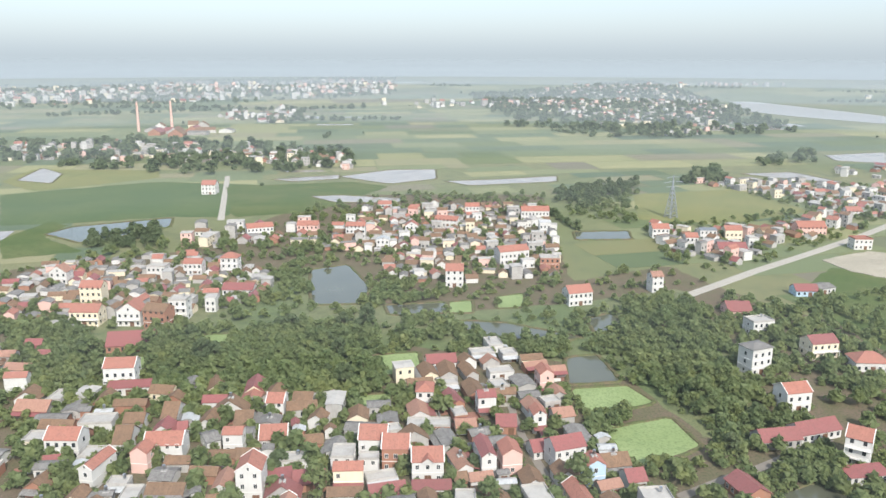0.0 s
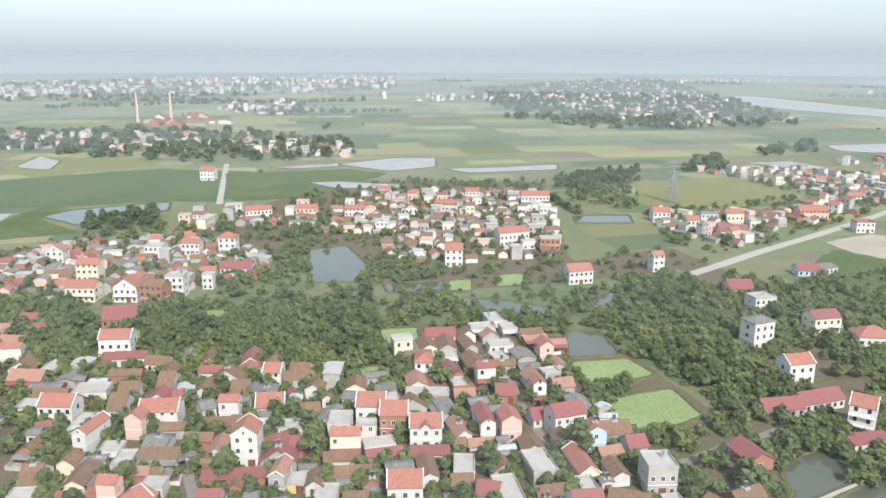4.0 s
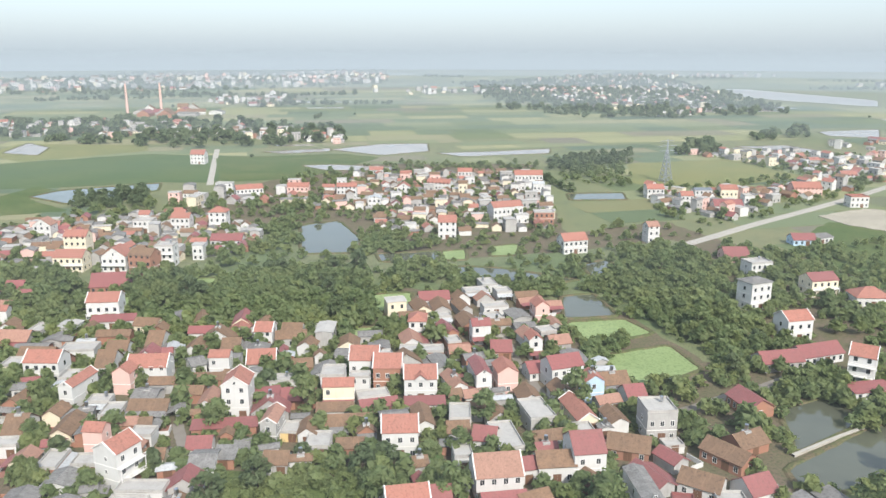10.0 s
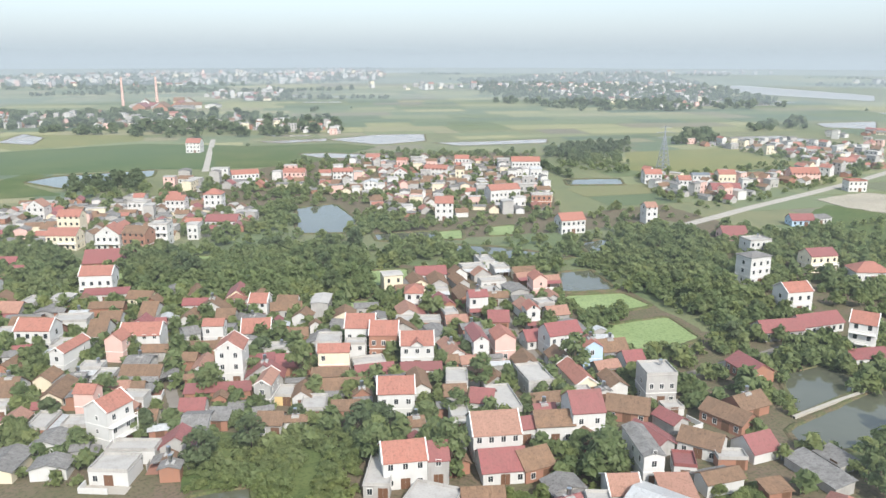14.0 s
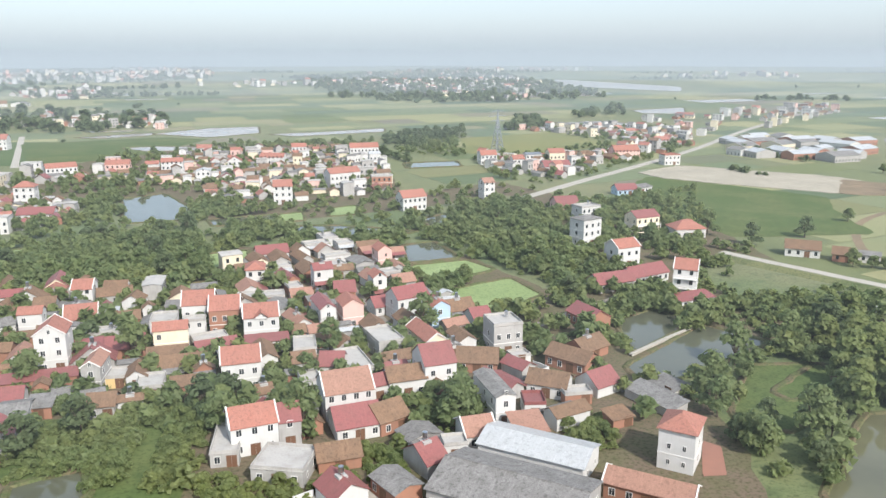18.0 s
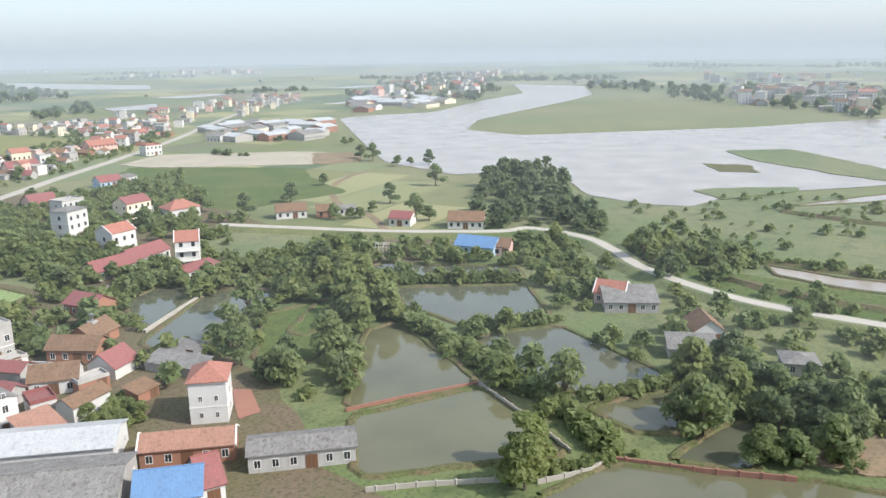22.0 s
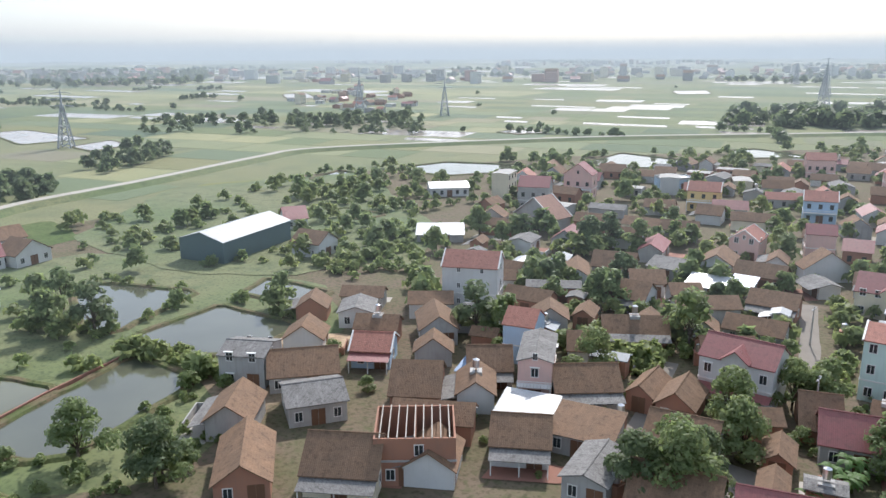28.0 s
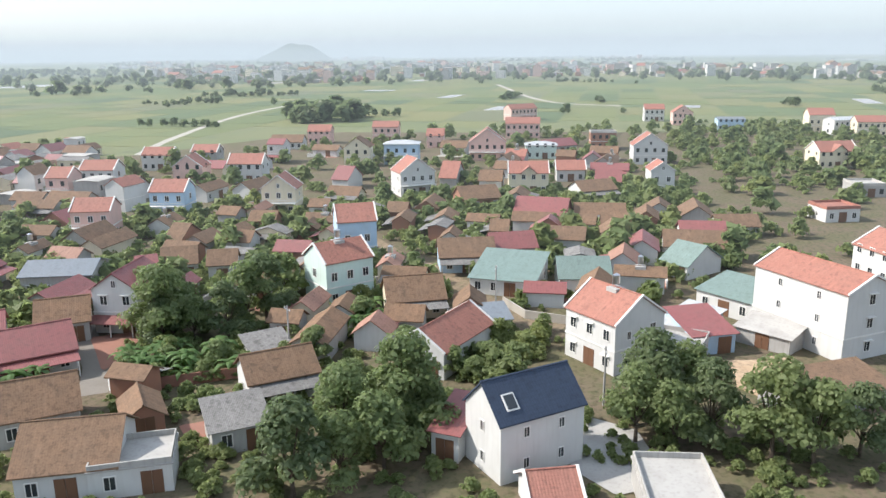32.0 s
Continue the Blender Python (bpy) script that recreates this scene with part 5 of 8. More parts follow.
house(225.4, 506.7, -3, 11.6, 9.0, 2.5, "g", "o", "c")
house(229.7, 484.9, -4, 6.7, 8.0, 2.3, "f", "f", "w")
house(291.4, 526.1, -3, 20.1, 12.0, 1.5, "g", "o", "p")
house(303.0, 482.5, -4, 11.9, 9.0, 2, "f", "o", "w")
house(356.4, 584.6, -3, 12.1, 10.0, 1.5, "g", "o", "w")
house(213.4, 382.7, -4, 11.9, 9.0, 1, "g", "d", "b")
house(223.4, 385.5, 19, 18.0, 10.0, 1, "g", "g", "w")
house(-66.7, -17.7, 143, 10.0, 6.6, 1.85, "g", "n", "w", "nk", pitch=3.1)
house(-114.2, 4.6, 47, 16.1, 9.0, 2.8, "g", "o", "w", "n", pitch=2.0)
house(-137.7, 16.2, 34, 11.8, 9.0, 2.6, "g", "o", "w")
house(-95.4, -20.2, 57, 9.3, 9.0, 2, "g", "o", "w", tank=True)
house(-83.7, -39.5, 83, 7.3, 13.0, 1.2, "c", "o", "w")
house(-105.7, -62.9, 150, 8.8, 8.0, 2.2, "g", "o", "e", tank=True)
house(-128.3, -74.7, 128, 7.7, 8.0, 2.5, "g", "o", "b")
house(-80.0, -88.3, 109, 7.0, 10.0, 2, "c", "d", "w", "v")
house(-92.0, -93.3, 140, 3.2, 6.0, 1.8, "g", "d", "w")
house(-89.2, -112.1, 120, 11.8, 10.0, 1.2, "g", "s", "g")
house(-70.2, -50.9, 141, 8.3, 7.0, 1, "g", "k", "w", "v")
house(-51.3, -69.5, 141, 8.0, 8.0, 1, "g", "k", "g")
house(-56.5, -59.6, 141, 4.1, 6.0, 0.8, "c", "k", "r")
house(-47.3, -52.3, 128, 7.6, 6.0, 0.9, "f", "f", "w")
house(-44.1, -57.2, 125, 9.0, 10.0, 1, "g", "k", "w")
house(-58.3, -48.0, 139, 6.0, 6.0, 0.9, "s", "g", "g")
house(-103.1, -49.3, 126, 8.9, 8.0, 1, "g", "k", "c", "v")
house(-104.1, -40.8, 113, 4.6, 6.0, 0.85, "c", "k", "r")
house(-130.5, -52.1, 119, 10.3, 8.0, 1, "g", "k", "b", "v")
house(-140.0, -45.8, 126, 8.7, 7.0, 1, "g", "d", "w")
house(-119.3, -41.2, 96, 11.3, 12.0, 0.9, "s", "t", "w")
house(-126.2, -28.4, 112, 8.7, 9.0, 0.85, "g", "t", "w")
house(-142.0, -15.9, 60, 6.0, 10.0, 0.85, "g", "t", "w")
house(-123.1, -5.6, 60, 10.1, 8.0, 1, "s", "t", "w")
house(-107.6, -11.1, 63, 5.7, 8.0, 0.8, "s", "w", "g")
house(-105.7, -5.3, 126, 6.4, 8.0, 0.9, "s", "d", "b")
house(-58.4, -13.7, 122, 4.4, 6.0, 0.65, "g", "o", "w")
house(-60.3, -2.8, 110, 6.6, 10.0, 0.8, "f", "f", "g")
house(-65.0, -27.6, 91, 3.0, 7.0, 1, "s", "d", "w")
house(-154.0, -188.6, 111, 6.7, 8.0, 2, "g", "o", "p", "b")
house(-169.2, -189.8, 111, 10.6, 8.0, 2, "g", "o", "w", "b")
house(-210.8, -206.3, 110, 11.1, 8.0, 1.6, "g", "o", "w")
house(-199.9, -158.5, 111, 11.2, 9.0, 1.8, "g", "o", "w")
house(-161.6, -117.6, 111, 8.9, 8.0, 2, "c", "o", "c", "b")
house(-147.6, -141.8, 111, 9.1, 8.0, 2, "g", "o", "b", "b")
house(-121.8, -139.7, 119, 8.6, 8.0, 2, "g", "o", "p", "b")
house(-193.3, -176.2, 111, 9.8, 8.0, 1.5, "c", "o", "p")
house(-225.9, -197.7, 110, 9.7, 8.0, 1.5, "g", "o", "g")
house(-245.8, -143.7, 110, 9.5, 8.0, 2, "c", "k", "c")
house(-319.0, -171.3, 109, 12.0, 8.0, 2, "g", "o", "p")
house(-255.3, -130.4, 110, 12.7, 8.0, 2.2, "h", "w", "b", "b")
house(-199.6, -96.2, 136, 10.5, 9.0, 2, "c", "o", "w", "b")
house(-306.9, -140.3, 109, 7.4, 8.0, 1.5, "g", "o", "p")
house(-276.2, -104.2, 110, 14.0, 9.0, 2, "c", "o", "p", "b")
house(-213.2, -67.1, 111, 11.5, 9.0, 1.8, "g", "o", "c", "x")
house(-240.0, -61.7, 111, 9.0, 8.0, 1.2, "g", "o", "w")
house(-287.8, -86.4, 110, 11.9, 8.0, 1.5, "h", "w", "e")
house(-306.1, -83.1, 146, 14.9, 8.0, 1, "g", "d", "g")
house(-355.4, -116.5, 109, 16.2, 8.0, 2, "g", "o", "p")
house(-448.3, -146.6, 145, 19.0, 8.0, 2, "g", "o", "p")
house(-325.2, -70.8, 109, 10.6, 8.0, 2, "f", "f", "r")
house(-286.7, -44.9, 110, 12.1, 9.0, 2, "c", "o", "w")
house(-222.5, -30.6, 111, 6.6, 8.0, 2.2, "c", "o", "w")
house(-209.9, -45.5, 134, 10.7, 8.0, 1, "g", "k", "w", "v")
house(-187.1, -71.5, 132, 10.4, 8.0, 1, "g", "k", "r")
house(-173.2, -51.3, 97, 12.2, 9.0, 1, "g", "d", "r")
house(-465.4, -73.1, 108, 11.2, 8.0, 2, "g", "o", "w")
house(-445.5, -54.6, 108, 10.6, 8.0, 2, "c", "o", "p")
house(-421.9, -27.5, 108, 13.4, 8.0, 1.6, "g", "s", "b")
house(-426.8, 13.8, 108, 12.0, 9.0, 2.5, "g", "o", "c")
house(-419.3, 24.7, 129, 14.6, 8.0, 2, "g", "w", "w")
house(-412.1, 34.7, 109, 13.3, 8.0, 2, "g", "o", "c")
house(-299.0, 16.7, 121, 14.0, 9.0, 1.7, "g", "o", "c", "x")
house(-243.2, 23.2, 111, 8.1, 9.0, 1, "f", "f", "g")
house(-204.9, 14.5, 120, 8.6, 8.0, 1, "f", "o", "w")
house(-302.8, -197.2, 109, 10.6, 8.0, 1.6, "g", "o", "p")
house(-279.8, -199.0, 109, 13.8, 8.0, 1, "g", "k", "w")
house(-61.2, -130.9, 139, 10.7, 9.0, 2.2, "c", "d", "w")
house(-62.4, -85.5, 147, 11.8, 9.0, 1, "g", "d", "w", "v")
house(-73.7, -119.8, 134, 11.8, 9.0, 1, "g", "k", "w", "v")
house(-96.7, -166.9, 157, 8.0, 8.0, 1.2, "f", "f", "b")
house(-95.5, -195.5, 152, 14.0, 9.0, 2, "g", "n", "w", "x")
house(-75.5, -215.7, 153, 9.3, 8.0, 1.3, "g", "k", "c")
house(-72.3, -244.3, 158, 11.2, 8.0, 1.3, "g", "o", "r")
house(-89.8, -293.6, 141, 13.2, 9.0, 2, "g", "l", "w", "b")
house(-78.7, -330.0, 159, 10.9, 8.0, 2, "g", "l", "w", "b")
house(-64.8, -328.8, 157, 11.6, 8.0, 2, "g", "l", "w", "b")
house(-142.7, -209.9, 153, 11.8, 8.0, 1.7, "g", "o", "w")
house(1.3, -121.1, 180, 13.3, 9.0, 2.8, "g", "o", "e", pitch=1.5)
house(23.1, -108.5, 176, 10.8, 8.0, 2, "g", "d", "w", "vx")
house(7.0, -163.3, 180, 13.4, 9.0, 1.5, "g", "d", "c", "x")
house(-14.4, -170.8, -176, 11.9, 9.0, 2, "c", "l", "c", "b")
house(-22.2, -237.0, -174, 15.5, 10.0, 2, "c", "l", "c")
house(68.4, -250.2, -170, 10.3, 8.0, 2, "g", "o", "y", "b")
house(33.7, -251.6, -169, 9.4, 8.0, 2, "g", "o", "b", "b")
house(46.8, -337.0, -163, 10.8, 8.0, 2.5, "g", "o", "p")
house(113.3, -251.1, -170, 10.3, 8.0, 2.5, "c", "d", "p", "b")
house(116.4, -222.9, -162, 10.2, 9.0, 2.3, "g", "d", "g")
house(103.6, -198.8, 167, 15.2, 8.0, 1.2, "c", "l", "g")
house(16.7, -324.1, -165, 11.5, 8.0, 2, "c", "o", "p", "b")
house(42.4, -194.5, 179, 7.2, 9.0, 1.5, "c", "o", "p")
house(79.7, -124.9, -159, 11.5, 8.0, 2.6, "g", "o", "w", "n")
house(47.9, -92.5, -157, 5.1, 12.0, 2, "c", "g", "p", "b")
house(40.8, -75.0, -154, 7.3, 8.0, 1, "g", "k", "w", "v")
house(40.2, -95.0, -144, 9.5, 8.0, 1, "g", "k", "w", "v")
house(56.2, -93.6, -147, 6.7, 8.0, 1, "g", "k", "w", "v")
house(77.1, -89.6, -153, 6.6, 7.0, 1, "g", "o", "b", "v")
house(89.2, -72.5, -155, 7.5, 8.0, 1.5, "g", "g", "g")
house(79.9, -76.8, -135, 10.6, 9.0, 0.9, "g", "k", "g")
house(70.5, -69.9, -128, 8.3, 9.0, 1, "g", "g", "g")
house(55.3, -57.0, -153, 8.9, 9.0, 1, "g", "k", "c", "v")
house(64.0, -49.9, -136, 6.5, 12.0, 0.9, "c", "k", "r")
house(91.9, -103.3, -147, 6.5, 8.0, 1, "c", "g", "w")
house(73.3, -104.5, -140, 6.7, 10.0, 1, "c", "k", "g")
house(151.9, -134.7, -80, 28.7, 14.0, 1.6, "g", "w", "t")
house(164.5, -62.2, -161, 9.7, 9.0, 1.2, "c", "w", "w")
house(193.8, -83.3, -106, 11.0, 9.0, 1, "g", "d", "w")
house(209.3, -97.6, -96, 11.1, 9.0, 1, "g", "k", "w")
house(190.1, -94.8, -83, 9.7, 8.0, 1, "c", "k", "w")
house(183.4, 84.9, -78, 8.0, 8.0, 1, "g", "o", "p")
house(180.7, 76.9, -57, 13.8, 10.0, 0.9, "s", "g", "g")
house(170.3, 53.1, -54, 7.2, 9.0, 1, "c", "k", "w")
house(158.4, 52.6, -62, 10.4, 7.0, 0.8, "s", "g", "g")
house(162.7, 31.3, -66, 6.9, 7.0, 0.9, "h", "g", "g")
house(205.4, 144.7, -77, 13.9, 9.0, 1, "g", "b", "b")
house(210.0, 136.7, -67, 5.3, 8.0, 1, "g", "k", "p")
house(236.9, 170.7, -60, 13.9, 9.0, 1, "g", "k", "w")
house(226.0, 195.0, -68, 8.8, 8.0, 1, "g", "d", "w")
house(139.8, -9.7, -111, 6.2, 9.0, 1, "g", "g", "g")
house(131.8, 3.5, -91, 5.0, 6.0, 0.9, "s", "t", "b")
house(291.8, -68.5, -87, 12.9, 8.0, 0.9, "g", "k", "g")
house(153.6, -228.9, -138, 14.2, 10.0, 1, "g", "w", "w")
house(162.7, -159.6, -127, 6.7, 10.0, 1, "g", "d", "w")
house(133.3, -141.3, -86, 7.9, 9.0, 1.2, "c", "k", "w")
house(117.2, -169.2, -147, 12.9, 8.0, 0.7, "s", "w", "g")
house(87.8, -287.7, -136, 12.6, 9.0, 1.2, "f", "w", "b")
house(52.3, -140.3, 180, 7.7, 8.0, 1, "g", "k", "w", "v")
house(63.2, -160.4, -167, 9.5, 8.0, 1, "g", "k", "g")
house(53.0, -167.0, 179, 8.8, 6.0, 0.9, "s", "g", "g")
house(41.9, -158.2, 180, 7.7, 6.0, 0.8, "s", "w", "g")
house(33.6, -170.7, 179, 10.4, 7.0, 1, "g", "k", "r")
house(26.6, -150.6, 180, 8.9, 7.0, 1, "g", "k", "r", "v")
house(26.4, -134.5, 180, 10.1, 6.0, 0.9, "g", "k", "g")
house(34.1, -130.5, -164, 5.4, 6.0, 0.85, "c", "k", "w")
house(55.3, -126.4, -167, 3.7, 6.0, 0.85, "c", "k", "r")
house(44.5, -131.1, -168, 3.0, 5.0, 0.8, "c", "k", "r")
house(34.0, -98.6, 180, 3.9, 8.0, 0.9, "c", "k", "r")
house(28.4, -97.5, -176, 5.4, 8.0, 0.9, "c", "k", "r")
house(24.4, -86.4, -175, 8.6, 8.0, 1, "g", "k", "w")
house(13.2, -90.1, -172, 3.6, 6.0, 0.75, "c", "k", "r")
house(12.1, -81.3, -172, 3.1, 6.0, 0.75, "c", "k", "r")
house(4.7, -97.7, -169, 9.7, 8.0, 1, "g", "d", "g")
house(20.6, -71.9, -173, 9.5, 8.0, 1, "g", "k", "g")
house(9.6, -72.2, -168, 8.1, 9.0, 1, "g", "d", "w")
house(35.8, -81.5, -173, 8.5, 7.0, 0.9, "s", "k", "g")
house(30.7, -71.8, -175, 5.4, 9.0, 1, "c", "g", "g")
house(-3.2, -99.5, 180, 6.8, 8.0, 1, "g", "k", "w", "v")
house(-9.9, -99.5, 180, 6.3, 7.0, 0.9, "g", "k", "r", "v")
house(-29.2, -127.8, 143, 9.0, 7.0, 1, "g", "k", "c")
house(-24.0, -109.3, 170, 6.5, 6.0, 0.9, "g", "k", "w", "v")
house(-21.9, -89.4, 165, 8.0, 7.0, 1, "g", "k", "e", "v")
house(-29.7, -79.6, 160, 11.2, 8.0, 1, "g", "k", "w", "v")
house(-40.4, -106.4, 159, 4.9, 9.0, 1.1, "c", "k", "w")
house(-40.2, -113.6, 163, 3.3, 9.0, 1.4, "f", "g", "w")
house(-47.1, -95.6, 138, 7.2, 8.0, 1, "g", "k", "w", "v")
house(-55.8, -110.5, -169, 12.2, 8.0, 0.9, "s", "g", "g")
house(-21.0, -145.7, 180, 8.0, 8.0, 1, "g", "k", "c")
house(-13.0, -148.4, -169, 7.8, 8.0, 0.9, "s", "g", "g")
house(-35.9, -162.1, 147, 8.5, 8.0, 1, "c", "k", "w")
house(-50.1, -179.3, 179, 6.8, 8.0, 1, "g", "o", "g")
house(-69.6, -171.3, 179, 10.4, 8.0, 1, "g", "k", "w", "v")
house(-52.0, -86.6, 132, 6.0, 8.0, 1, "g", "k", "r")
house(-93.0, 10.3, 132, 14.3, 6.0, 0.7, "s", "k", "g")
house(59.9, -92.9, -172, 3.8, 5.0, 0.7, "s", "b", "g")
house(35.5, -164.0, 180, 4.7, 5.0, 0.75, "s", "b", "g")
house(45.1, -83.1, -169, 7.6, 6.0, 0.8, "s", "w", "g")
house(-110.5, 0.6, 66, 7.8, 5.0, 0.75, "s", "f", "g")
house(29.3, 144.1, 21, 7.0, 8.0, 1, "g", "k", "r")
house(4.0, 129.7, -24, 10.0, 9.0, 1, "f", "f", "g")
house(16.0, 132.0, 2, 8.2, 6.0, 0.8, "g", "k", "r")
house(76.8, 164.5, -56, 11.5, 7.0, 1, "g", "k", "r")
house(66.1, 151.2, -37, 9.2, 7.0, 1, "g", "k", "w")
house(59.9, 142.3, -13, 4.7, 6.0, 1, "f", "d", "w")
house(55.3, 169.1, -21, 10.1, 8.0, 0.9, "g", "k", "r")
house(20.0, 174.6, -15, 5.6, 7.0, 1.2, "g", "d", "w")
house(19.9, 99.6, -43, 15.2, 12.0, 1, "g", "w", "w")

house(-47.2, 187.9, 4, 16.7, 4.0, 0.8, "s", "d", "r")
house(-34.5, 181.1, -7, 4.2, 9.0, 2.0, "c", "l", "g")
house(-30.9, 167.2, -5, 5.7, 6.0, 1, "g", "k", "g")
house(-38.6, 203.9, 16, 8.8, 6.0, 0.9, "s", "d", "w")
house(-29.5, 202.9, 4, 9.3, 8.0, 0.9, "g", "d", "r")
house(-20.6, 211.3, -2, 6.9, 8.0, 1.8, "f", "f", "w")
house(-24.9, 181.9, 0, 4.6, 7.0, 1, "c", "k", "w")
house(-30.2, 183.9, -5, 5.2, 6.0, 0.8, "f", "f", "y")
house(-21.6, 175.1, -2, 6.1, 8.0, 0.9, "f", "f", "g")
house(-13.4, 175.8, 1, 6.7, 5.0, 0.7, "g", "k", "r")
house(-47.9, 165.5, 2, 5.8, 9.0, 1.1, "g", "g", "w")
house(-50.9, 175.8, 1, 5.8, 6.0, 1, "g", "d", "w")
house(-43.8, 170.9, -3, 5.0, 5.0, 0.9, "s", "g", "r")
house(-39.3, 175.8, 7, 5.2, 4.0, 0.8, "s", "g", "w")
house(-32.7, 227.6, 6, 9.1, 6.0, 0.8, "g", "k", "r")
house(-63.3, 229.5, 30, 4.4, 8.0, 1, "g", "g", "w")
house(-59.0, 220.0, 1, 8.3, 4.0, 0.7, "s", "k", "r")
house(6.5, 237.1, -3, 14.6, 6.0, 0.9, "f", "f", "r")
house(42.0, 218.8, 12, 5.5, 7.0, 0.9, "g", "d", "w")
house(46.5, 202.1, 8, 5.8, 7.0, 1, "c", "k", "w")
house(14.4, 181.8, 2, 5.6, 6.0, 0.8, "g", "k", "g")
house(14.4, 166.4, 4, 4.5, 6.0, 1.2, "f", "f", "w")
house(29.2, 160.1, 11, 4.7, 6.0, 1.2, "g", "d", "w")
house(43.5, 155.4, 12, 4.4, 6.0, 0.8, "c", "k", "r")
house(66.8, 198.4, 9, 5.6, 7.0, 1.1, "g", "d", "w")
house(68.3, 171.8, 6, 5.1, 4.0, 0.6, "f", "f", "w")
house(71.8, 145.7, -5, 6.4, 4.0, 0.8, "f", "f", "r")
house(54.9, 131.3, -3, 6.6, 7.0, 0.9, "s", "l", "w")
house(38.2, 129.7, -5, 4.7, 4.0, 1, "f", "f", "w")
house(86.0, 140.4, -74, 14.1, 5.0, 0.7, "s", "g", "g")
house(93.0, 146.0, -74, 7.3, 4.5, 0.6, "s", "g", "g")
house(76.2, 133.2, 10, 5.2, 4.0, 0.7, "s", "k", "r")
house(137.4, 198.9, 7, 12.9, 5.0, 0.9, "s", "d", "w")
house(-5.2, 139.3, -7, 5.4, 13.0, 0.9, "f", "f", "g")
house(-82.9, -184.9, 132, 13.8, 7.0, 1, "g", "k", "w")
house(-65.3, -100.0, 140, 7.7, 7.0, 0.9, "g", "d", "w")
house(-73.7, -92.2, 136, 7.0, 8.0, 1, "g", "k", "g")
house(-46.1, -122.0, 133, 7.9, 7.0, 1.7, "f", "f", "w")
house(-9.2, -112.6, 142, 10.6, 6.0, 0.7, "s", "g", "g")
house(13.7, -106.3, 105, 9.0, 5.0, 0.7, "c", "k", "r")
house(-31.4, -146.2, 142, 6.5, 8.0, 1, "g", "k", "w")
house(-43.0, -149.8, 149, 10.5, 8.0, 1, "g", "k", "g")
house(-79.0, -59.1, 145, 5.5, 5.0, 0.7, "s", "g", "g")
house(-101.6, -35.7, 126, 4.8, 5.0, 0.7, "s", "s", "g")
house(-99.8, -9.6, 87, 6.6, 6.0, 0.8, "f", "f", "g")
house(-105.5, -99.4, 130, 6.0, 7.0, 1, "g", "k", "w")
house(-108.2, -91.8, 124, 5.0, 6.0, 1, "g", "k", "w")
house(212.1, 242.2, -38, 12.5, 8.0, 1, "g", "k", "w")
house(221.4, 231.6, -43, 7.4, 7.0, 0.9, "g", "k", "r")
house(229.9, 227.8, -43, 7.6, 7.0, 0.9, "g", "g", "w")
GARDENS = [[(3.1, -100.0), (-5.6, -99.1), (-6.9, -87.5), (-11.6, -89.8), (-25.0, -87.8), (-31.6, -77.9), (-29.1, -72.9), (-20.5, -66.5), (7.0, -72.1), (4.4, -89.9)], [(46.9, -122.0), (36.3, -119.8), (34.3, -108.5), (43.1, -110.3)], [(20.9, -91.7), (14.9, -90.5), (13.6, -79.2), (19.3, -80.4)], [(-86.7, -92.9), (-98.8, -78.8), (-86.9, -66.4), (-72.8, -58.5), (-64.7, -73.3), (-71.6, -80.5)], [(-81.9, -56.1), (-89.0, -39.0), (-59.1, -24.2), (-52.3, -40.0), (-65.8, -43.7)], [(-97.2, -41.7), (-102.6, -28.8), (-94.4, -26.2), (-87.9, -36.8)], [(-89.0, -15.8), (-94.9, -1.7), (-78.7, -0.6), (-73.7, -12.5)], [(-45.0, 168.2), (-26.5, 164.4), (-17.2, 172.7), (-9.5, 171.2), (-8.6, 135.6), (-19.4, 129.0), (-43.2, 135.8), (-46.8, 150.6)], [(21.1, 138.2), (34.7, 136.8), (27.4, 125.5), (10.7, 126.2), (15.4, 129.9)], [(32.6, 165.6), (39.3, 154.3), (54.7, 156.1), (49.7, 145.5), (36.9, 136.1), (34.2, 144.5)], [(67.5, 143.4), (75.3, 142.6), (71.0, 124.1), (61.2, 126.9)], [(-8.4, 164.9), (5.3, 168.5), (-4.8, 173.0), (-10.9, 168.5)]]


def hamlet(poly, count, turn, seed, roofs="kkkkkggdlff", walls="wwwwggrrc", gap=0.4, tall=0.12, size=1.0):
    # low village houses set close together along one grain, clear of one another
    rnd = random.Random(seed)
    xs, ys = [p[0] for p in poly], [p[1] for p in poly]
    made = tries = 0
    while made < count and tries < count * 60:
        tries += 1
        x, y = rnd.uniform(min(xs), max(xs)), rnd.uniform(min(ys), max(ys))
        if not inside((x, y), poly) or any(inside((x, y), g) for g in GARDENS):
            continue
        w, d = rnd.uniform(6.0, 12) * size, rnd.uniform(4.5, 7.5) * size
        a = turn + rnd.choice((0, 0, 90, 180, 270)) + rnd.uniform(-6, 6)
        two = rnd.random() < tall
        r = rnd.choice("ooold") if two else rnd.choice(roofs)
        shape = "f" if r == "f" else rnd.choice("ggggc")
        ca, sa = math.cos(radians(a)), math.sin(radians(a))
        x, y = x + sa * d / 2, y - ca * d / 2
        if not free_rect(x, y, a, w + gap, d + gap):
            continue
        house(x, y, round(a), w * (0.75 if two else 1), d, 2 if two else rnd.choice((0.85, 1, 1)), shape, r, rnd.choice("wwcpb") if two else rnd.choice(walls), rnd.choice(("y", "y", "v", "vy", "")), plain=True, tank=rnd.random() < 0.12)
        made += 1


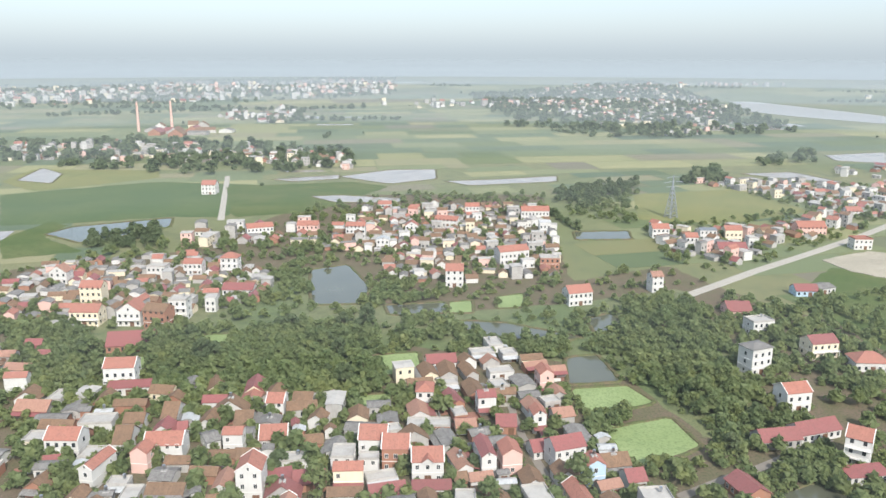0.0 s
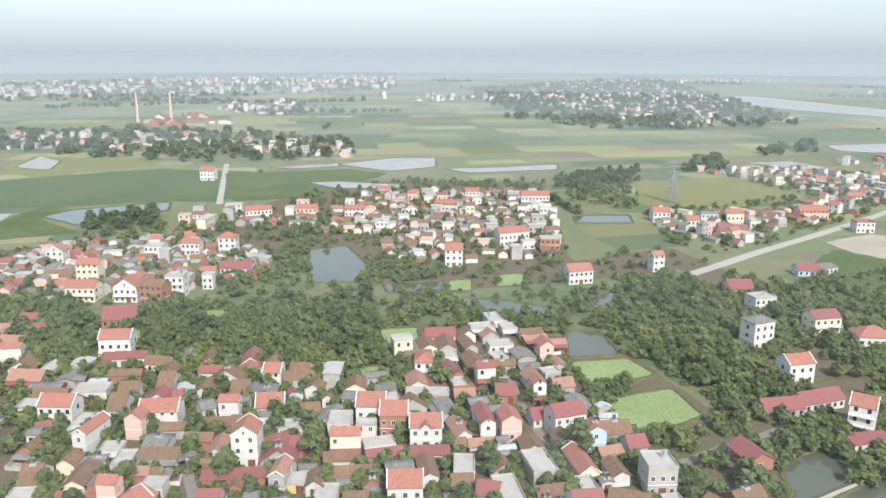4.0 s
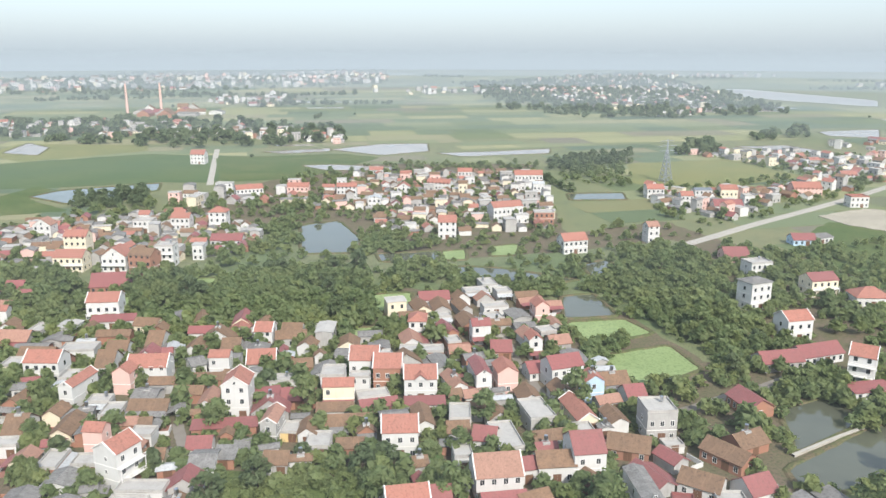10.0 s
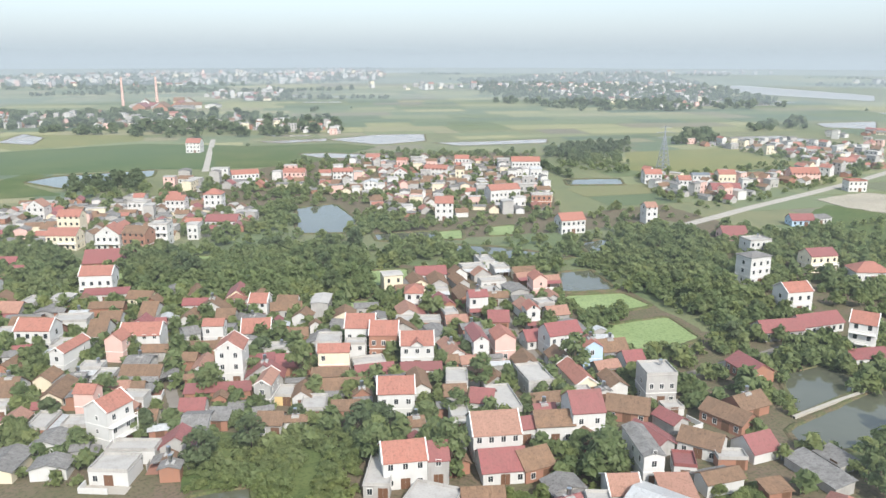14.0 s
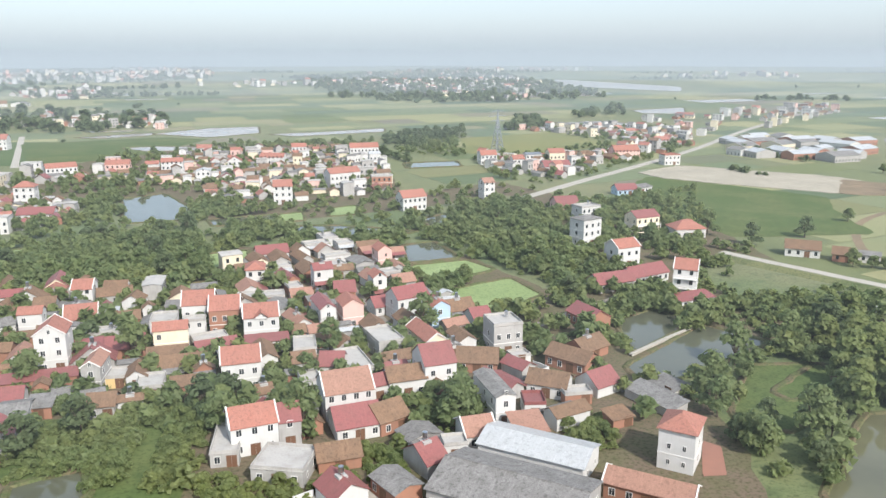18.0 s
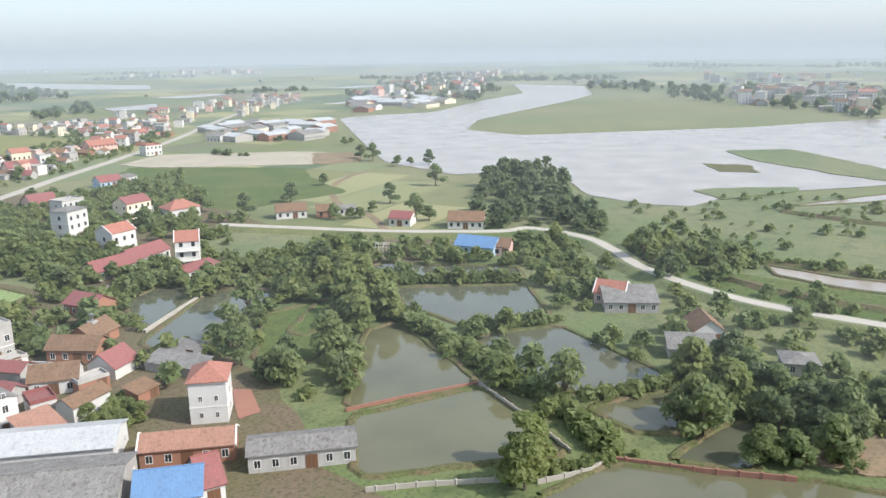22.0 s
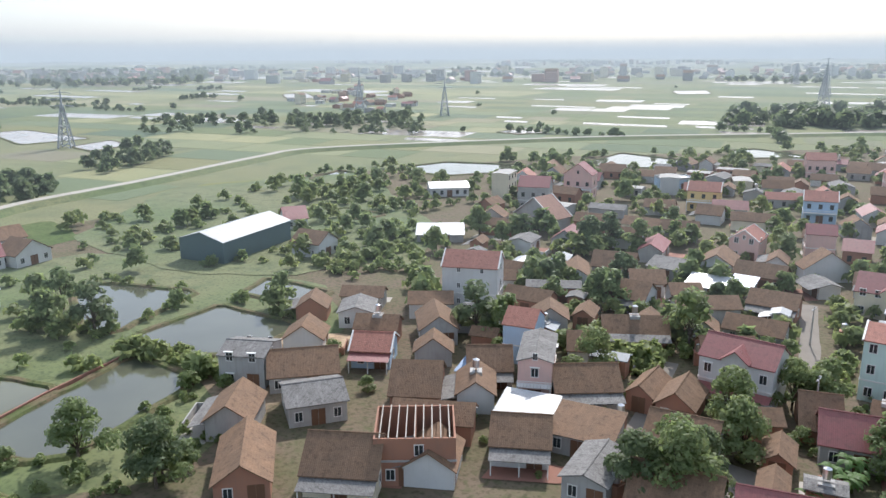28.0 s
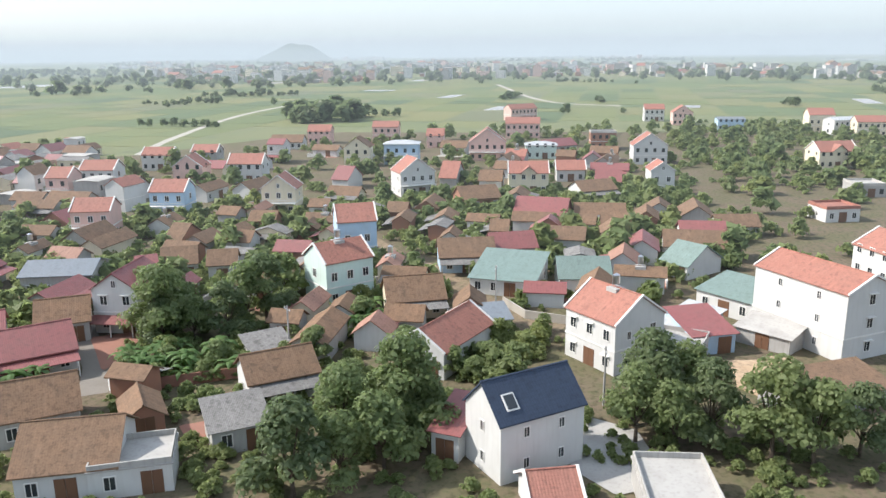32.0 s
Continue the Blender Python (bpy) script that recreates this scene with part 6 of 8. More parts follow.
def far_houses(name, poly, count, turn, seed, label, tall=0.3, size=1.0, roofs=("ofkgfffg", "kkkkgggffdo")):
    # distant houses, too many to count, gathered by roof and wall colour
    rnd = random.Random(seed)
    xs, ys = [p[0] for p in poly], [p[1] for p in poly]
    kinds = {}
    made = tries = 0
    while made < count and tries < count * 40:
        tries += 1
        x, y = rnd.uniform(min(xs), max(xs)), rnd.uniform(min(ys), max(ys))
        if not inside((x, y), poly) or not free(x, y):
            continue
        w, d = rnd.uniform(6, 12) * size, rnd.uniform(5.5, 8) * size
        two = rnd.random() < tall
        h = rnd.choice((6.5, 6.8, 9.5)) * size if two else min(4.8, rnd.uniform(2.8, 3.6) * size)
        a = turn + rnd.choice((0, 90)) + rnd.uniform(-12, 12)
        x0, y0 = x + math.sin(radians(a)) * d / 2, y - math.cos(radians(a)) * d / 2
        if not free_rect(x0, y0, a, w * 0.95, d):
            continue
        made += 1
        take_poly(rect(x0, y0, a, w, d))
        m = pose(x, y, 0, 0, 0, a)
        key = rnd.choice(roofs[0] if two else roofs[1])
        rise = 0.12 if key == "f" else d * rnd.uniform(0.25, 0.36) * (0.4 if key in "wg" else 1)
        wall = kinds.setdefault(rnd.choice("wwwcpgg" if two else "wggrc"), Soup())
        hw = w / 2
        wall.add([m @ Vector(p) for p in ((-hw, -d / 2, 0), (hw, -d / 2, 0), (hw, d / 2, 0), (-hw, d / 2, 0), (-hw, -d / 2, h), (hw, -d / 2, h), (hw, d / 2, h), (-hw, d / 2, h), (-hw, 0, h + rise), (hw, 0, h + rise))],
                 [(0, 1, 5, 4), (2, 3, 7, 6), (1, 2, 6, 9, 5), (3, 0, 4, 8, 7)])
        roof = kinds.setdefault("roof_" + key, Soup())
        o = 0.35
        roof.add([m @ Vector(p) for p in ((-hw - o, 0, h + rise + 0.15), (hw + o, 0, h + rise + 0.15), (hw + o, -d / 2 - o, h - 0.1), (-hw - o, -d / 2 - o, h - 0.1), (hw + o, d / 2 + o, h - 0.1), (-hw - o, d / 2 + o, h - 0.1))],
                 [(0, 3, 2, 1), (0, 1, 4, 5)])
        dark = kinds.setdefault("pane", Soup())
        for k in range(int(h / 3.0)):
            for i in range(max(2, int(w / 3))):
                px = -hw + (i + 0.5) * w / max(2, int(w / 3))
                for sg in (-1, 1):
                    y0 = sg * (d / 2 + 0.03)
                    q = [(px - 0.5, y0, k * 3.2 + 0.8), (px + 0.5, y0, k * 3.2 + 0.8), (px + 0.5, y0, k * 3.2 + 2.3), (px - 0.5, y0, k * 3.2 + 2.3)]
                    dark.add([m @ Vector(p) for p in q], [(0, 1, 2, 3) if sg < 0 else (3, 2, 1, 0)])
    top = tagged(new(name), label, "houses", kind="stuff")
    for key, soup in kinds.items():
        mat = GLASS if key == "pane" else ROOFS[key[5:]] if key.startswith("roof_") else WALLS[key]
        soup.ob("panes" if key == "pane" else "roofs" if key.startswith("roof_") else "walls", mat, top)

hamlet([(-141.0, 269.1), (-74.9, 265.0), (-18.7, 228.9), (-10.1, 187.9), (-15.3, 175.5), (-58.1, 198.0), (-46.5, 151.4), (-84.5, 149.5)], 62, -3, 1)
hamlet([(-17.8, 215.2), (-0.7, 273.1), (15.6, 301.5), (35.9, 317.2), (60.8, 283.2), (54.5, 234.2), (66.2, 209.8), (54.8, 171.0), (30.3, 153.6), (-10.1, 187.9)], 62, 10, 2)
hamlet([(-86.4, -262.7), (-200.2, -279.2), (-149.6, -166.1), (-60.9, -60.4), (-36.0, -65.5), (-47.4, -124.1)], 48, 15, 13, roofs="kkkkdg", tall=0.06)
far_houses("village_houses", [(-128.4, -314.1), (-255.7, -292.5), (-145.1, -160.7), (-88.9, -193.7)], 60, 12, 38, "low brown-roofed village houses", 0.12)
hamlet([(-120.2, -156.8), (-168.5, -104.0), (-177.0, -46.1), (-131.6, -15.5), (-103.8, -25.7), (-86.6, -44.6), (-72.2, -43.2), (-60.5, -70.7), (-80.7, -107.5)], 46, 12, 12, roofs="kkkdgl", tall=0.0, size=0.72)
hamlet([(123.5, -200.8), (156.9, -298.8), (30.4, -409.4), (-118.1, -358.3), (-151.6, -266.1), (-62.2, -99.5), (-15.8, -95.8), (6.4, -75.4), (44.2, -72.9), (65.7, -99.6)], 70, 8, 7, roofs="kkkkkkdg", tall=0.06)
hamlet([(-144.7, -95.4), (-156.2, -66.6), (-200.2, -23.0), (-180.5, -5.7), (-139.2, -14.6), (-138.7, -35.4), (-94.3, -48.6), (-80.0, -60.4), (-103.1, -84.6)], 20, 15, 11, roofs="kkkd", tall=0.0)
hamlet([(-140.7, -195.7), (-234.8, -195.1), (-282.4, -163.0), (-307.7, -92.0), (-278.9, -33.9), (-200.2, -23.0), (-156.2, -66.6), (-144.7, -95.4), (-101.4, -127.1), (-78.5, -112.6)], 28, 8, 8, roofs="kkkkdo", tall=0.1)
hamlet([(111.0, -99.5), (75.8, -162.0), (19.1, -199.0), (5.3, -90.8), (72.5, -46.1)], 34, 30, 35, roofs="kkkg", walls="wgrw", tall=0.0)
far_houses("village_houses", [(123.5, -200.8), (156.9, -298.8), (30.1, -404.3), (-116.8, -354.3), (-151.6, -266.1), (-111.5, -191.3), (0.1, -213.3), (95.9, -176.5)], 90, 8, 36, "low brown-roofed village houses", 0.05)
far_houses("village_houses", [(-141.0, 269.1), (-78.2, 278.0), (-12.8, 261.1), (-0.6, 287.1), (35.9, 317.2), (60.8, 283.2), (54.5, 234.2), (-18.1, 219.6), (-120.6, 226.1)], 70, 0, 37, "low brown-roofed village houses", 0.1)
hamlet([(104.0, -166.5), (-97.2, -164.7), (-48.0, -73.2), (50.5, -72.9)], 46, 8, 31, roofs="kgggws", walls="grrw", size=0.5, tall=0.0)
hamlet([(-141.0, 269.1), (-19.4, 238.9), (73.0, 233.1), (46.1, 141.1), (-84.5, 149.5)], 44, 5, 32, roofs="kgggwd", walls="grrw", size=0.5, tall=0.0)
hamlet([(9.5, 123.5), (12.1, 144.3), (39.2, 149.8), (62.1, 124.2), (62.2, 102.4)], 12, 20, 33, roofs="kgd")
hamlet([(46.2, 174.5), (87.2, 175.1), (83.2, 138.4), (66.5, 133.1), (42.0, 154.9)], 10, 20, 34, roofs="kkd")
hamlet([(-191.9, 324.2), (-155.7, 329.3), (-126.5, 265.0), (-108.9, 203.6), (-131.8, 204.7)], 15, -3, 41)
far_houses("brickworks", [(823.7, 796.3), (900.9, 681.8), (747.4, 558.4), (660.7, 624.0)], 22, 10, 51, "riverside brickworks with long pale sheds", 0.0, 3.2, ("w", "wwwg"))
far_houses("riverside_sheds", [(432.1, 623.5), (476.4, 609.9), (534.5, 547.2), (445.5, 451.9), (379.2, 512.0)], 22, 10, 52, "long pale riverside sheds", 0.0, 2.4, ("w", "wwwgg"))
far_houses("brickworks", [(-468.0, 1291.6), (-420.3, 1424.6), (-299.2, 1420.7), (-285.7, 1266.9), (-398.0, 1226.7)], 12, 5, 53, "brickworks with long low sheds", 0.0, 3.0, ("k", "kgd"))
far_houses("village_houses", [(-59.6, 502.2), (-31.9, 638.8), (107.5, 645.5), (111.8, 565.7), (88.8, 427.3), (35.3, 418.1), (-9.5, 420.1), (-14.2, 485.0)], 250, 0, 3, "crowded village houses with brown and red roofs", 0.25, 0.8)
far_houses("village_houses", [(-223.9, 418.8), (-216.8, 466.0), (-141.8, 490.6), (-75.2, 434.7), (-77.3, 391.6), (-105.7, 365.5), (-156.7, 343.7), (-191.7, 353.0)], 150, 0, 4, "crowded village houses with brown and red roofs", 0.12, 0.82)
far_houses("village_houses", [(-145.9, 505.9), (-159.7, 557.9), (-68.3, 583.6), (-61.3, 518.3)], 24, 0, 14, "row of village houses beside the fields")
far_houses("village_houses", [(173.2, 539.8), (253.1, 540.1), (349.5, 598.7), (201.2, 447.4), (176.2, 476.6)], 80, 30, 5, "roadside houses with red roofs", 0.3, 0.85)
far_houses("village_houses", [(284.9, 770.6), (389.8, 755.5), (455.6, 702.4), (376.5, 575.2), (343.6, 662.5)], 110, 20, 6, "roadside houses with red roofs", 0.3, 0.85)
far_houses("village_houses", [(475.0, 841.5), (899.4, 1022.0), (792.7, 862.8), (502.9, 661.1), (315.0, 507.7), (267.3, 509.8)], 90, 35, 9, "roadside houses with red roofs", 0.5)
far_houses("far_village", [(-559.1, 1103.0), (-380.9, 1146.5), (-231.9, 1091.2), (-69.7, 1002.8), (-61.3, 873.8), (-209.5, 917.1), (-490.6, 963.2)], 190, 5, 21, "far village of pale houses among trees", 0.4, 1.05)
far_houses("far_village", [(278.6, 2078.4), (522.7, 2949.9), (1091.2, 3540.1), (821.3, 1947.8), (565.6, 1285.9), (425.4, 1242.7), (353.2, 1399.8)], 520, 15, 22, "far village of pale houses among trees", 0.5, 1.2)
far_houses("far_village", [(-403.7, 1648.7), (-277.0, 1813.5), (-189.9, 1612.4), (-248.2, 1478.7)], 50, 15, 23, "far village of pale houses among trees", 0.4, 1.5)
far_houses("far_village", [(-1365.4, 2749.2), (-1029.2, 3549.1), (-37.6, 3935.5), (-26.8, 2729.3), (-416.5, 2225.0), (-994.9, 1992.8)], 400, 15, 24, "distant town of pale houses among trees", 0.6, 1.9)
far_houses("far_village", [(960.0, 938.5), (1346.8, 1167.1), (1606.7, 1094.1), (989.3, 655.1), (770.6, 652.9)], 90, 15, 25, "far village of pale houses among trees", 0.4, 1.6)
far_houses("far_village", [(1236.8, 392.5), (1354.8, 261.5), (1194.3, 165.1), (861.2, 135.1), (989.6, 298.4)], 90, 15, 26, "riverside village of pale houses among trees", 0.6, 1.6)
far_houses("far_village", [(1384.5, -60.7), (1227.0, -521.2), (915.6, -391.1), (969.4, -177.2)], 80, 15, 27, "riverside village of pale houses among trees", 0.6, 1.6)
far_houses("far_village", [(-1323.6, -1321.8), (-1980.2, -1034.4), (-1711.9, -348.7), (-1583.8, 137.5), (-1170.3, 103.4), (-1235.6, -340.4), (-979.5, -511.3), (-807.2, -758.3)], 380, 15, 28, "distant town of pale houses among trees", 0.6, 1.7)
far_houses("far_village", [(1903.7, -958.2), (1704.4, -1423.5), (724.7, -1847.1), (194.4, -2248.3), (137.1, -1607.9), (775.6, -1008.5), (1384.4, -693.8)], 220, 15, 55, "distant pale settlement in the haze", 0.4, 2.0)
far_houses("far_village", [(627.8, -595.7), (731.1, -822.0), (590.5, -814.2), (398.1, -547.7), (437.2, -489.3)], 40, 15, 29, "far roadside sheds and houses", 0.1, 1.0)
for k in range(26):
    # scattered settlements far out on the plain
    a, d = 0.25 + k * 2.399, 1900 + (k * 613) % 2200
    x, y = d * math.cos(a), d * math.sin(a)
    far_houses("far_settlement", [(x + 230 * math.cos(u) * (1.5 if u % 2 else 1), y + 150 * math.sin(u)) for u in range(6)], 34, 15, 300 + k, "distant pale settlement in the haze", 0.5, 1.6)

# ---- trees ----
def leaf_cloud(rnd, lobes, n, size, flat=0.72, coarse=False):
    """Leaf tufts scattered over the shells of several lobes: (x, y, z, r) each."""
    g = np.random.RandomState(rnd)
    w = np.array([l[3] ** 2 for l in lobes], float)
    pick = g.choice(len(lobes), n, p=w / w.sum())
    L = np.array(lobes)[pick]
    v = g.normal(size=(n, 3))
    v /= np.linalg.norm(v, axis=1)[:, None]
    v[:, 2] = np.where(v[:, 2] < -0.5, -v[:, 2], v[:, 2])
    rad = L[:, 3] * (1.08 - 0.62 * g.rand(n) ** 1.6)
    c = L[:, :3] + v * rad[:, None] * np.array([1, 1, flat])
    up = v + np.array([0, 0, 0.35]) + 0.45 * g.normal(size=(n, 3))
    up /= np.linalg.norm(up, axis=1)[:, None]
    a = g.normal(size=(n, 3))
    a -= up * (a * up).sum(1)[:, None]
    a /= np.linalg.norm(a, axis=1)[:, None]
    b = np.cross(up, a)
    s = size * (0.6 + 0.8 * g.rand(n))[:, None]
    if coarse:
        vs = np.stack([c - a * s - b * s * 0.6, c + a * s - b * s * 0.6, c + b * s * 0.9], 1).reshape(-1, 3)
        return vs, np.arange(n * 3).reshape(-1, 3)
    vs = np.stack([c - a * s, c + b * s * 0.6, c + a * s, c - b * s * 0.6], 1).reshape(-1, 3)
    return vs, np.arange(n * 4).reshape(-1, 4)


def np_mesh(name, vs, fs, mat):
    me = bpy.data.meshes.new(name)
    me.vertices.add(len(vs))
    me.vertices.foreach_set("co", np.asarray(vs, np.float32).ravel())
    me.loops.add(fs.size)
    me.loops.foreach_set("vertex_index", fs.astype(np.int32).ravel())
    me.polygons.add(len(fs))
    me.polygons.foreach_set("loop_start", np.arange(0, fs.size, fs.shape[1], dtype=np.int32))
    me.materials.append(mat)
    me.update(calc_edges=True)
    return me


def tree_kind(seed, height, spread, mat, n=1500, size=0.5):
    rnd = random.Random(seed)
    lobes = []
    tr = Soup()
    fork = height * 0.26
    tr.bar((0, 0, -0.1), (0.1, 0.05, fork), 0.05 * height ** 0.75, 7, 0.032 * height ** 0.75)
    for i in range(rnd.randint(15, 19)):
        a = 2.4 * i + rnd.uniform(-0.5, 0.5)
        z = height * (0.32 + 0.54 * (i % 5) / 4 + rnd.uniform(-0.07, 0.07))
        r = spread * rnd.uniform(0.3, 0.82) * (1.05 - 0.15 * (i % 5))
        lobes.append((r * math.cos(a), r * math.sin(a), z, spread * rnd.uniform(0.2, 0.42)))
        tr.bar((0.1, 0.05, fork * rnd.uniform(0.85, 1.0)), (r * 0.8 * math.cos(a), r * 0.8 * math.sin(a), z), 0.018 * height ** 0.75, 5, 0.02)
    lobes.append((0, 0, height * 0.86, spread * 0.45))
    vs, fs = leaf_cloud(seed, lobes, n, size, coarse=n < 300 or 17 < seed < 21)
    return tr.data("trunk", BARK), np_mesh("crown", vs, fs, mat), (vs, fs)


FORMS = ((1, 8.0, 4.2, LEAF), (2, 6.5, 3.4, LEAF_DARK), (3, 9.5, 4.6, LEAF_DARK), (4, 5.0, 2.8, LEAF), (5, 7.0, 3.2, LEAF_LIGHT), (6, 10.5, 5.0, LEAF))
TREES = [tree_kind(*f, 3300, 0.285) for f in FORMS]
TREES_THIN = [tree_kind(*f, 800, 0.56) for f in FORMS]
FAR = [tree_kind(11, 7.0, 4.2, LEAF, 130, 1.08), tree_kind(12, 5.5, 3.6, LEAF_DARK, 115, 0.96), tree_kind(13, 3.0, 2.4, LEAF, 88, 0.66), tree_kind(14, 9.0, 4.6, LEAF_DARK, 150, 1.18), tree_kind(15, 6.0, 4.8, LEAF_DARK, 46, 2.0), tree_kind(16, 7.5, 5.2, LEAF_DARK, 50, 2.15), tree_kind(17, 2.2, 1.5, LEAF, 60, 0.45),
       tree_kind(18, 3.2, 2.2, LEAF, 900, 0.21), tree_kind(19, 1.7, 1.5, LEAF, 280, 0.23), tree_kind(20, 4.6, 2.6, LEAF, 1200, 0.235)]
tree_total = 0


def tree(x, y, kind, size=1.0, label="leafy green tree in the village"):
    global tree_total
    tree_total += 1
    top = tagged(new("tree"), label, "tree", "village trees")
    top.matrix_basis = pose(x, y, 0, 0, 0, (x * 37 + y * 91) % 360) @ Matrix.Scale(size, 4)
    form = (TREES if math.hypot(x, y) < 125 else TREES_THIN)[kind]
    shared("trunk", form[0], top)
    shared("crown", form[1], top)
    return top


def thicket(name, spots, label, kinds=(0, 1, 2), scale=1.0, mat=LEAF, seed=0):
    """Many crowns in one mesh."""
    rnd = random.Random(seed)
    V, Fc, base = [], [], 0
    for x, y in spots:
        vs, fs = FAR[rnd.choice(kinds)][2]
        a, s = rnd.uniform(0, 6.28), scale * rnd.uniform(0.65, 1.25)
        c, sn = math.cos(a) * s, math.sin(a) * s
        o = np.empty_like(vs)
        o[:, 0] = vs[:, 0] * c - vs[:, 1] * sn + x
        o[:, 1] = vs[:, 0] * sn + vs[:, 1] * c + y
        o[:, 2] = vs[:, 2] * s * rnd.uniform(0.8, 1.15)
        V.append(o)
        Fc.append(fs + base)
        base += len(vs)
    if V:
        return tagged(new(name, np_mesh(name, np.concatenate(V), np.concatenate(Fc), mat)), label, "trees", kind="stuff")


def along(points, count, seed, spread=1.0):
    """Spots scattered along a line."""
    rnd = random.Random(seed)
    line = [Vector(p) for p in points]
    total = sum((q - p).length for p, q in zip(line, line[1:]))
    out = []
    for p, q in zip(line, line[1:]):
        for _ in range(int(count * (q - p).length / total)):
            o = p.lerp(q, rnd.random())
            out.append((o.x + rnd.uniform(-spread, spread), o.y + rnd.uniform(-spread, spread)))
    return out


def spots_in(poly, count, seed, gap=0.0, tries=6):
    rnd = random.Random(seed)
    xs, ys = [p[0] for p in poly], [p[1] for p in poly]
    out = []
    for _ in range(count * tries):
        p = (rnd.uniform(min(xs), max(xs)), rnd.uniform(min(ys), max(ys)))
        if inside(p, poly) and free(*p):
            out.append(p)
            if len(out) >= count:
                break
    return out


NEAR = []
NEAR += spots_in([(-200.5, 395.5), (-140.7, 328.3), (-92.3, 334.4), (-16.4, 360.4), (4.6, 328.4), (-2.8, 273.2), (-19.4, 238.9), (-52.9, 263.6), (-74.9, 265.0), (-147.2, 282.3)], 60, 1, 0.5)
NEAR += spots_in([(78.2, 354.5), (143.5, 374.1), (142.6, 310.5), (125.6, 252.3), (115.9, 215.6), (93.1, 212.5), (103.0, 242.0), (93.6, 267.2), (96.6, 322.6)], 34, 2, 0.5)
NEAR += spots_in([(-120.6, 226.1), (-11.3, 219.1), (67.4, 214.1), (46.1, 141.1), (-84.5, 149.5)], 50, 3, 0.3)
NEAR += spots_in([(104.0, 158.8), (168.1, 174.2), (140.7, 132.1), (102.4, 103.8), (93.3, 112.1)], 25, 4)
NEAR += spots_in([(139.1, 48.3), (168.0, 30.2), (154.7, 12.0), (129.0, 10.0), (120.9, 22.2), (119.7, 36.1)], 25, 5)
NEAR += spots_in([(116.2, -188.0), (-108.3, -185.4), (-48.0, -73.2), (50.5, -72.9)], 50, 6, 0.3)
NEAR += spots_in([(-90.7, -98.3), (-106.2, -77.2), (-83.6, -51.8), (-71.6, -52.5), (-65.8, -70.6)], 9, 7, 0.2)
NEAR += spots_in([(-65.3, -44.9), (-80.6, -39.9), (-74.0, -31.4), (-59.8, -28.1), (-54.2, -36.1)], 7, 8)
NEAR += spots_in([(107.4, -43.9), (104.1, -59.5), (88.2, -60.9), (65.9, -50.8), (89.7, -34.9)], 3, 51)
NEAR += spots_in([(162.1, -84.1), (152.9, -111.8), (113.7, -115.7), (98.7, -99.6), (126.3, -74.2)], 2, 52)
BUSH = []
BUSH += spots_in([(-200.5, 395.5), (-140.7, 328.3), (-92.3, 334.4), (-16.4, 360.4), (4.6, 328.4), (-2.8, 273.2), (-19.4, 238.9), (-52.9, 263.6), (-74.9, 265.0), (-147.2, 282.3)], 330, 11)
BUSH += spots_in([(5.2, 359.0), (78.2, 354.5), (153.0, 400.2), (142.6, 310.5), (125.6, 252.3), (115.9, 215.6), (93.1, 212.5), (103.0, 242.0), (93.6, 267.2), (68.5, 298.2), (14.5, 327.7)], 300, 12)
BUSH += spots_in([(-147.2, 282.3), (83.1, 267.8), (46.1, 141.1), (-84.5, 149.5)], 800, 13)
BUSH += spots_in([(-241.3, 454.3), (-101.2, 574.8), (-40.1, 707.3), (126.9, 700.5), (92.9, 415.5), (77.7, 357.1), (-33.6, 362.2), (-184.2, 337.6)], 1000, 14)
BUSH += spots_in([(87.8, 194.8), (190.7, 205.5), (211.4, 162.2), (167.2, 125.9), (118.4, 124.2), (80.2, 133.4)], 150, 15)
BUSH += spots_in([(139.1, 211.9), (258.3, 120.5), (197.7, -19.9), (136.4, -16.3), (119.5, 21.3), (106.7, 50.1), (86.8, 94.4)], 300, 16)
BUSH += spots_in([(223.5, 23.7), (200.9, -78.2), (237.5, -246.6), (209.7, -303.7), (61.4, -97.2), (74.5, -42.8), (177.6, 10.1)], 200, 17)
BUSH += spots_in([(197.9, -331.0), (34.7, -468.5), (-180.6, -320.0), (-62.2, -99.5), (65.7, -99.6)], 800, 18)
BUSH += spots_in([(-193.2, -265.8), (-397.6, -119.7), (-451.6, 44.1), (-121.6, 16.9), (-90.5, -7.9), (-57.9, -85.0)], 500, 19)
BUSH += spots_in([(-277.6, -37.5), (-469.5, -60.2), (-467.8, 45.4), (-265.3, 28.7), (-245.0, 2.7)], 260, 46)
BUSH += spots_in([(243.7, -113.3), (213.8, -152.9), (199.3, -281.1), (128.2, -272.6), (114.4, -171.0), (126.3, -129.1), (160.8, -112.8), (196.7, -89.4)], 110, 53)
BUSH += spots_in([(180.2, 562.7), (369.5, 634.6), (363.8, 554.8), (190.8, 422.8), (159.6, 449.3)], 200, 54)
BUSH += spots_in([(288.2, 797.0), (475.6, 734.5), (363.8, 554.8), (330.5, 636.2)], 200, 55)
BUSH += spots_in([(172.2, 372.3), (265.8, 393.3), (173.5, 249.3), (164.1, 276.8), (161.4, 318.5)], 170, 56)
BUSH += spots_in([(-110.1, -384.6), (-262.5, -300.7), (-126.1, -138.1), (-57.8, -153.0)], 220, 57)
BUSH += spots_in([(182.1, 12.6), (183.7, -8.3), (149.9, -8.3), (148.5, 9.1)], 120, 20)
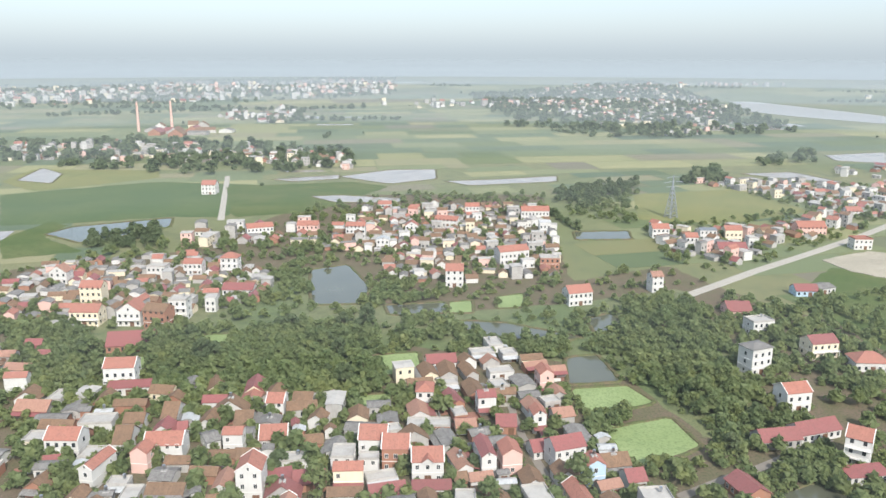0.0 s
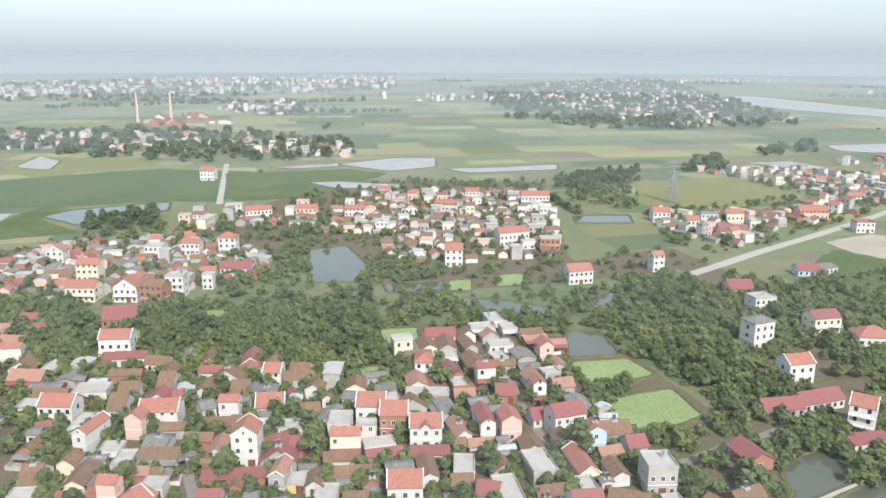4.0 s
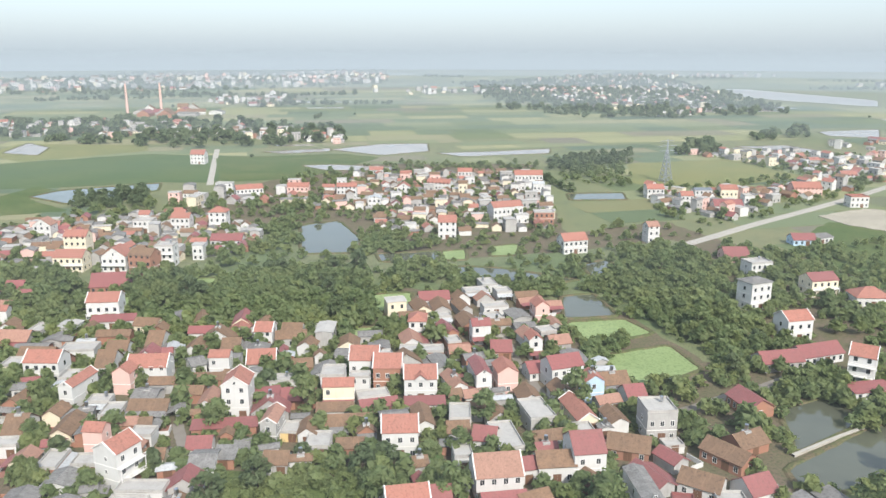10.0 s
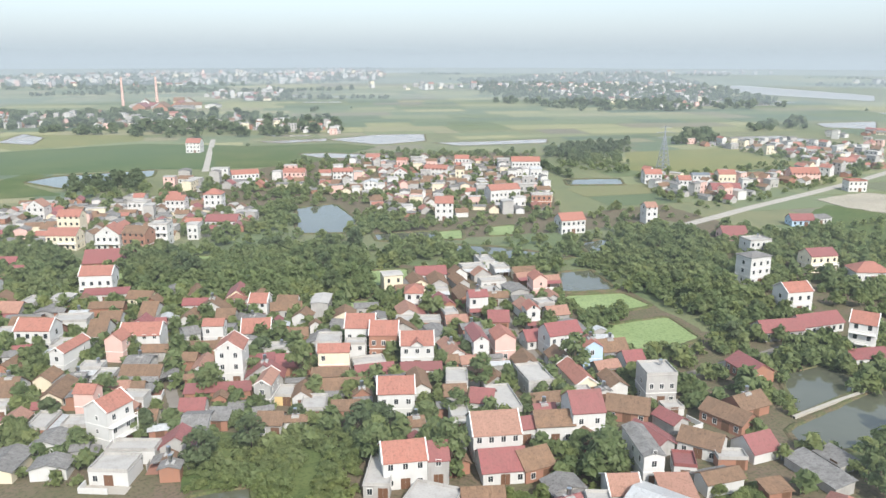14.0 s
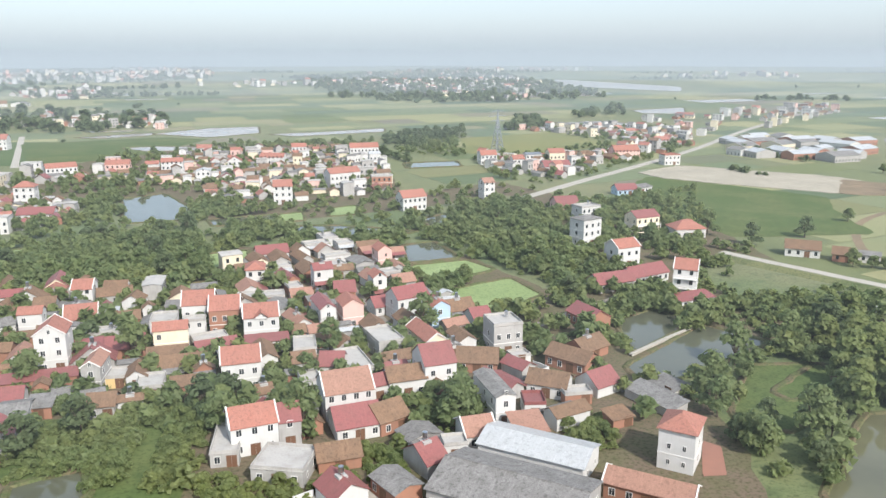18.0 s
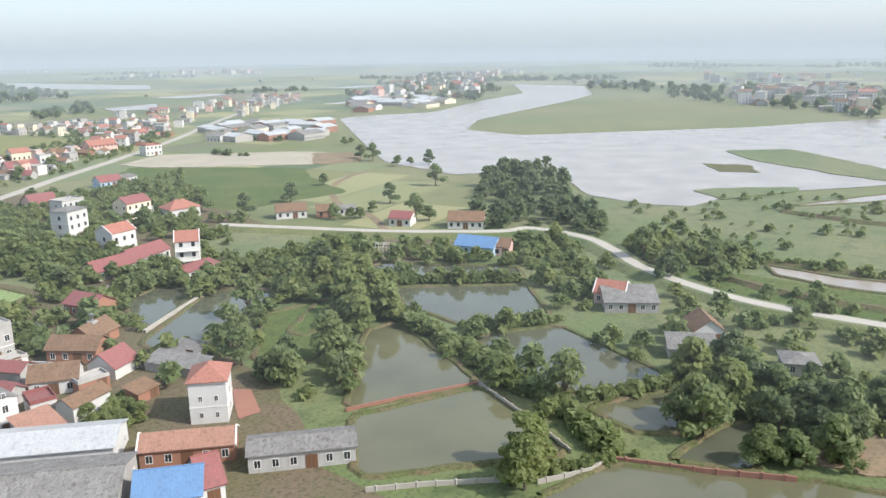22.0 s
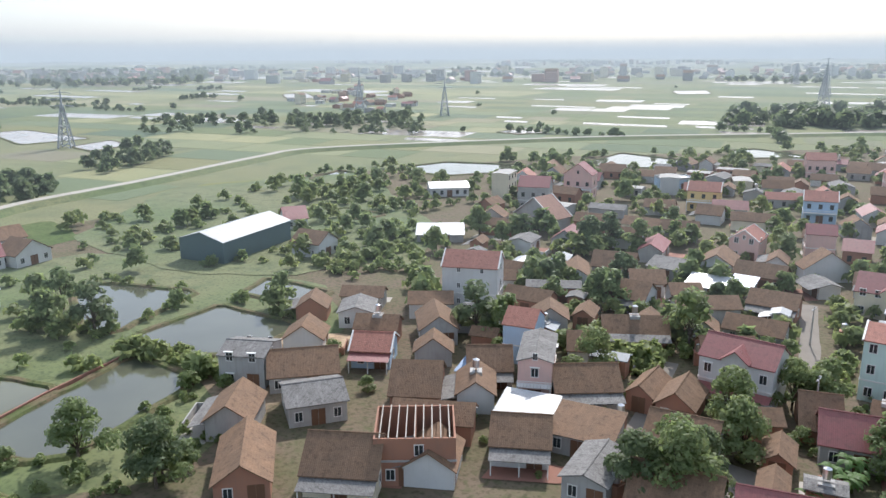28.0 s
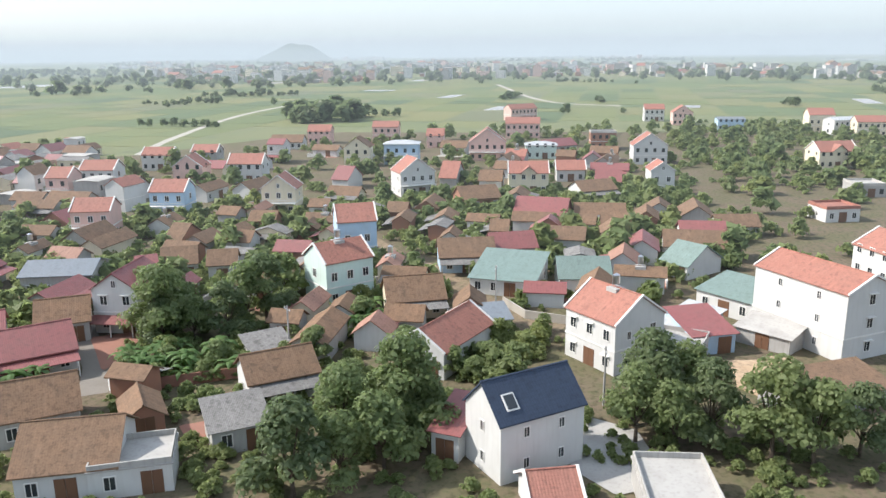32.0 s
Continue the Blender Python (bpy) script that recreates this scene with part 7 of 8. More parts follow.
BUSH += spots_in([(-165.8, -110.9), (-278.9, -33.9), (-164.5, -18.1), (-86.6, -44.6), (-76.8, -58.0), (-64.6, -73.3), (-85.7, -95.5)], 110, 47)
BUSH += spots_in([(-89.0, -39.0), (-94.1, -26.9), (-82.5, -26.9), (-81.3, -33.9)], 25, 48)
BUSH += spots_in([(67.4, 214.1), (106.8, 211.6), (159.5, 227.6), (128.4, 179.1), (54.8, 171.0)], 120, 49)
BUSH += spots_in([(92.9, 415.5), (159.6, 449.3), (177.0, 390.1), (217.2, 319.1), (164.0, 233.5), (111.8, 236.0), (119.6, 355.2)], 170, 50)
BANANAS = spots_in([(-64.4, -73.9), (-71.5, -80.5), (-80.5, -64.5), (-74.5, -58.9)], 18, 61)
BANANAS += spots_in([(-85.3, -58.4), (-96.0, -63.5), (-104.9, -56.3), (-89.4, -48.8)], 8, 62)
BANANAS += spots_in([(-57.9, -85.0), (-63.3, -90.1), (-71.2, -86.6), (-63.2, -76.6)], 6, 63)
BANANAS += spots_in([(10.5, -83.1), (6.1, -92.4), (2.4, -73.0), (8.7, -73.0)], 8, 64)
BANANAS += spots_in([(-11.1, 167.0), (10.1, 167.7), (8.3, 175.1), (-17.1, 178.6)], 8, 65)
BANANAS += spots_in([(7.5, -95.5), (4.6, -96.6), (5.0, -84.0), (7.7, -84.6)], 7, 441)
BANANAS += spots_in([(-31.0, -110.4), (-39.2, -103.8), (-35.6, -95.8), (-28.9, -99.3)], 7, 442)
BANANAS += spots_in([(-71.6, -80.5), (-77.4, -71.9), (-72.0, -67.1), (-67.9, -74.6)], 12, 443)
BAMBOO = spots_in([(159.1, 174.1), (174.5, 174.7), (154.6, 136.9), (129.2, 115.4), (119.3, 118.5), (141.5, 146.5)], 22, 66)
BAMBOO += spots_in([(90.9, 58.4), (102.7, 58.9), (91.3, 53.6)], 3, 67)
BAMBOO += spots_in([(126.1, 44.2), (151.7, 49.8), (152.4, 41.2), (127.0, 33.8)], 5, 68)
HEDGE = along([(143.6, 125.5), (135.6, 104.0), (126.4, 80.1), (117.8, 59.9), (108.7, 47.9)], 260, 71, 1.6)
HEDGE += along([(163.2, 147.9), (176.3, 131.7), (188.1, 115.7)], 70, 72, 0.8)
HEDGE += along([(145.1, 104.2), (153.7, 96.7), (163.9, 89.4)], 50, 73, 0.8)
HEDGE += along([(126.2, 61.6), (135.5, 55.8), (146.3, 49.2)], 40, 74, 0.8)
HEDGE += along([(92.4, 59.3), (102.5, 52.3), (107.4, 48.3)], 60, 75, 1.2)
HEDGE += along([(130.6, -26.5), (100.1, -32.0), (78.3, -35.0)], 90, 76, 1.0)
HEDGE += along([(134.2, -35.0), (137.8, -50.3), (113.6, -56.1), (116.2, -71.3)], 26, 77, 0.4)
HEDGE += along([(128.7, -71.5), (130.0, -88.9), (134.8, -101.4), (123.7, -102.1), (101.8, -99.2)], 40, 78, 0.5)
HEDGE += along([(116.7, -71.6), (103.8, -73.6), (97.0, -71.2)], 18, 79, 0.5)
HEDGE += along([(165.3, -85.4), (162.1, -94.3), (137.2, -103.1)], 26, 80, 0.6)
HEDGE += spots_in([(237.1, 147.5), (245.0, 128.1), (206.2, 100.2), (195.2, 110.0), (203.2, 124.8)], 120, 81)
HEDGE += spots_in([(152.5, -136.5), (149.0, -157.1), (129.2, -172.3), (103.7, -143.7), (111.6, -127.3)], 80, 82)
HEDGE += spots_in([(-44.2, 168.8), (-9.4, 166.5), (-8.6, 144.6), (-45.4, 147.0)], 120, 83)
HEDGE += spots_in([(-167.0, -71.3), (-171.1, -44.4), (-179.6, -8.0), (-150.8, -5.9), (-160.1, -29.1)], 120, 84)
HEDGE += spots_in([(-117.2, -164.3), (-179.5, -118.1), (-243.3, -29.0), (-181.0, -4.5), (-95.6, -23.4), (-71.7, -44.4), (-60.5, -70.7), (-65.4, -95.1)], 900, 86)
HEDGE += spots_in([(104.0, -166.5), (-97.2, -164.7), (-48.0, -73.2), (50.5, -72.9)], 420, 87)
HEDGE += along([(255.3, 107.6), (250.3, 73.9), (251.9, 45.4), (254.8, 19.2), (256.7, -23.3)], 90, 95, 2.0)
HEDGE += spots_in([(336.8, 163.1), (358.4, 106.7), (493.6, -37.2), (281.0, -24.8), (271.7, 39.5), (266.4, 100.7)], 150, 88)
HEDGE += spots_in([(-66.2, -65.4), (-82.5, -26.9), (-84.9, 13.8), (-73.2, 12.9), (-47.2, -47.7)], 200, 90)
HEDGE += spots_in([(-41.9, 156.0), (-28.6, 167.7), (-13.0, 157.8), (-11.9, 130.6), (-40.3, 138.6)], 140, 91)
HEDGE += spots_in([(157.1, -69.2), (128.2, -88.2), (99.8, -91.6), (89.4, -69.3), (62.5, -53.0), (89.7, -34.9)], 90, 92)
HEDGE += spots_in([(-54.5, -187.3), (-159.4, -177.8), (-60.9, -60.4), (-27.1, -67.3)], 260, 93)
HEDGE += spots_in([(-6.6, -108.8), (-100.2, -39.6), (-76.0, -28.0), (-3.5, -81.0)], 240, 94)
HEDGE += spots_in([(51.0, -112.4), (37.3, -122.5), (33.6, -112.3), (48.7, -111.2)], 50, 85)
BIG = [(-76.5, -10.4), (-76.8, -6.6), (-79.6, -3.2), (-78.4, 3.0), (-78.8, 6.9), (-82.5, 11.2), (-62.6, -38.2), (-61.3, -32.7), (-53.3, -38.1), (-68.6, -33.8)]
BIG += [(12.2, -112.3), (-15.3, -119.7), (-20.5, -122.3), (64.8, -112.4), (70.3, -112.4), (-30.1, -99.5), (-35.5, -101.5), (25.8, -75.3), (20.9, -76.5), (-5.7, -83.2), (-0.1, -79.1), (21.2, -99.5), (78.7, -181.8), (75.2, -187.5)]
BIG += [(-79.2, -78.7), (-81.9, -75.3), (-84.7, -71.4), (-89.8, -71.8), (-85.6, -88.8), (-82.4, -9.9), (-85.5, -6.3), (11.8, -114.6), (-15.5, -119.0), (-18.8, -115.6), (-30.9, -103.3), (20.4, -83.1), (23.1, -81.2), (18.0, -92.7), (-0.8, -76.3), (-4.8, -78.0), (-29.7, -72.8), (185.1, -22.0), (180.1, -26.0), (137.6, -69.1), (130.7, -73.5), (150.3, -78.8), (157.0, -11.7), (136.5, -23.3)]
GARDEN_BEDS = []
GARDEN_BEDS += spots_in([(-46.1, 171.3), (-34.6, 169.4), (-29.4, 141.5), (-44.2, 139.7), (-48.5, 157.9)], 70, 401)
GARDEN_BEDS += spots_in([(-32.8, 164.8), (-22.0, 164.4), (-21.3, 139.2), (-29.5, 135.2)], 170, 402)
GARDEN_BEDS += spots_in([(-19.3, 152.0), (-9.3, 156.8), (-8.9, 131.7), (-19.2, 132.3)], 90, 403)
GARDEN_BEDS += spots_in([(-26.8, 167.2), (-9.8, 172.8), (5.4, 170.1), (-9.5, 154.2), (-18.7, 159.5)], 130, 404)
GARDEN_BEDS += spots_in([(21.1, 138.2), (34.7, 136.8), (27.4, 125.5), (10.7, 126.2)], 90, 405)
GARDEN_BEDS += spots_in([(32.6, 165.6), (54.7, 156.1), (49.7, 145.5), (36.9, 136.1), (34.2, 144.5)], 70, 406)
GARDEN_BEDS += spots_in([(67.5, 143.4), (75.3, 142.6), (71.0, 124.1), (61.2, 126.9)], 60, 407)
GARDEN_BEDS += spots_in([(-9.1, 135.8), (10.7, 126.2), (18.2, 121.7), (-8.9, 126.1)], 80, 408)
GARDEN_BEDS += spots_in([(-3.7, -82.2), (-14.9, -82.8), (-9.1, -70.8), (-0.7, -72.5)], 70, 421)
GARDEN_BEDS += spots_in([(46.9, -122.0), (36.3, -119.8), (34.3, -108.5), (43.1, -110.3)], 50, 422)
GARDEN_BEDS += spots_in([(-72.5, -78.4), (-85.9, -68.7), (-72.8, -58.5), (-64.7, -73.3)], 50, 423)
GARDEN_BEDS += spots_in([(-97.2, -41.7), (-102.6, -28.8), (-94.4, -26.2), (-87.9, -36.8)], 60, 424)
GROVE = []
GROVE += spots_in([(386.8, 254.5), (398.5, 222.5), (258.3, 120.5), (237.1, 172.8)], 130, 21)
BUSH += spots_in([(243.9, 107.2), (280.7, 106.2), (257.9, 62.0), (236.9, 62.2), (215.7, 77.7)], 110, 22)
GROVE += spots_in([(279.5, -100.4), (319.4, -148.4), (309.1, -169.5), (277.1, -149.2), (264.5, -117.8), (261.6, -98.2)], 50, 23)
GROVE += spots_in([(336.5, -197.6), (379.2, -273.3), (335.1, -249.0), (309.6, -188.0)], 40, 24)
GROVE += spots_in([(447.8, -299.5), (537.9, -366.6), (376.2, -525.4), (291.4, -403.1)], 160, 25)
GROVE += spots_in([(-245.4, 581.0), (-197.8, 589.2), (-173.4, 549.3), (-168.3, 506.9), (-213.2, 508.9)], 60, 26)
GROVE += spots_in([(134.9, 715.5), (240.7, 779.8), (211.6, 682.2), (129.1, 608.0)], 120, 27)
CANOPY = []
CANOPY += spots_in([(-119.2, 357.6), (-76.5, 342.4), (-15.0, 353.7), (-10.6, 278.1), (-23.6, 256.2), (-60.8, 286.3), (-75.3, 258.3), (-113.4, 308.4)], 620, 201)
CANOPY += spots_in([(-193.2, 365.1), (-159.1, 359.1), (-127.3, 309.0), (-161.5, 300.0)], 150, 202)
CANOPY += spots_in([(68.8, 312.4), (92.5, 300.3), (96.7, 251.2), (105.1, 226.9), (123.0, 250.1), (133.8, 313.7), (139.6, 390.0), (112.2, 368.9), (91.8, 315.3)], 420, 203)
CANOPY += spots_in([(148.2, 721.7), (215.7, 702.2), (175.7, 560.8), (128.1, 598.7)], 130, 204)
CANOPY += spots_in([(-24.2, 433.6), (8.0, 419.2), (12.6, 372.5), (-15.7, 373.5)], 50, 205)
CANOPY += spots_in([(-81.6, 449.7), (-50.1, 434.5), (-52.1, 396.8), (-83.2, 376.0)], 50, 206)
CANOPY += spots_in([(-61.7, 545.5), (-28.1, 514.5), (-54.9, 479.9), (-84.6, 489.2)], 40, 207)
CANOPY += spots_in([(-4.3, 363.0), (71.3, 324.1), (66.5, 301.3), (-4.0, 315.2)], 110, 208)
CANOPY += spots_in([(114.1, 197.4), (132.9, 209.4), (124.2, 174.7), (127.2, 193.7)], 14, 209)
CANOPY += spots_in([(140.8, 367.9), (171.1, 377.6), (191.0, 346.1), (201.2, 296.1), (168.0, 243.1), (165.7, 270.9), (142.5, 260.1), (118.5, 240.2), (106.9, 226.8), (113.3, 273.1)], 260, 221)
CANOPY += spots_in([(119.9, 226.3), (140.2, 225.4), (132.6, 205.5), (108.6, 195.8)], 40, 222)
CANOPY += spots_in([(103.3, 222.6), (126.7, 244.8), (151.7, 238.8), (137.9, 221.2), (98.5, 206.9)], 40, 223)
CANOPY += spots_in([(-153.7, 283.9), (-143.7, 289.6), (-110.9, 231.8), (-91.3, 172.1), (-99.5, 172.5)], 60, 224)
CANOPY += spots_in([(-199.9, 369.9), (-161.3, 336.7), (-117.6, 279.4), (-120.9, 247.0), (-132.4, 231.9)], 60, 225)
CANOPY += spots_in([(188.0, 273.8), (202.2, 259.6), (165.8, 219.9), (156.4, 222.6)], 16, 231)
CANOPY += spots_in([(152.3, 210.2), (187.5, 176.6), (172.2, 161.0), (145.3, 183.3)], 50, 232)
FARWOOD = []
FARWOOD += spots_in([(-583.9, 1153.7), (-393.4, 1185.4), (-237.7, 1119.4), (-67.9, 1033.0), (-56.8, 851.7), (-264.3, 839.0), (-477.9, 937.2)], 300, 31)
FARWOOD += spots_in([(210.8, 2530.1), (1268.8, 4120.9), (835.7, 1947.5), (671.1, 1282.3), (428.5, 1198.1), (295.4, 1202.7), (201.0, 1678.6)], 1700, 32)
FARWOOD += spots_in([(-415.0, 1696.1), (-219.2, 1869.4), (-170.8, 1541.1), (-244.2, 1454.2)], 40, 33)
FARWOOD += spots_in([(-1475.4, 2973.7), (-1139.7, 3934.5), (-43.9, 4651.3), (-25.8, 2608.9), (-406.6, 2170.7), (-943.8, 1888.4)], 1300, 34)
FARWOOD += spots_in([(895.1, 887.0), (1399.2, 1212.3), (1676.7, 1141.5), (1017.4, 663.4), (765.4, 596.8)], 110, 35)
FARWOOD += spots_in([(1450.8, 777.8), (1330.2, 422.2), (1312.3, 164.7), (1241.6, -81.0), (1075.2, -71.3), (837.9, 131.3), (964.6, 305.7)], 230, 36)
FARWOOD += spots_in([(1221.2, 208.8), (1430.0, -62.6), (1261.1, -535.5), (915.6, -391.1), (948.3, -173.4)], 200, 37)
FARWOOD += spots_in([(-1296.5, -1740.2), (-2232.1, -1166.0), (-1895.1, 163.2), (-996.3, 89.0), (-1115.5, -307.0), (-895.2, -467.3), (-526.2, -710.9)], 700, 38)
FARWOOD += spots_in([(2175.1, -1096.3), (1864.4, -1557.9), (1062.0, -860.5), (1170.8, -585.2)], 500, 39)
FARWOOD += spots_in([(141.2, -551.9), (156.0, -624.1), (54.4, -684.5), (44.9, -578.4)], 90, 40)
FARWOOD += spots_in([(47.6, -924.8), (-124.3, -973.0), (-91.9, -714.7), (40.6, -688.0)], 60, 41)
FARWOOD += spots_in([(-165.5, -659.0), (-270.4, -656.0), (-220.2, -535.3), (-148.6, -578.2)], 20, 42)
FARWOOD += spots_in([(278.2, 760.0), (343.2, 835.9), (321.1, 758.2)], 30, 43)
FARWOOD += spots_in([(425.9, 912.7), (540.9, 998.0), (492.8, 899.9), (415.0, 873.7)], 20, 44)
FARWOOD += spots_in([(-415.7, -298.3), (-505.7, -311.4), (-413.1, -238.5), (-378.1, -263.5)], 30, 45)

rnd = random.Random(5)
for x, y in NEAR:
    tree(round(x, 1), round(y, 1), rnd.choice((0, 0, 1, 2, 3, 3, 0, 5)), rnd.uniform(0.7, 1.15))
for k, (x, y) in enumerate(BIG):
    tree(x, y, (5, 0, 2)[k % 3], 0.85 + 0.07 * (k % 5), "broad leafy tree standing between the houses")
for k, (x, y) in enumerate([(414.5, 409.3), (427.0, 414.4), (365.8, 347.0), (362.7, 333.7), (353.0, 305.0), (363.6, 303.2), (367.6, 292.1), (309.7, 242.1), (278.4, 291.2), (241.8, 223.9), (236.4, 269.8), (199.7, 286.7), (220.9, 225.9), (225.9, 221.9), (260.4, 230.0), (236.6, 195.4), (240.5, 191.5), (229.3, 219.1), (205.3, 264.3), (231.1, 95.4), (205.9, 37.9), (205.5, 34.8), (214.3, 80.9), (122.5, 64.8), (128.6, 44.7), (104.5, 59.8), (157.7, 44.4)]):
    tree(x, y, (0, 3, 2, 5)[k % 4], 0.8 + 0.1 * (k % 4), "broad leafy tree near the river dike")
for x, y in BAMBOO:
    tree(round(x, 1), round(y, 1), 4, rnd.uniform(1.0, 1.5), "feathery yellow-green bamboo clump beside the ponds")
OPEN_MEADOWS = [[(-47.3, 171.6), (-26.8, 166.6), (-9.4, 165.1), (-8.6, 131.6), (-19.4, 129.0), (-43.2, 135.8), (-48.5, 157.9)], [(190.2, -22.2), (174.2, -57.2), (137.9, -48.9), (134.9, -25.9), (132.3, -11.1)], [(136.8, -50.8), (144.7, -64.6), (119.9, -72.4), (116.1, -56.7)], [(167.2, -87.9), (142.0, -119.2), (114.4, -129.3), (99.9, -98.2), (98.5, -80.5), (122.1, -73.7), (136.3, -71.2)], [(131.6, -31.2), (139.5, -49.5), (102.7, -73.6), (94.1, -65.1), (103.8, -37.5)]]
BUSH = [s for s in BUSH if not any(inside(s, p) for p in OPEN_MEADOWS)]
HEDGE = [s for k, s in enumerate(HEDGE) if k % 4 == 0 or not any(inside(s, p) for p in OPEN_MEADOWS)]
CLOSE = [s for s in BUSH if math.hypot(*s) < 130]
BUSH = [s for s in BUSH if math.hypot(*s) >= 130]
CLOSE_LOW = [s for s in HEDGE if math.hypot(*s) < 120]
HEDGE = [s for s in HEDGE if math.hypot(*s) >= 120]
thicket("shrubbery", BUSH[::2], "dense green bushes and small trees between the houses", (1, 2, 2, 0), 0.8, LEAF, 1)
thicket("fresh_shrubbery", BUSH[1::4], "light green shrubs between the houses", (2, 2, 1), 0.85, LEAF_FRESH, 6)
thicket("pale_shrubbery", BUSH[3::4], "yellow-green shrubs between the houses", (2, 1), 0.85, LEAF_LIGHT, 16)
thicket("garden_shrubbery", CLOSE[::2], "garden bushes and young fruit trees", (7, 9), 0.85, LEAF, 11)
thicket("fresh_garden_shrubbery", CLOSE[1::2], "light green garden bushes", (7, 8), 0.95, LEAF_FRESH, 12)
thicket("garden_plants", CLOSE_LOW, "low green garden plants and weeds", (8,), 0.75, LEAF_FRESH, 13)
thicket("tree_canopy", CANOPY[::2], "continuous canopy of orchard and garden trees", (0, 1, 1), 0.72, LEAF, 21)
thicket("pale_tree_canopy", CANOPY[1::2], "light green canopy of orchard and garden trees", (0, 1, 2), 0.7, LEAF_FRESH, 22)
thicket("tree_grove", GROVE, "dense dark grove of tall trees", (0, 3, 1), 0.9, LEAF_DARK, 2)
thicket("far_woods", FARWOOD, "far rows and woods of dark trees", (4, 5), 1.35, LEAF_DARK, 3)
thicket("hedge", HEDGE, "low green shrubs along the pond dykes", (6, 6, 2), 1.0, LEAF_FRESH, 4)
thicket("garden_bushes", GARDEN_BEDS[::3], "light green bushes in the gardens", (8, 8, 7), 0.9, LEAF_LIGHT, 31)
thicket("garden_fruit_trees", GARDEN_BEDS[1::3], "young fruit trees in the gardens", (7, 8), 0.8, LEAF_FRESH, 32)


# ---- banana plants ----
def banana_data():
    stem = Soup().bar((0, 0, -0.05), (0.05, 0, 1.9), 0.16, 7, 0.09)
    leaves = []
    for k in range(9):
        s = Soup()
        n = 6
        vs = []
        for i in range(n + 1):
            t = i / n
            r, z = 2.3 * t * (1 - 0.18 * t), 1.8 + 1.5 * t - 1.75 * t * t + 0.25 * (k % 3)
            half = 0.34 * math.sin(math.pi * min(0.98, t * 0.88 + 0.10))
            vs += [(r, -half, z - 0.08), (r, 0, z), (r, half, z - 0.08)]
        fs = [(3 * i + a, 3 * i + 3 + a, 3 * i + 4 + a, 3 * i + 1 + a) for i in range(n) for a in (0, 1)]
        leaves.append(s.add(vs, fs).data("leaf", LEAF_BANANA))
    return stem.data("stem", LEAF_LIGHT), leaves


BANANA = banana_data()


def banana(x, y, size, seed):
    top = tagged(new("banana_plant"), "banana plant with long arching green leaves", "banana plant", "banana plants")
    top.matrix_basis = pose(x, y, 0, 0, 0, seed * 77 % 360) @ Matrix.Scale(size, 4)
    shared("stem", BANANA[0], top)
    for k in range(7 + seed % 3):
        shared("leaf", BANANA[1][k], top, pose(0, 0, 0, 0, (seed * 13 + k * 29) % 25 - 12, k * 137.5 + seed * 11))


for k, (x, y) in enumerate(BANANAS):
    banana(round(x, 1), round(y, 1), 0.8 + 0.5 * ((k * 7919) % 100) / 100, k)


# ---- pylons, stacks, hill ----
def pylon(x, y, height, turn):
    top = tagged(new("pylon"), "grey steel lattice power pylon on the plain", "pylon", "power pylons")
    top.matrix_basis = pose(x, y, 0, 0, 0, turn)
    base, neck = height * 0.11, height * 0.02

    def half(z):
        t = z / height
        return base + (neck - base) * min(1.0, t / 0.72)

    legs = Soup()
    for sx in (-1, 1):
        for sy in (-1, 1):
            Soup().bar((sx * base, sy * base, -0.2), (sx * neck, sy * neck, height * 0.72), 0.36).ob("leg", PYLON_STEEL, top)
    Soup().bar((0, 0, height * 0.70), (0, 0, height), neck * 1.2, 4, 0.3).ob("mast", PYLON_STEEL, top)
    n = 7
    for q in range(4):
        s, co = ((-1, -1), (1, -1), (1, 1), (-1, 1))[q], ((-1, -1), (1, -1), (1, 1), (-1, 1))[(q + 1) % 4]
        side = Soup()
        for i in range(n):
            z0, z1 = height * 0.72 * i / n, height * 0.72 * (i + 1) / n
            a, c = half(z0), half(z1)
            side.bar((s[0] * a, s[1] * a, z0), (co[0] * c, co[1] * c, z1), 0.2)
            side.bar((co[0] * a, co[1] * a, z0), (s[0] * c, s[1] * c, z1), 0.2)
        side.ob("lattice", PYLON_STEEL, top)
    for z, w in ((0.72, 0.2), (0.83, 0.26), (0.94, 0.18)):
        Soup().bar((-w * height, 0, height * z), (0, 0, height * (z + 0.02)), 0.3).ob("arm", PYLON_STEEL, top)
        Soup().bar((w * height, 0, height * z), (0, 0, height * (z + 0.02)), 0.3).ob("arm", PYLON_STEEL, top)
    return top


def pergola(x, y, turn, w, d, h):
    top = tagged(new("pergola"), "bare white frame of a shelter beside the road", "shelter")
    top.matrix_basis = pose(x, y, 0, 0, 0, turn)
    n = 5
    for i in range(n):
        px = -w / 2 + i * w / (n - 1)
        for py in (0, d):
            Soup().bar((px, py, -0.1), (px, py, h), 0.1).ob("post", FRAME, top)
        Soup().bar((px, -0.3, h), (px, d / 2, h + 1.1), 0.08).ob("rafter", FRAME, top)
        Soup().bar((px, d / 2, h + 1.1), (px, d + 0.3, h), 0.08).ob("rafter", FRAME, top)
    for py, z in ((0, h), (d / 2, h + 1.1), (d, h)):
        Soup().bar((-w / 2, py, z), (w / 2, py, z), 0.08).ob("beam", FRAME, top)


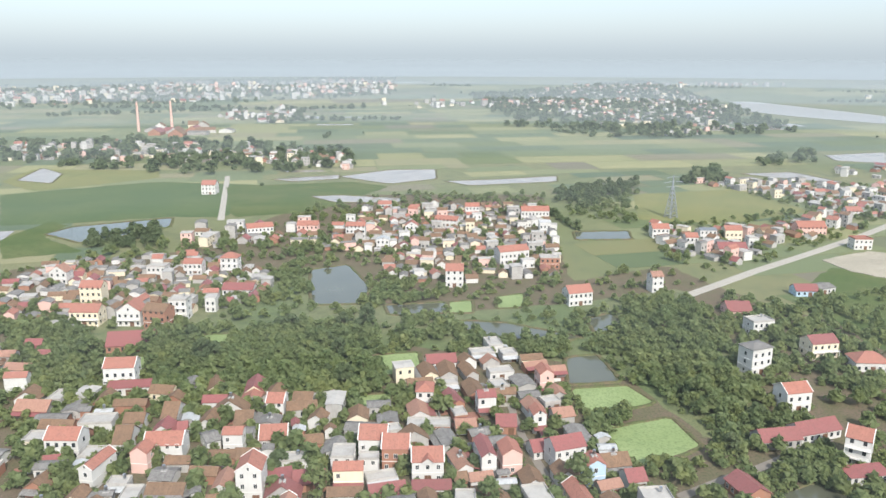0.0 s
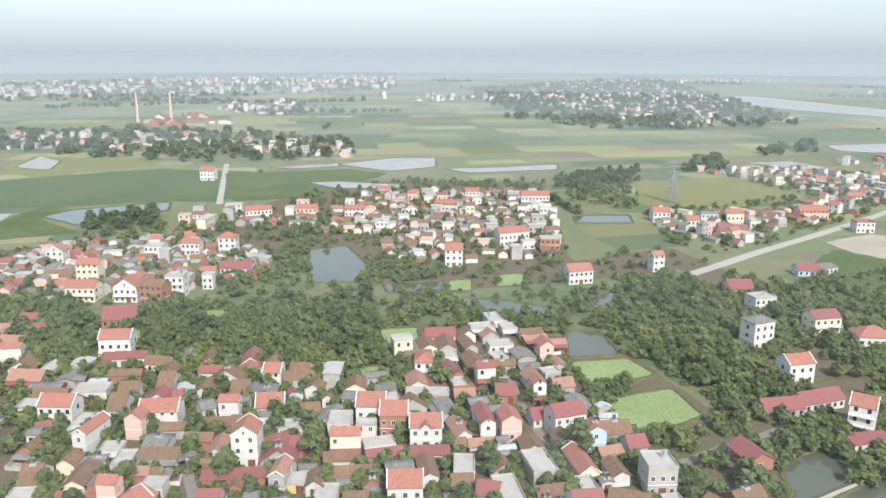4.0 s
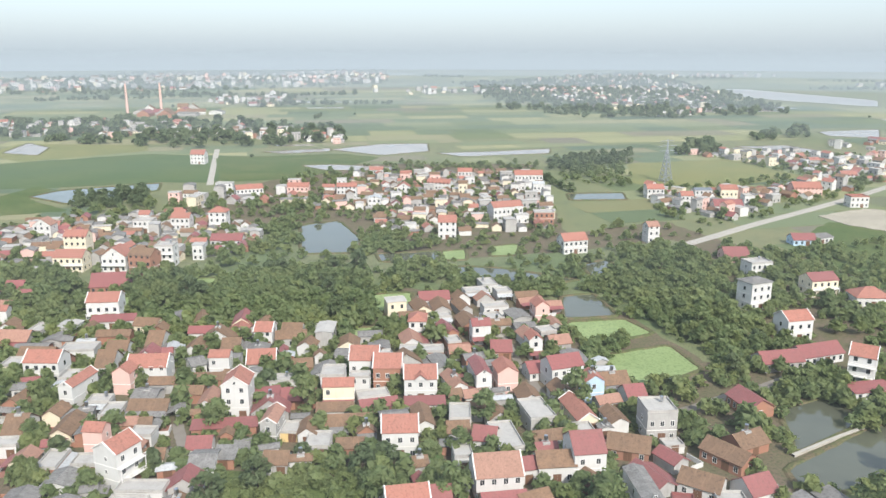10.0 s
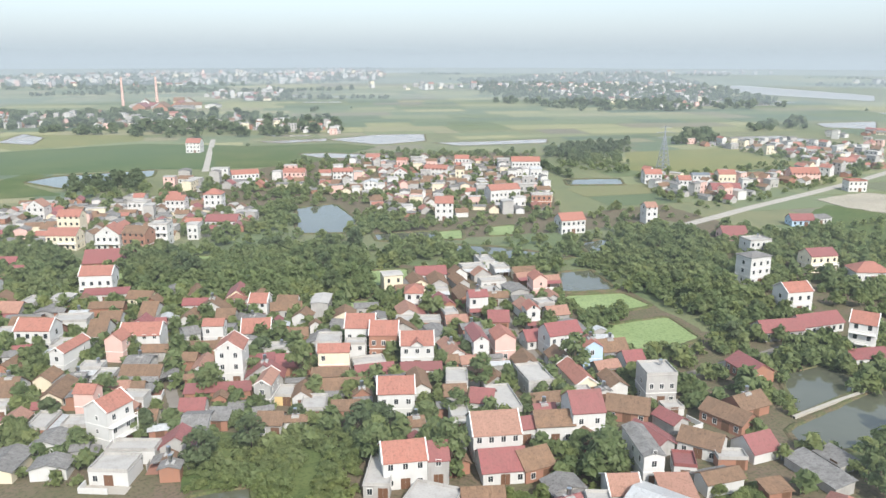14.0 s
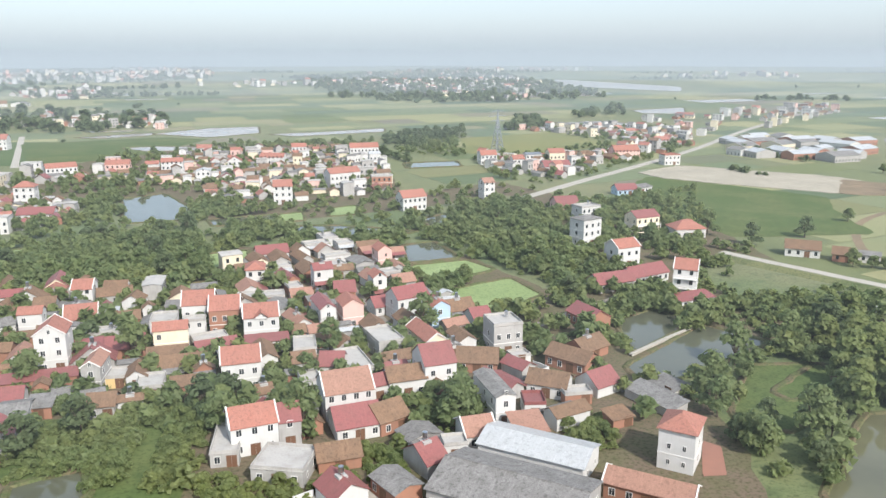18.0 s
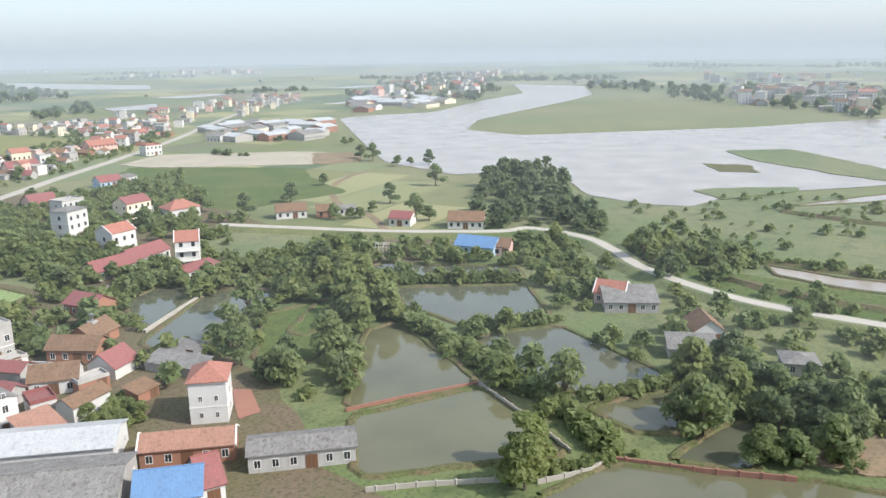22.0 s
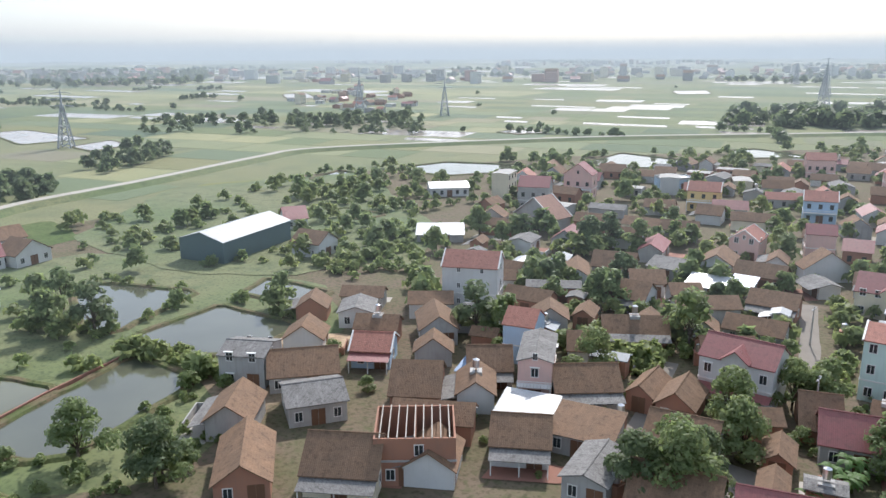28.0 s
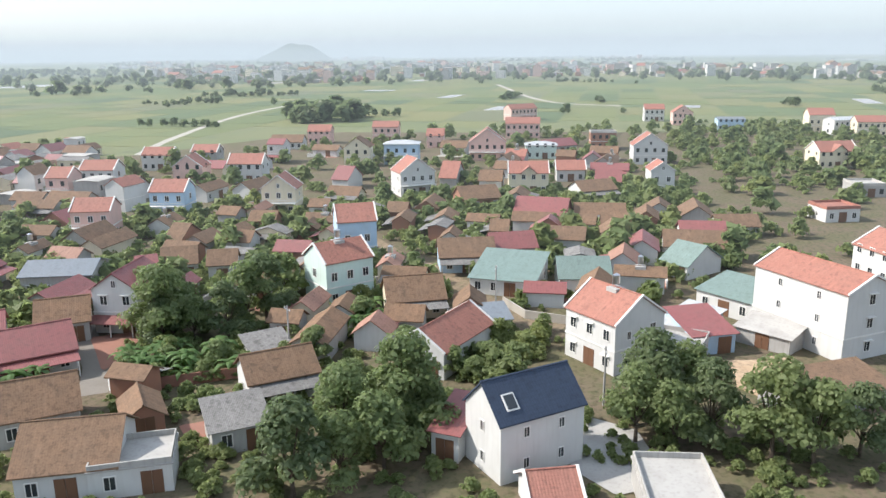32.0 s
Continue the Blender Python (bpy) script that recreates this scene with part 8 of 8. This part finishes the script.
def shell_house(x, y, turn, w, d, h):
    top = tagged(new("unfinished_house"), "roofless brick house under construction with bare beams", "house")
    top.matrix_basis = pose(x, y, 0, 0, 0, turn)
    t = 0.22
    for a in ((-w / 2, 0, w / 2, t), (-w / 2, d - t, w / 2, d), (-w / 2, t, -w / 2 + t, d - t), (w / 2 - t, t, w / 2, d - t), (-t / 2, t, t / 2, d - t)):
        Soup().box(a[0], a[1], 0, a[2], a[3], h).ob("wall", WALLS["r"], top)
    Soup().box(-w / 2 - 0.1, -0.1, h * 0.52, w / 2 + 0.1, -0.004, h * 0.52 + 0.25).ob("floor_band", WALLS["g"], top)
    for i in range(9):
        px = -w / 2 + t + (i + 0.5) * (w - 2 * t) / 9
        Soup().box(px - 0.07, 0.0, h + 0.003, px + 0.07, d, h + 0.16).ob("beam", CONCRETE, top)
    for k, px in enumerate((-w * 0.3, w * 0.05, w * 0.32)):
        shared("window", WIN["n"][3], top, pose(px, 0, 1.0 + (k % 2) * h * 0.5))
    shared("door", DOOR, top, pose(-w * 0.1, 0, 0.05))


def utility_pole(x, y, turn):
    top = tagged(new("utility_pole"), "grey concrete utility pole beside a lane", "utility pole", "utility poles")
    top.matrix_basis = pose(x, y, 0, 0, 0, turn)
    Soup().bar((0, 0, -0.2), (0, 0, 7.5), 0.16, 8, 0.10).ob("pole", WALLS["g"], top)
    arm = Soup().box(-0.9, -0.06, 6.9, 0.9, 0.06, 7.0).ob("crossarm", PYLON_STEEL, top)
    for px in (-0.8, 0, 0.8):
        Soup().bar((px, 0, 6.99), (px, 0, 7.2), 0.05, 6).ob("insulator", FRAME, arm)


def tank_stand(x, y, turn):
    top = tagged(new("water_tank"), "stainless steel water tank on a brick stand", "water tank", "water tanks on stands")
    top.matrix_basis = pose(x, y, 0, 0, 0, turn)
    Soup().box(-0.7, -0.7, -0.1, 0.7, 0.7, 2.3).box(-0.8, -0.8, 2.3, 0.8, 0.8, 2.42).ob("stand", WALLS["r"], top)
    shared("tank", TANK[0], top, pose(0, 0, 2.0))
    Soup().bar((0.62, 0, 0), (0.62, 0, 3.0), 0.04, 6).ob("pipe", PYLON_STEEL, top)


def stack(x, y, height, r):
    top = tagged(new("chimney_stack"), "tall pale brick kiln chimney on the plain", "chimney", "kiln chimneys")
    top.matrix_basis = pose(x, y, 0)
    Soup().bar((0, 0, -0.2), (0, 0, height), r, 12, r * 0.55).ob("shaft", WALLS["p"], top)
    Soup().bar((0, 0, height - 1.2), (0, 0, height + 0.02), r * 0.68, 12).ob("collar", WALLS["g"], top)


def hill(x, y, w, d, h, turn, seed):
    rnd = random.Random(seed)
    n, m = 40, 14
    vs, fs = [], []
    for i in range(n + 1):
        for j in range(m + 1):
            u, v = i / n * 2 - 1, j / m * 2 - 1
            e = max(0.0, 1 - u * u) ** 1.2 * max(0.0, 1 - v * v)
            bumpy = 1 + 0.35 * noise.noise((u * 3 + seed, v * 2, 0.3))
            vs.append((u * w / 2, v * d / 2, h * e * bumpy - 0.5))
    for i in range(n):
        for j in range(m):
            k = i * (m + 1) + j
            fs.append((k, k + m + 1, k + m + 2, k + 1))
    ob = mesh_ob("hill", vs, fs, LEAF_DARK, smooth=True)
    ob.matrix_basis = pose(x, y, 0, 0, 0, turn)
    tagged(ob, "low wooded hill on the horizon", "hill", kind="structure")


pylon(502.1, -0.9, 27, 20)
pylon(579.2, -58.4, 48, 20)
pylon(441.9, -522.0, 36, 40)
pylon(361.3, -534.2, 31, 40)
pylon(115.2, -792.1, 39, 40)
pylon(229.1, -1290.9, 36, 40)
pylon(419.0, -239.4, 32, 40)
pylon(211.0, 593.2, 34, 20)
pylon(145.4, -1003.4, 43, 40)
pylon(47.5, -992.4, 34, 40)
pylon(-321.7, -791.8, 36, 40)
utility_pole(-84.2, -15.6, 20)
utility_pole(-82.4, -58.9, 60)
utility_pole(-112.4, -39.7, 10)
utility_pole(17.8, -141.2, 80)
utility_pole(11.9, -108.8, 80)
utility_pole(-148.6, -85.7, 30)
for k, (x, y) in enumerate([(34.3, -92.4), (31.2, -79.8), (28.0, -75.0), (32.0, -121.5), (35.7, -136.7), (13.1, -145.9), (-27.9, -137.0), (-36.7, -127.8), (-37.8, -123.5), (-39.6, -77.7), (-60.5, -96.9), (-111.6, -133.9), (-82.8, -218.1), (7.6, -266.2)]):
    tank_stand(x, y, 37 * k)
stack(-446.6, 1339.6, 50, 2.6)
stack(-405.7, 1390.7, 49, 2.6)
pergola(185.3, 171.1, -65, 11, 4, 3.6)
shell_house(49.5, -64.4, 215, 10, 9, 6.5)
hill(-3704, -2552, 1250, 320, 82, 25, 3)



def plain_trees():
    rnd = random.Random(77)
    spots = []
    keep = BLOCKED + NO_FIELDS
    while len(spots) < 1150:
        a, d = rnd.uniform(0, 2 * math.pi), 480 + 2900 * rnd.random() ** 1.3
        x, y = d * math.cos(a), d * math.sin(a)
        if any(inside((x, y), p) for p in keep):
            continue
        if rnd.random() < 0.55:
            spots.append((x, y))
        else:
            turn = rnd.choice((0.2, 1.77)) + rnd.uniform(-0.2, 0.2)
            for k in range(rnd.randint(4, 12)):
                spots.append((x + k * 7 * math.cos(turn) + rnd.uniform(-2, 2), y + k * 7 * math.sin(turn) + rnd.uniform(-2, 2)))
    thicket("field_trees", spots, "scattered trees and hedgerows on the rice plain", (4, 5), 0.7, LEAF_DARK, 8)


plain_trees()


def tree_belts():
    rnd = random.Random(91)
    spots = []
    for _ in range(95):
        a, d = rnd.uniform(0, 2 * math.pi), rnd.uniform(1300, 4300)
        x, y = d * math.cos(a), d * math.sin(a)
        turn = a + math.pi / 2 + rnd.uniform(-0.35, 0.35)
        for k in range(rnd.randint(14, 44)):
            p = (x + k * 10 * math.cos(turn) + rnd.uniform(-14, 14), y + k * 10 * math.sin(turn) + rnd.uniform(-14, 14))
            if not any(inside(p, q) for q in BLOCKED):
                spots.append(p)
    thicket("tree_belts", spots, "long dark belts of trees far out on the plain", (4, 5), 1.25, LEAF_DARK, 9)


tree_belts()
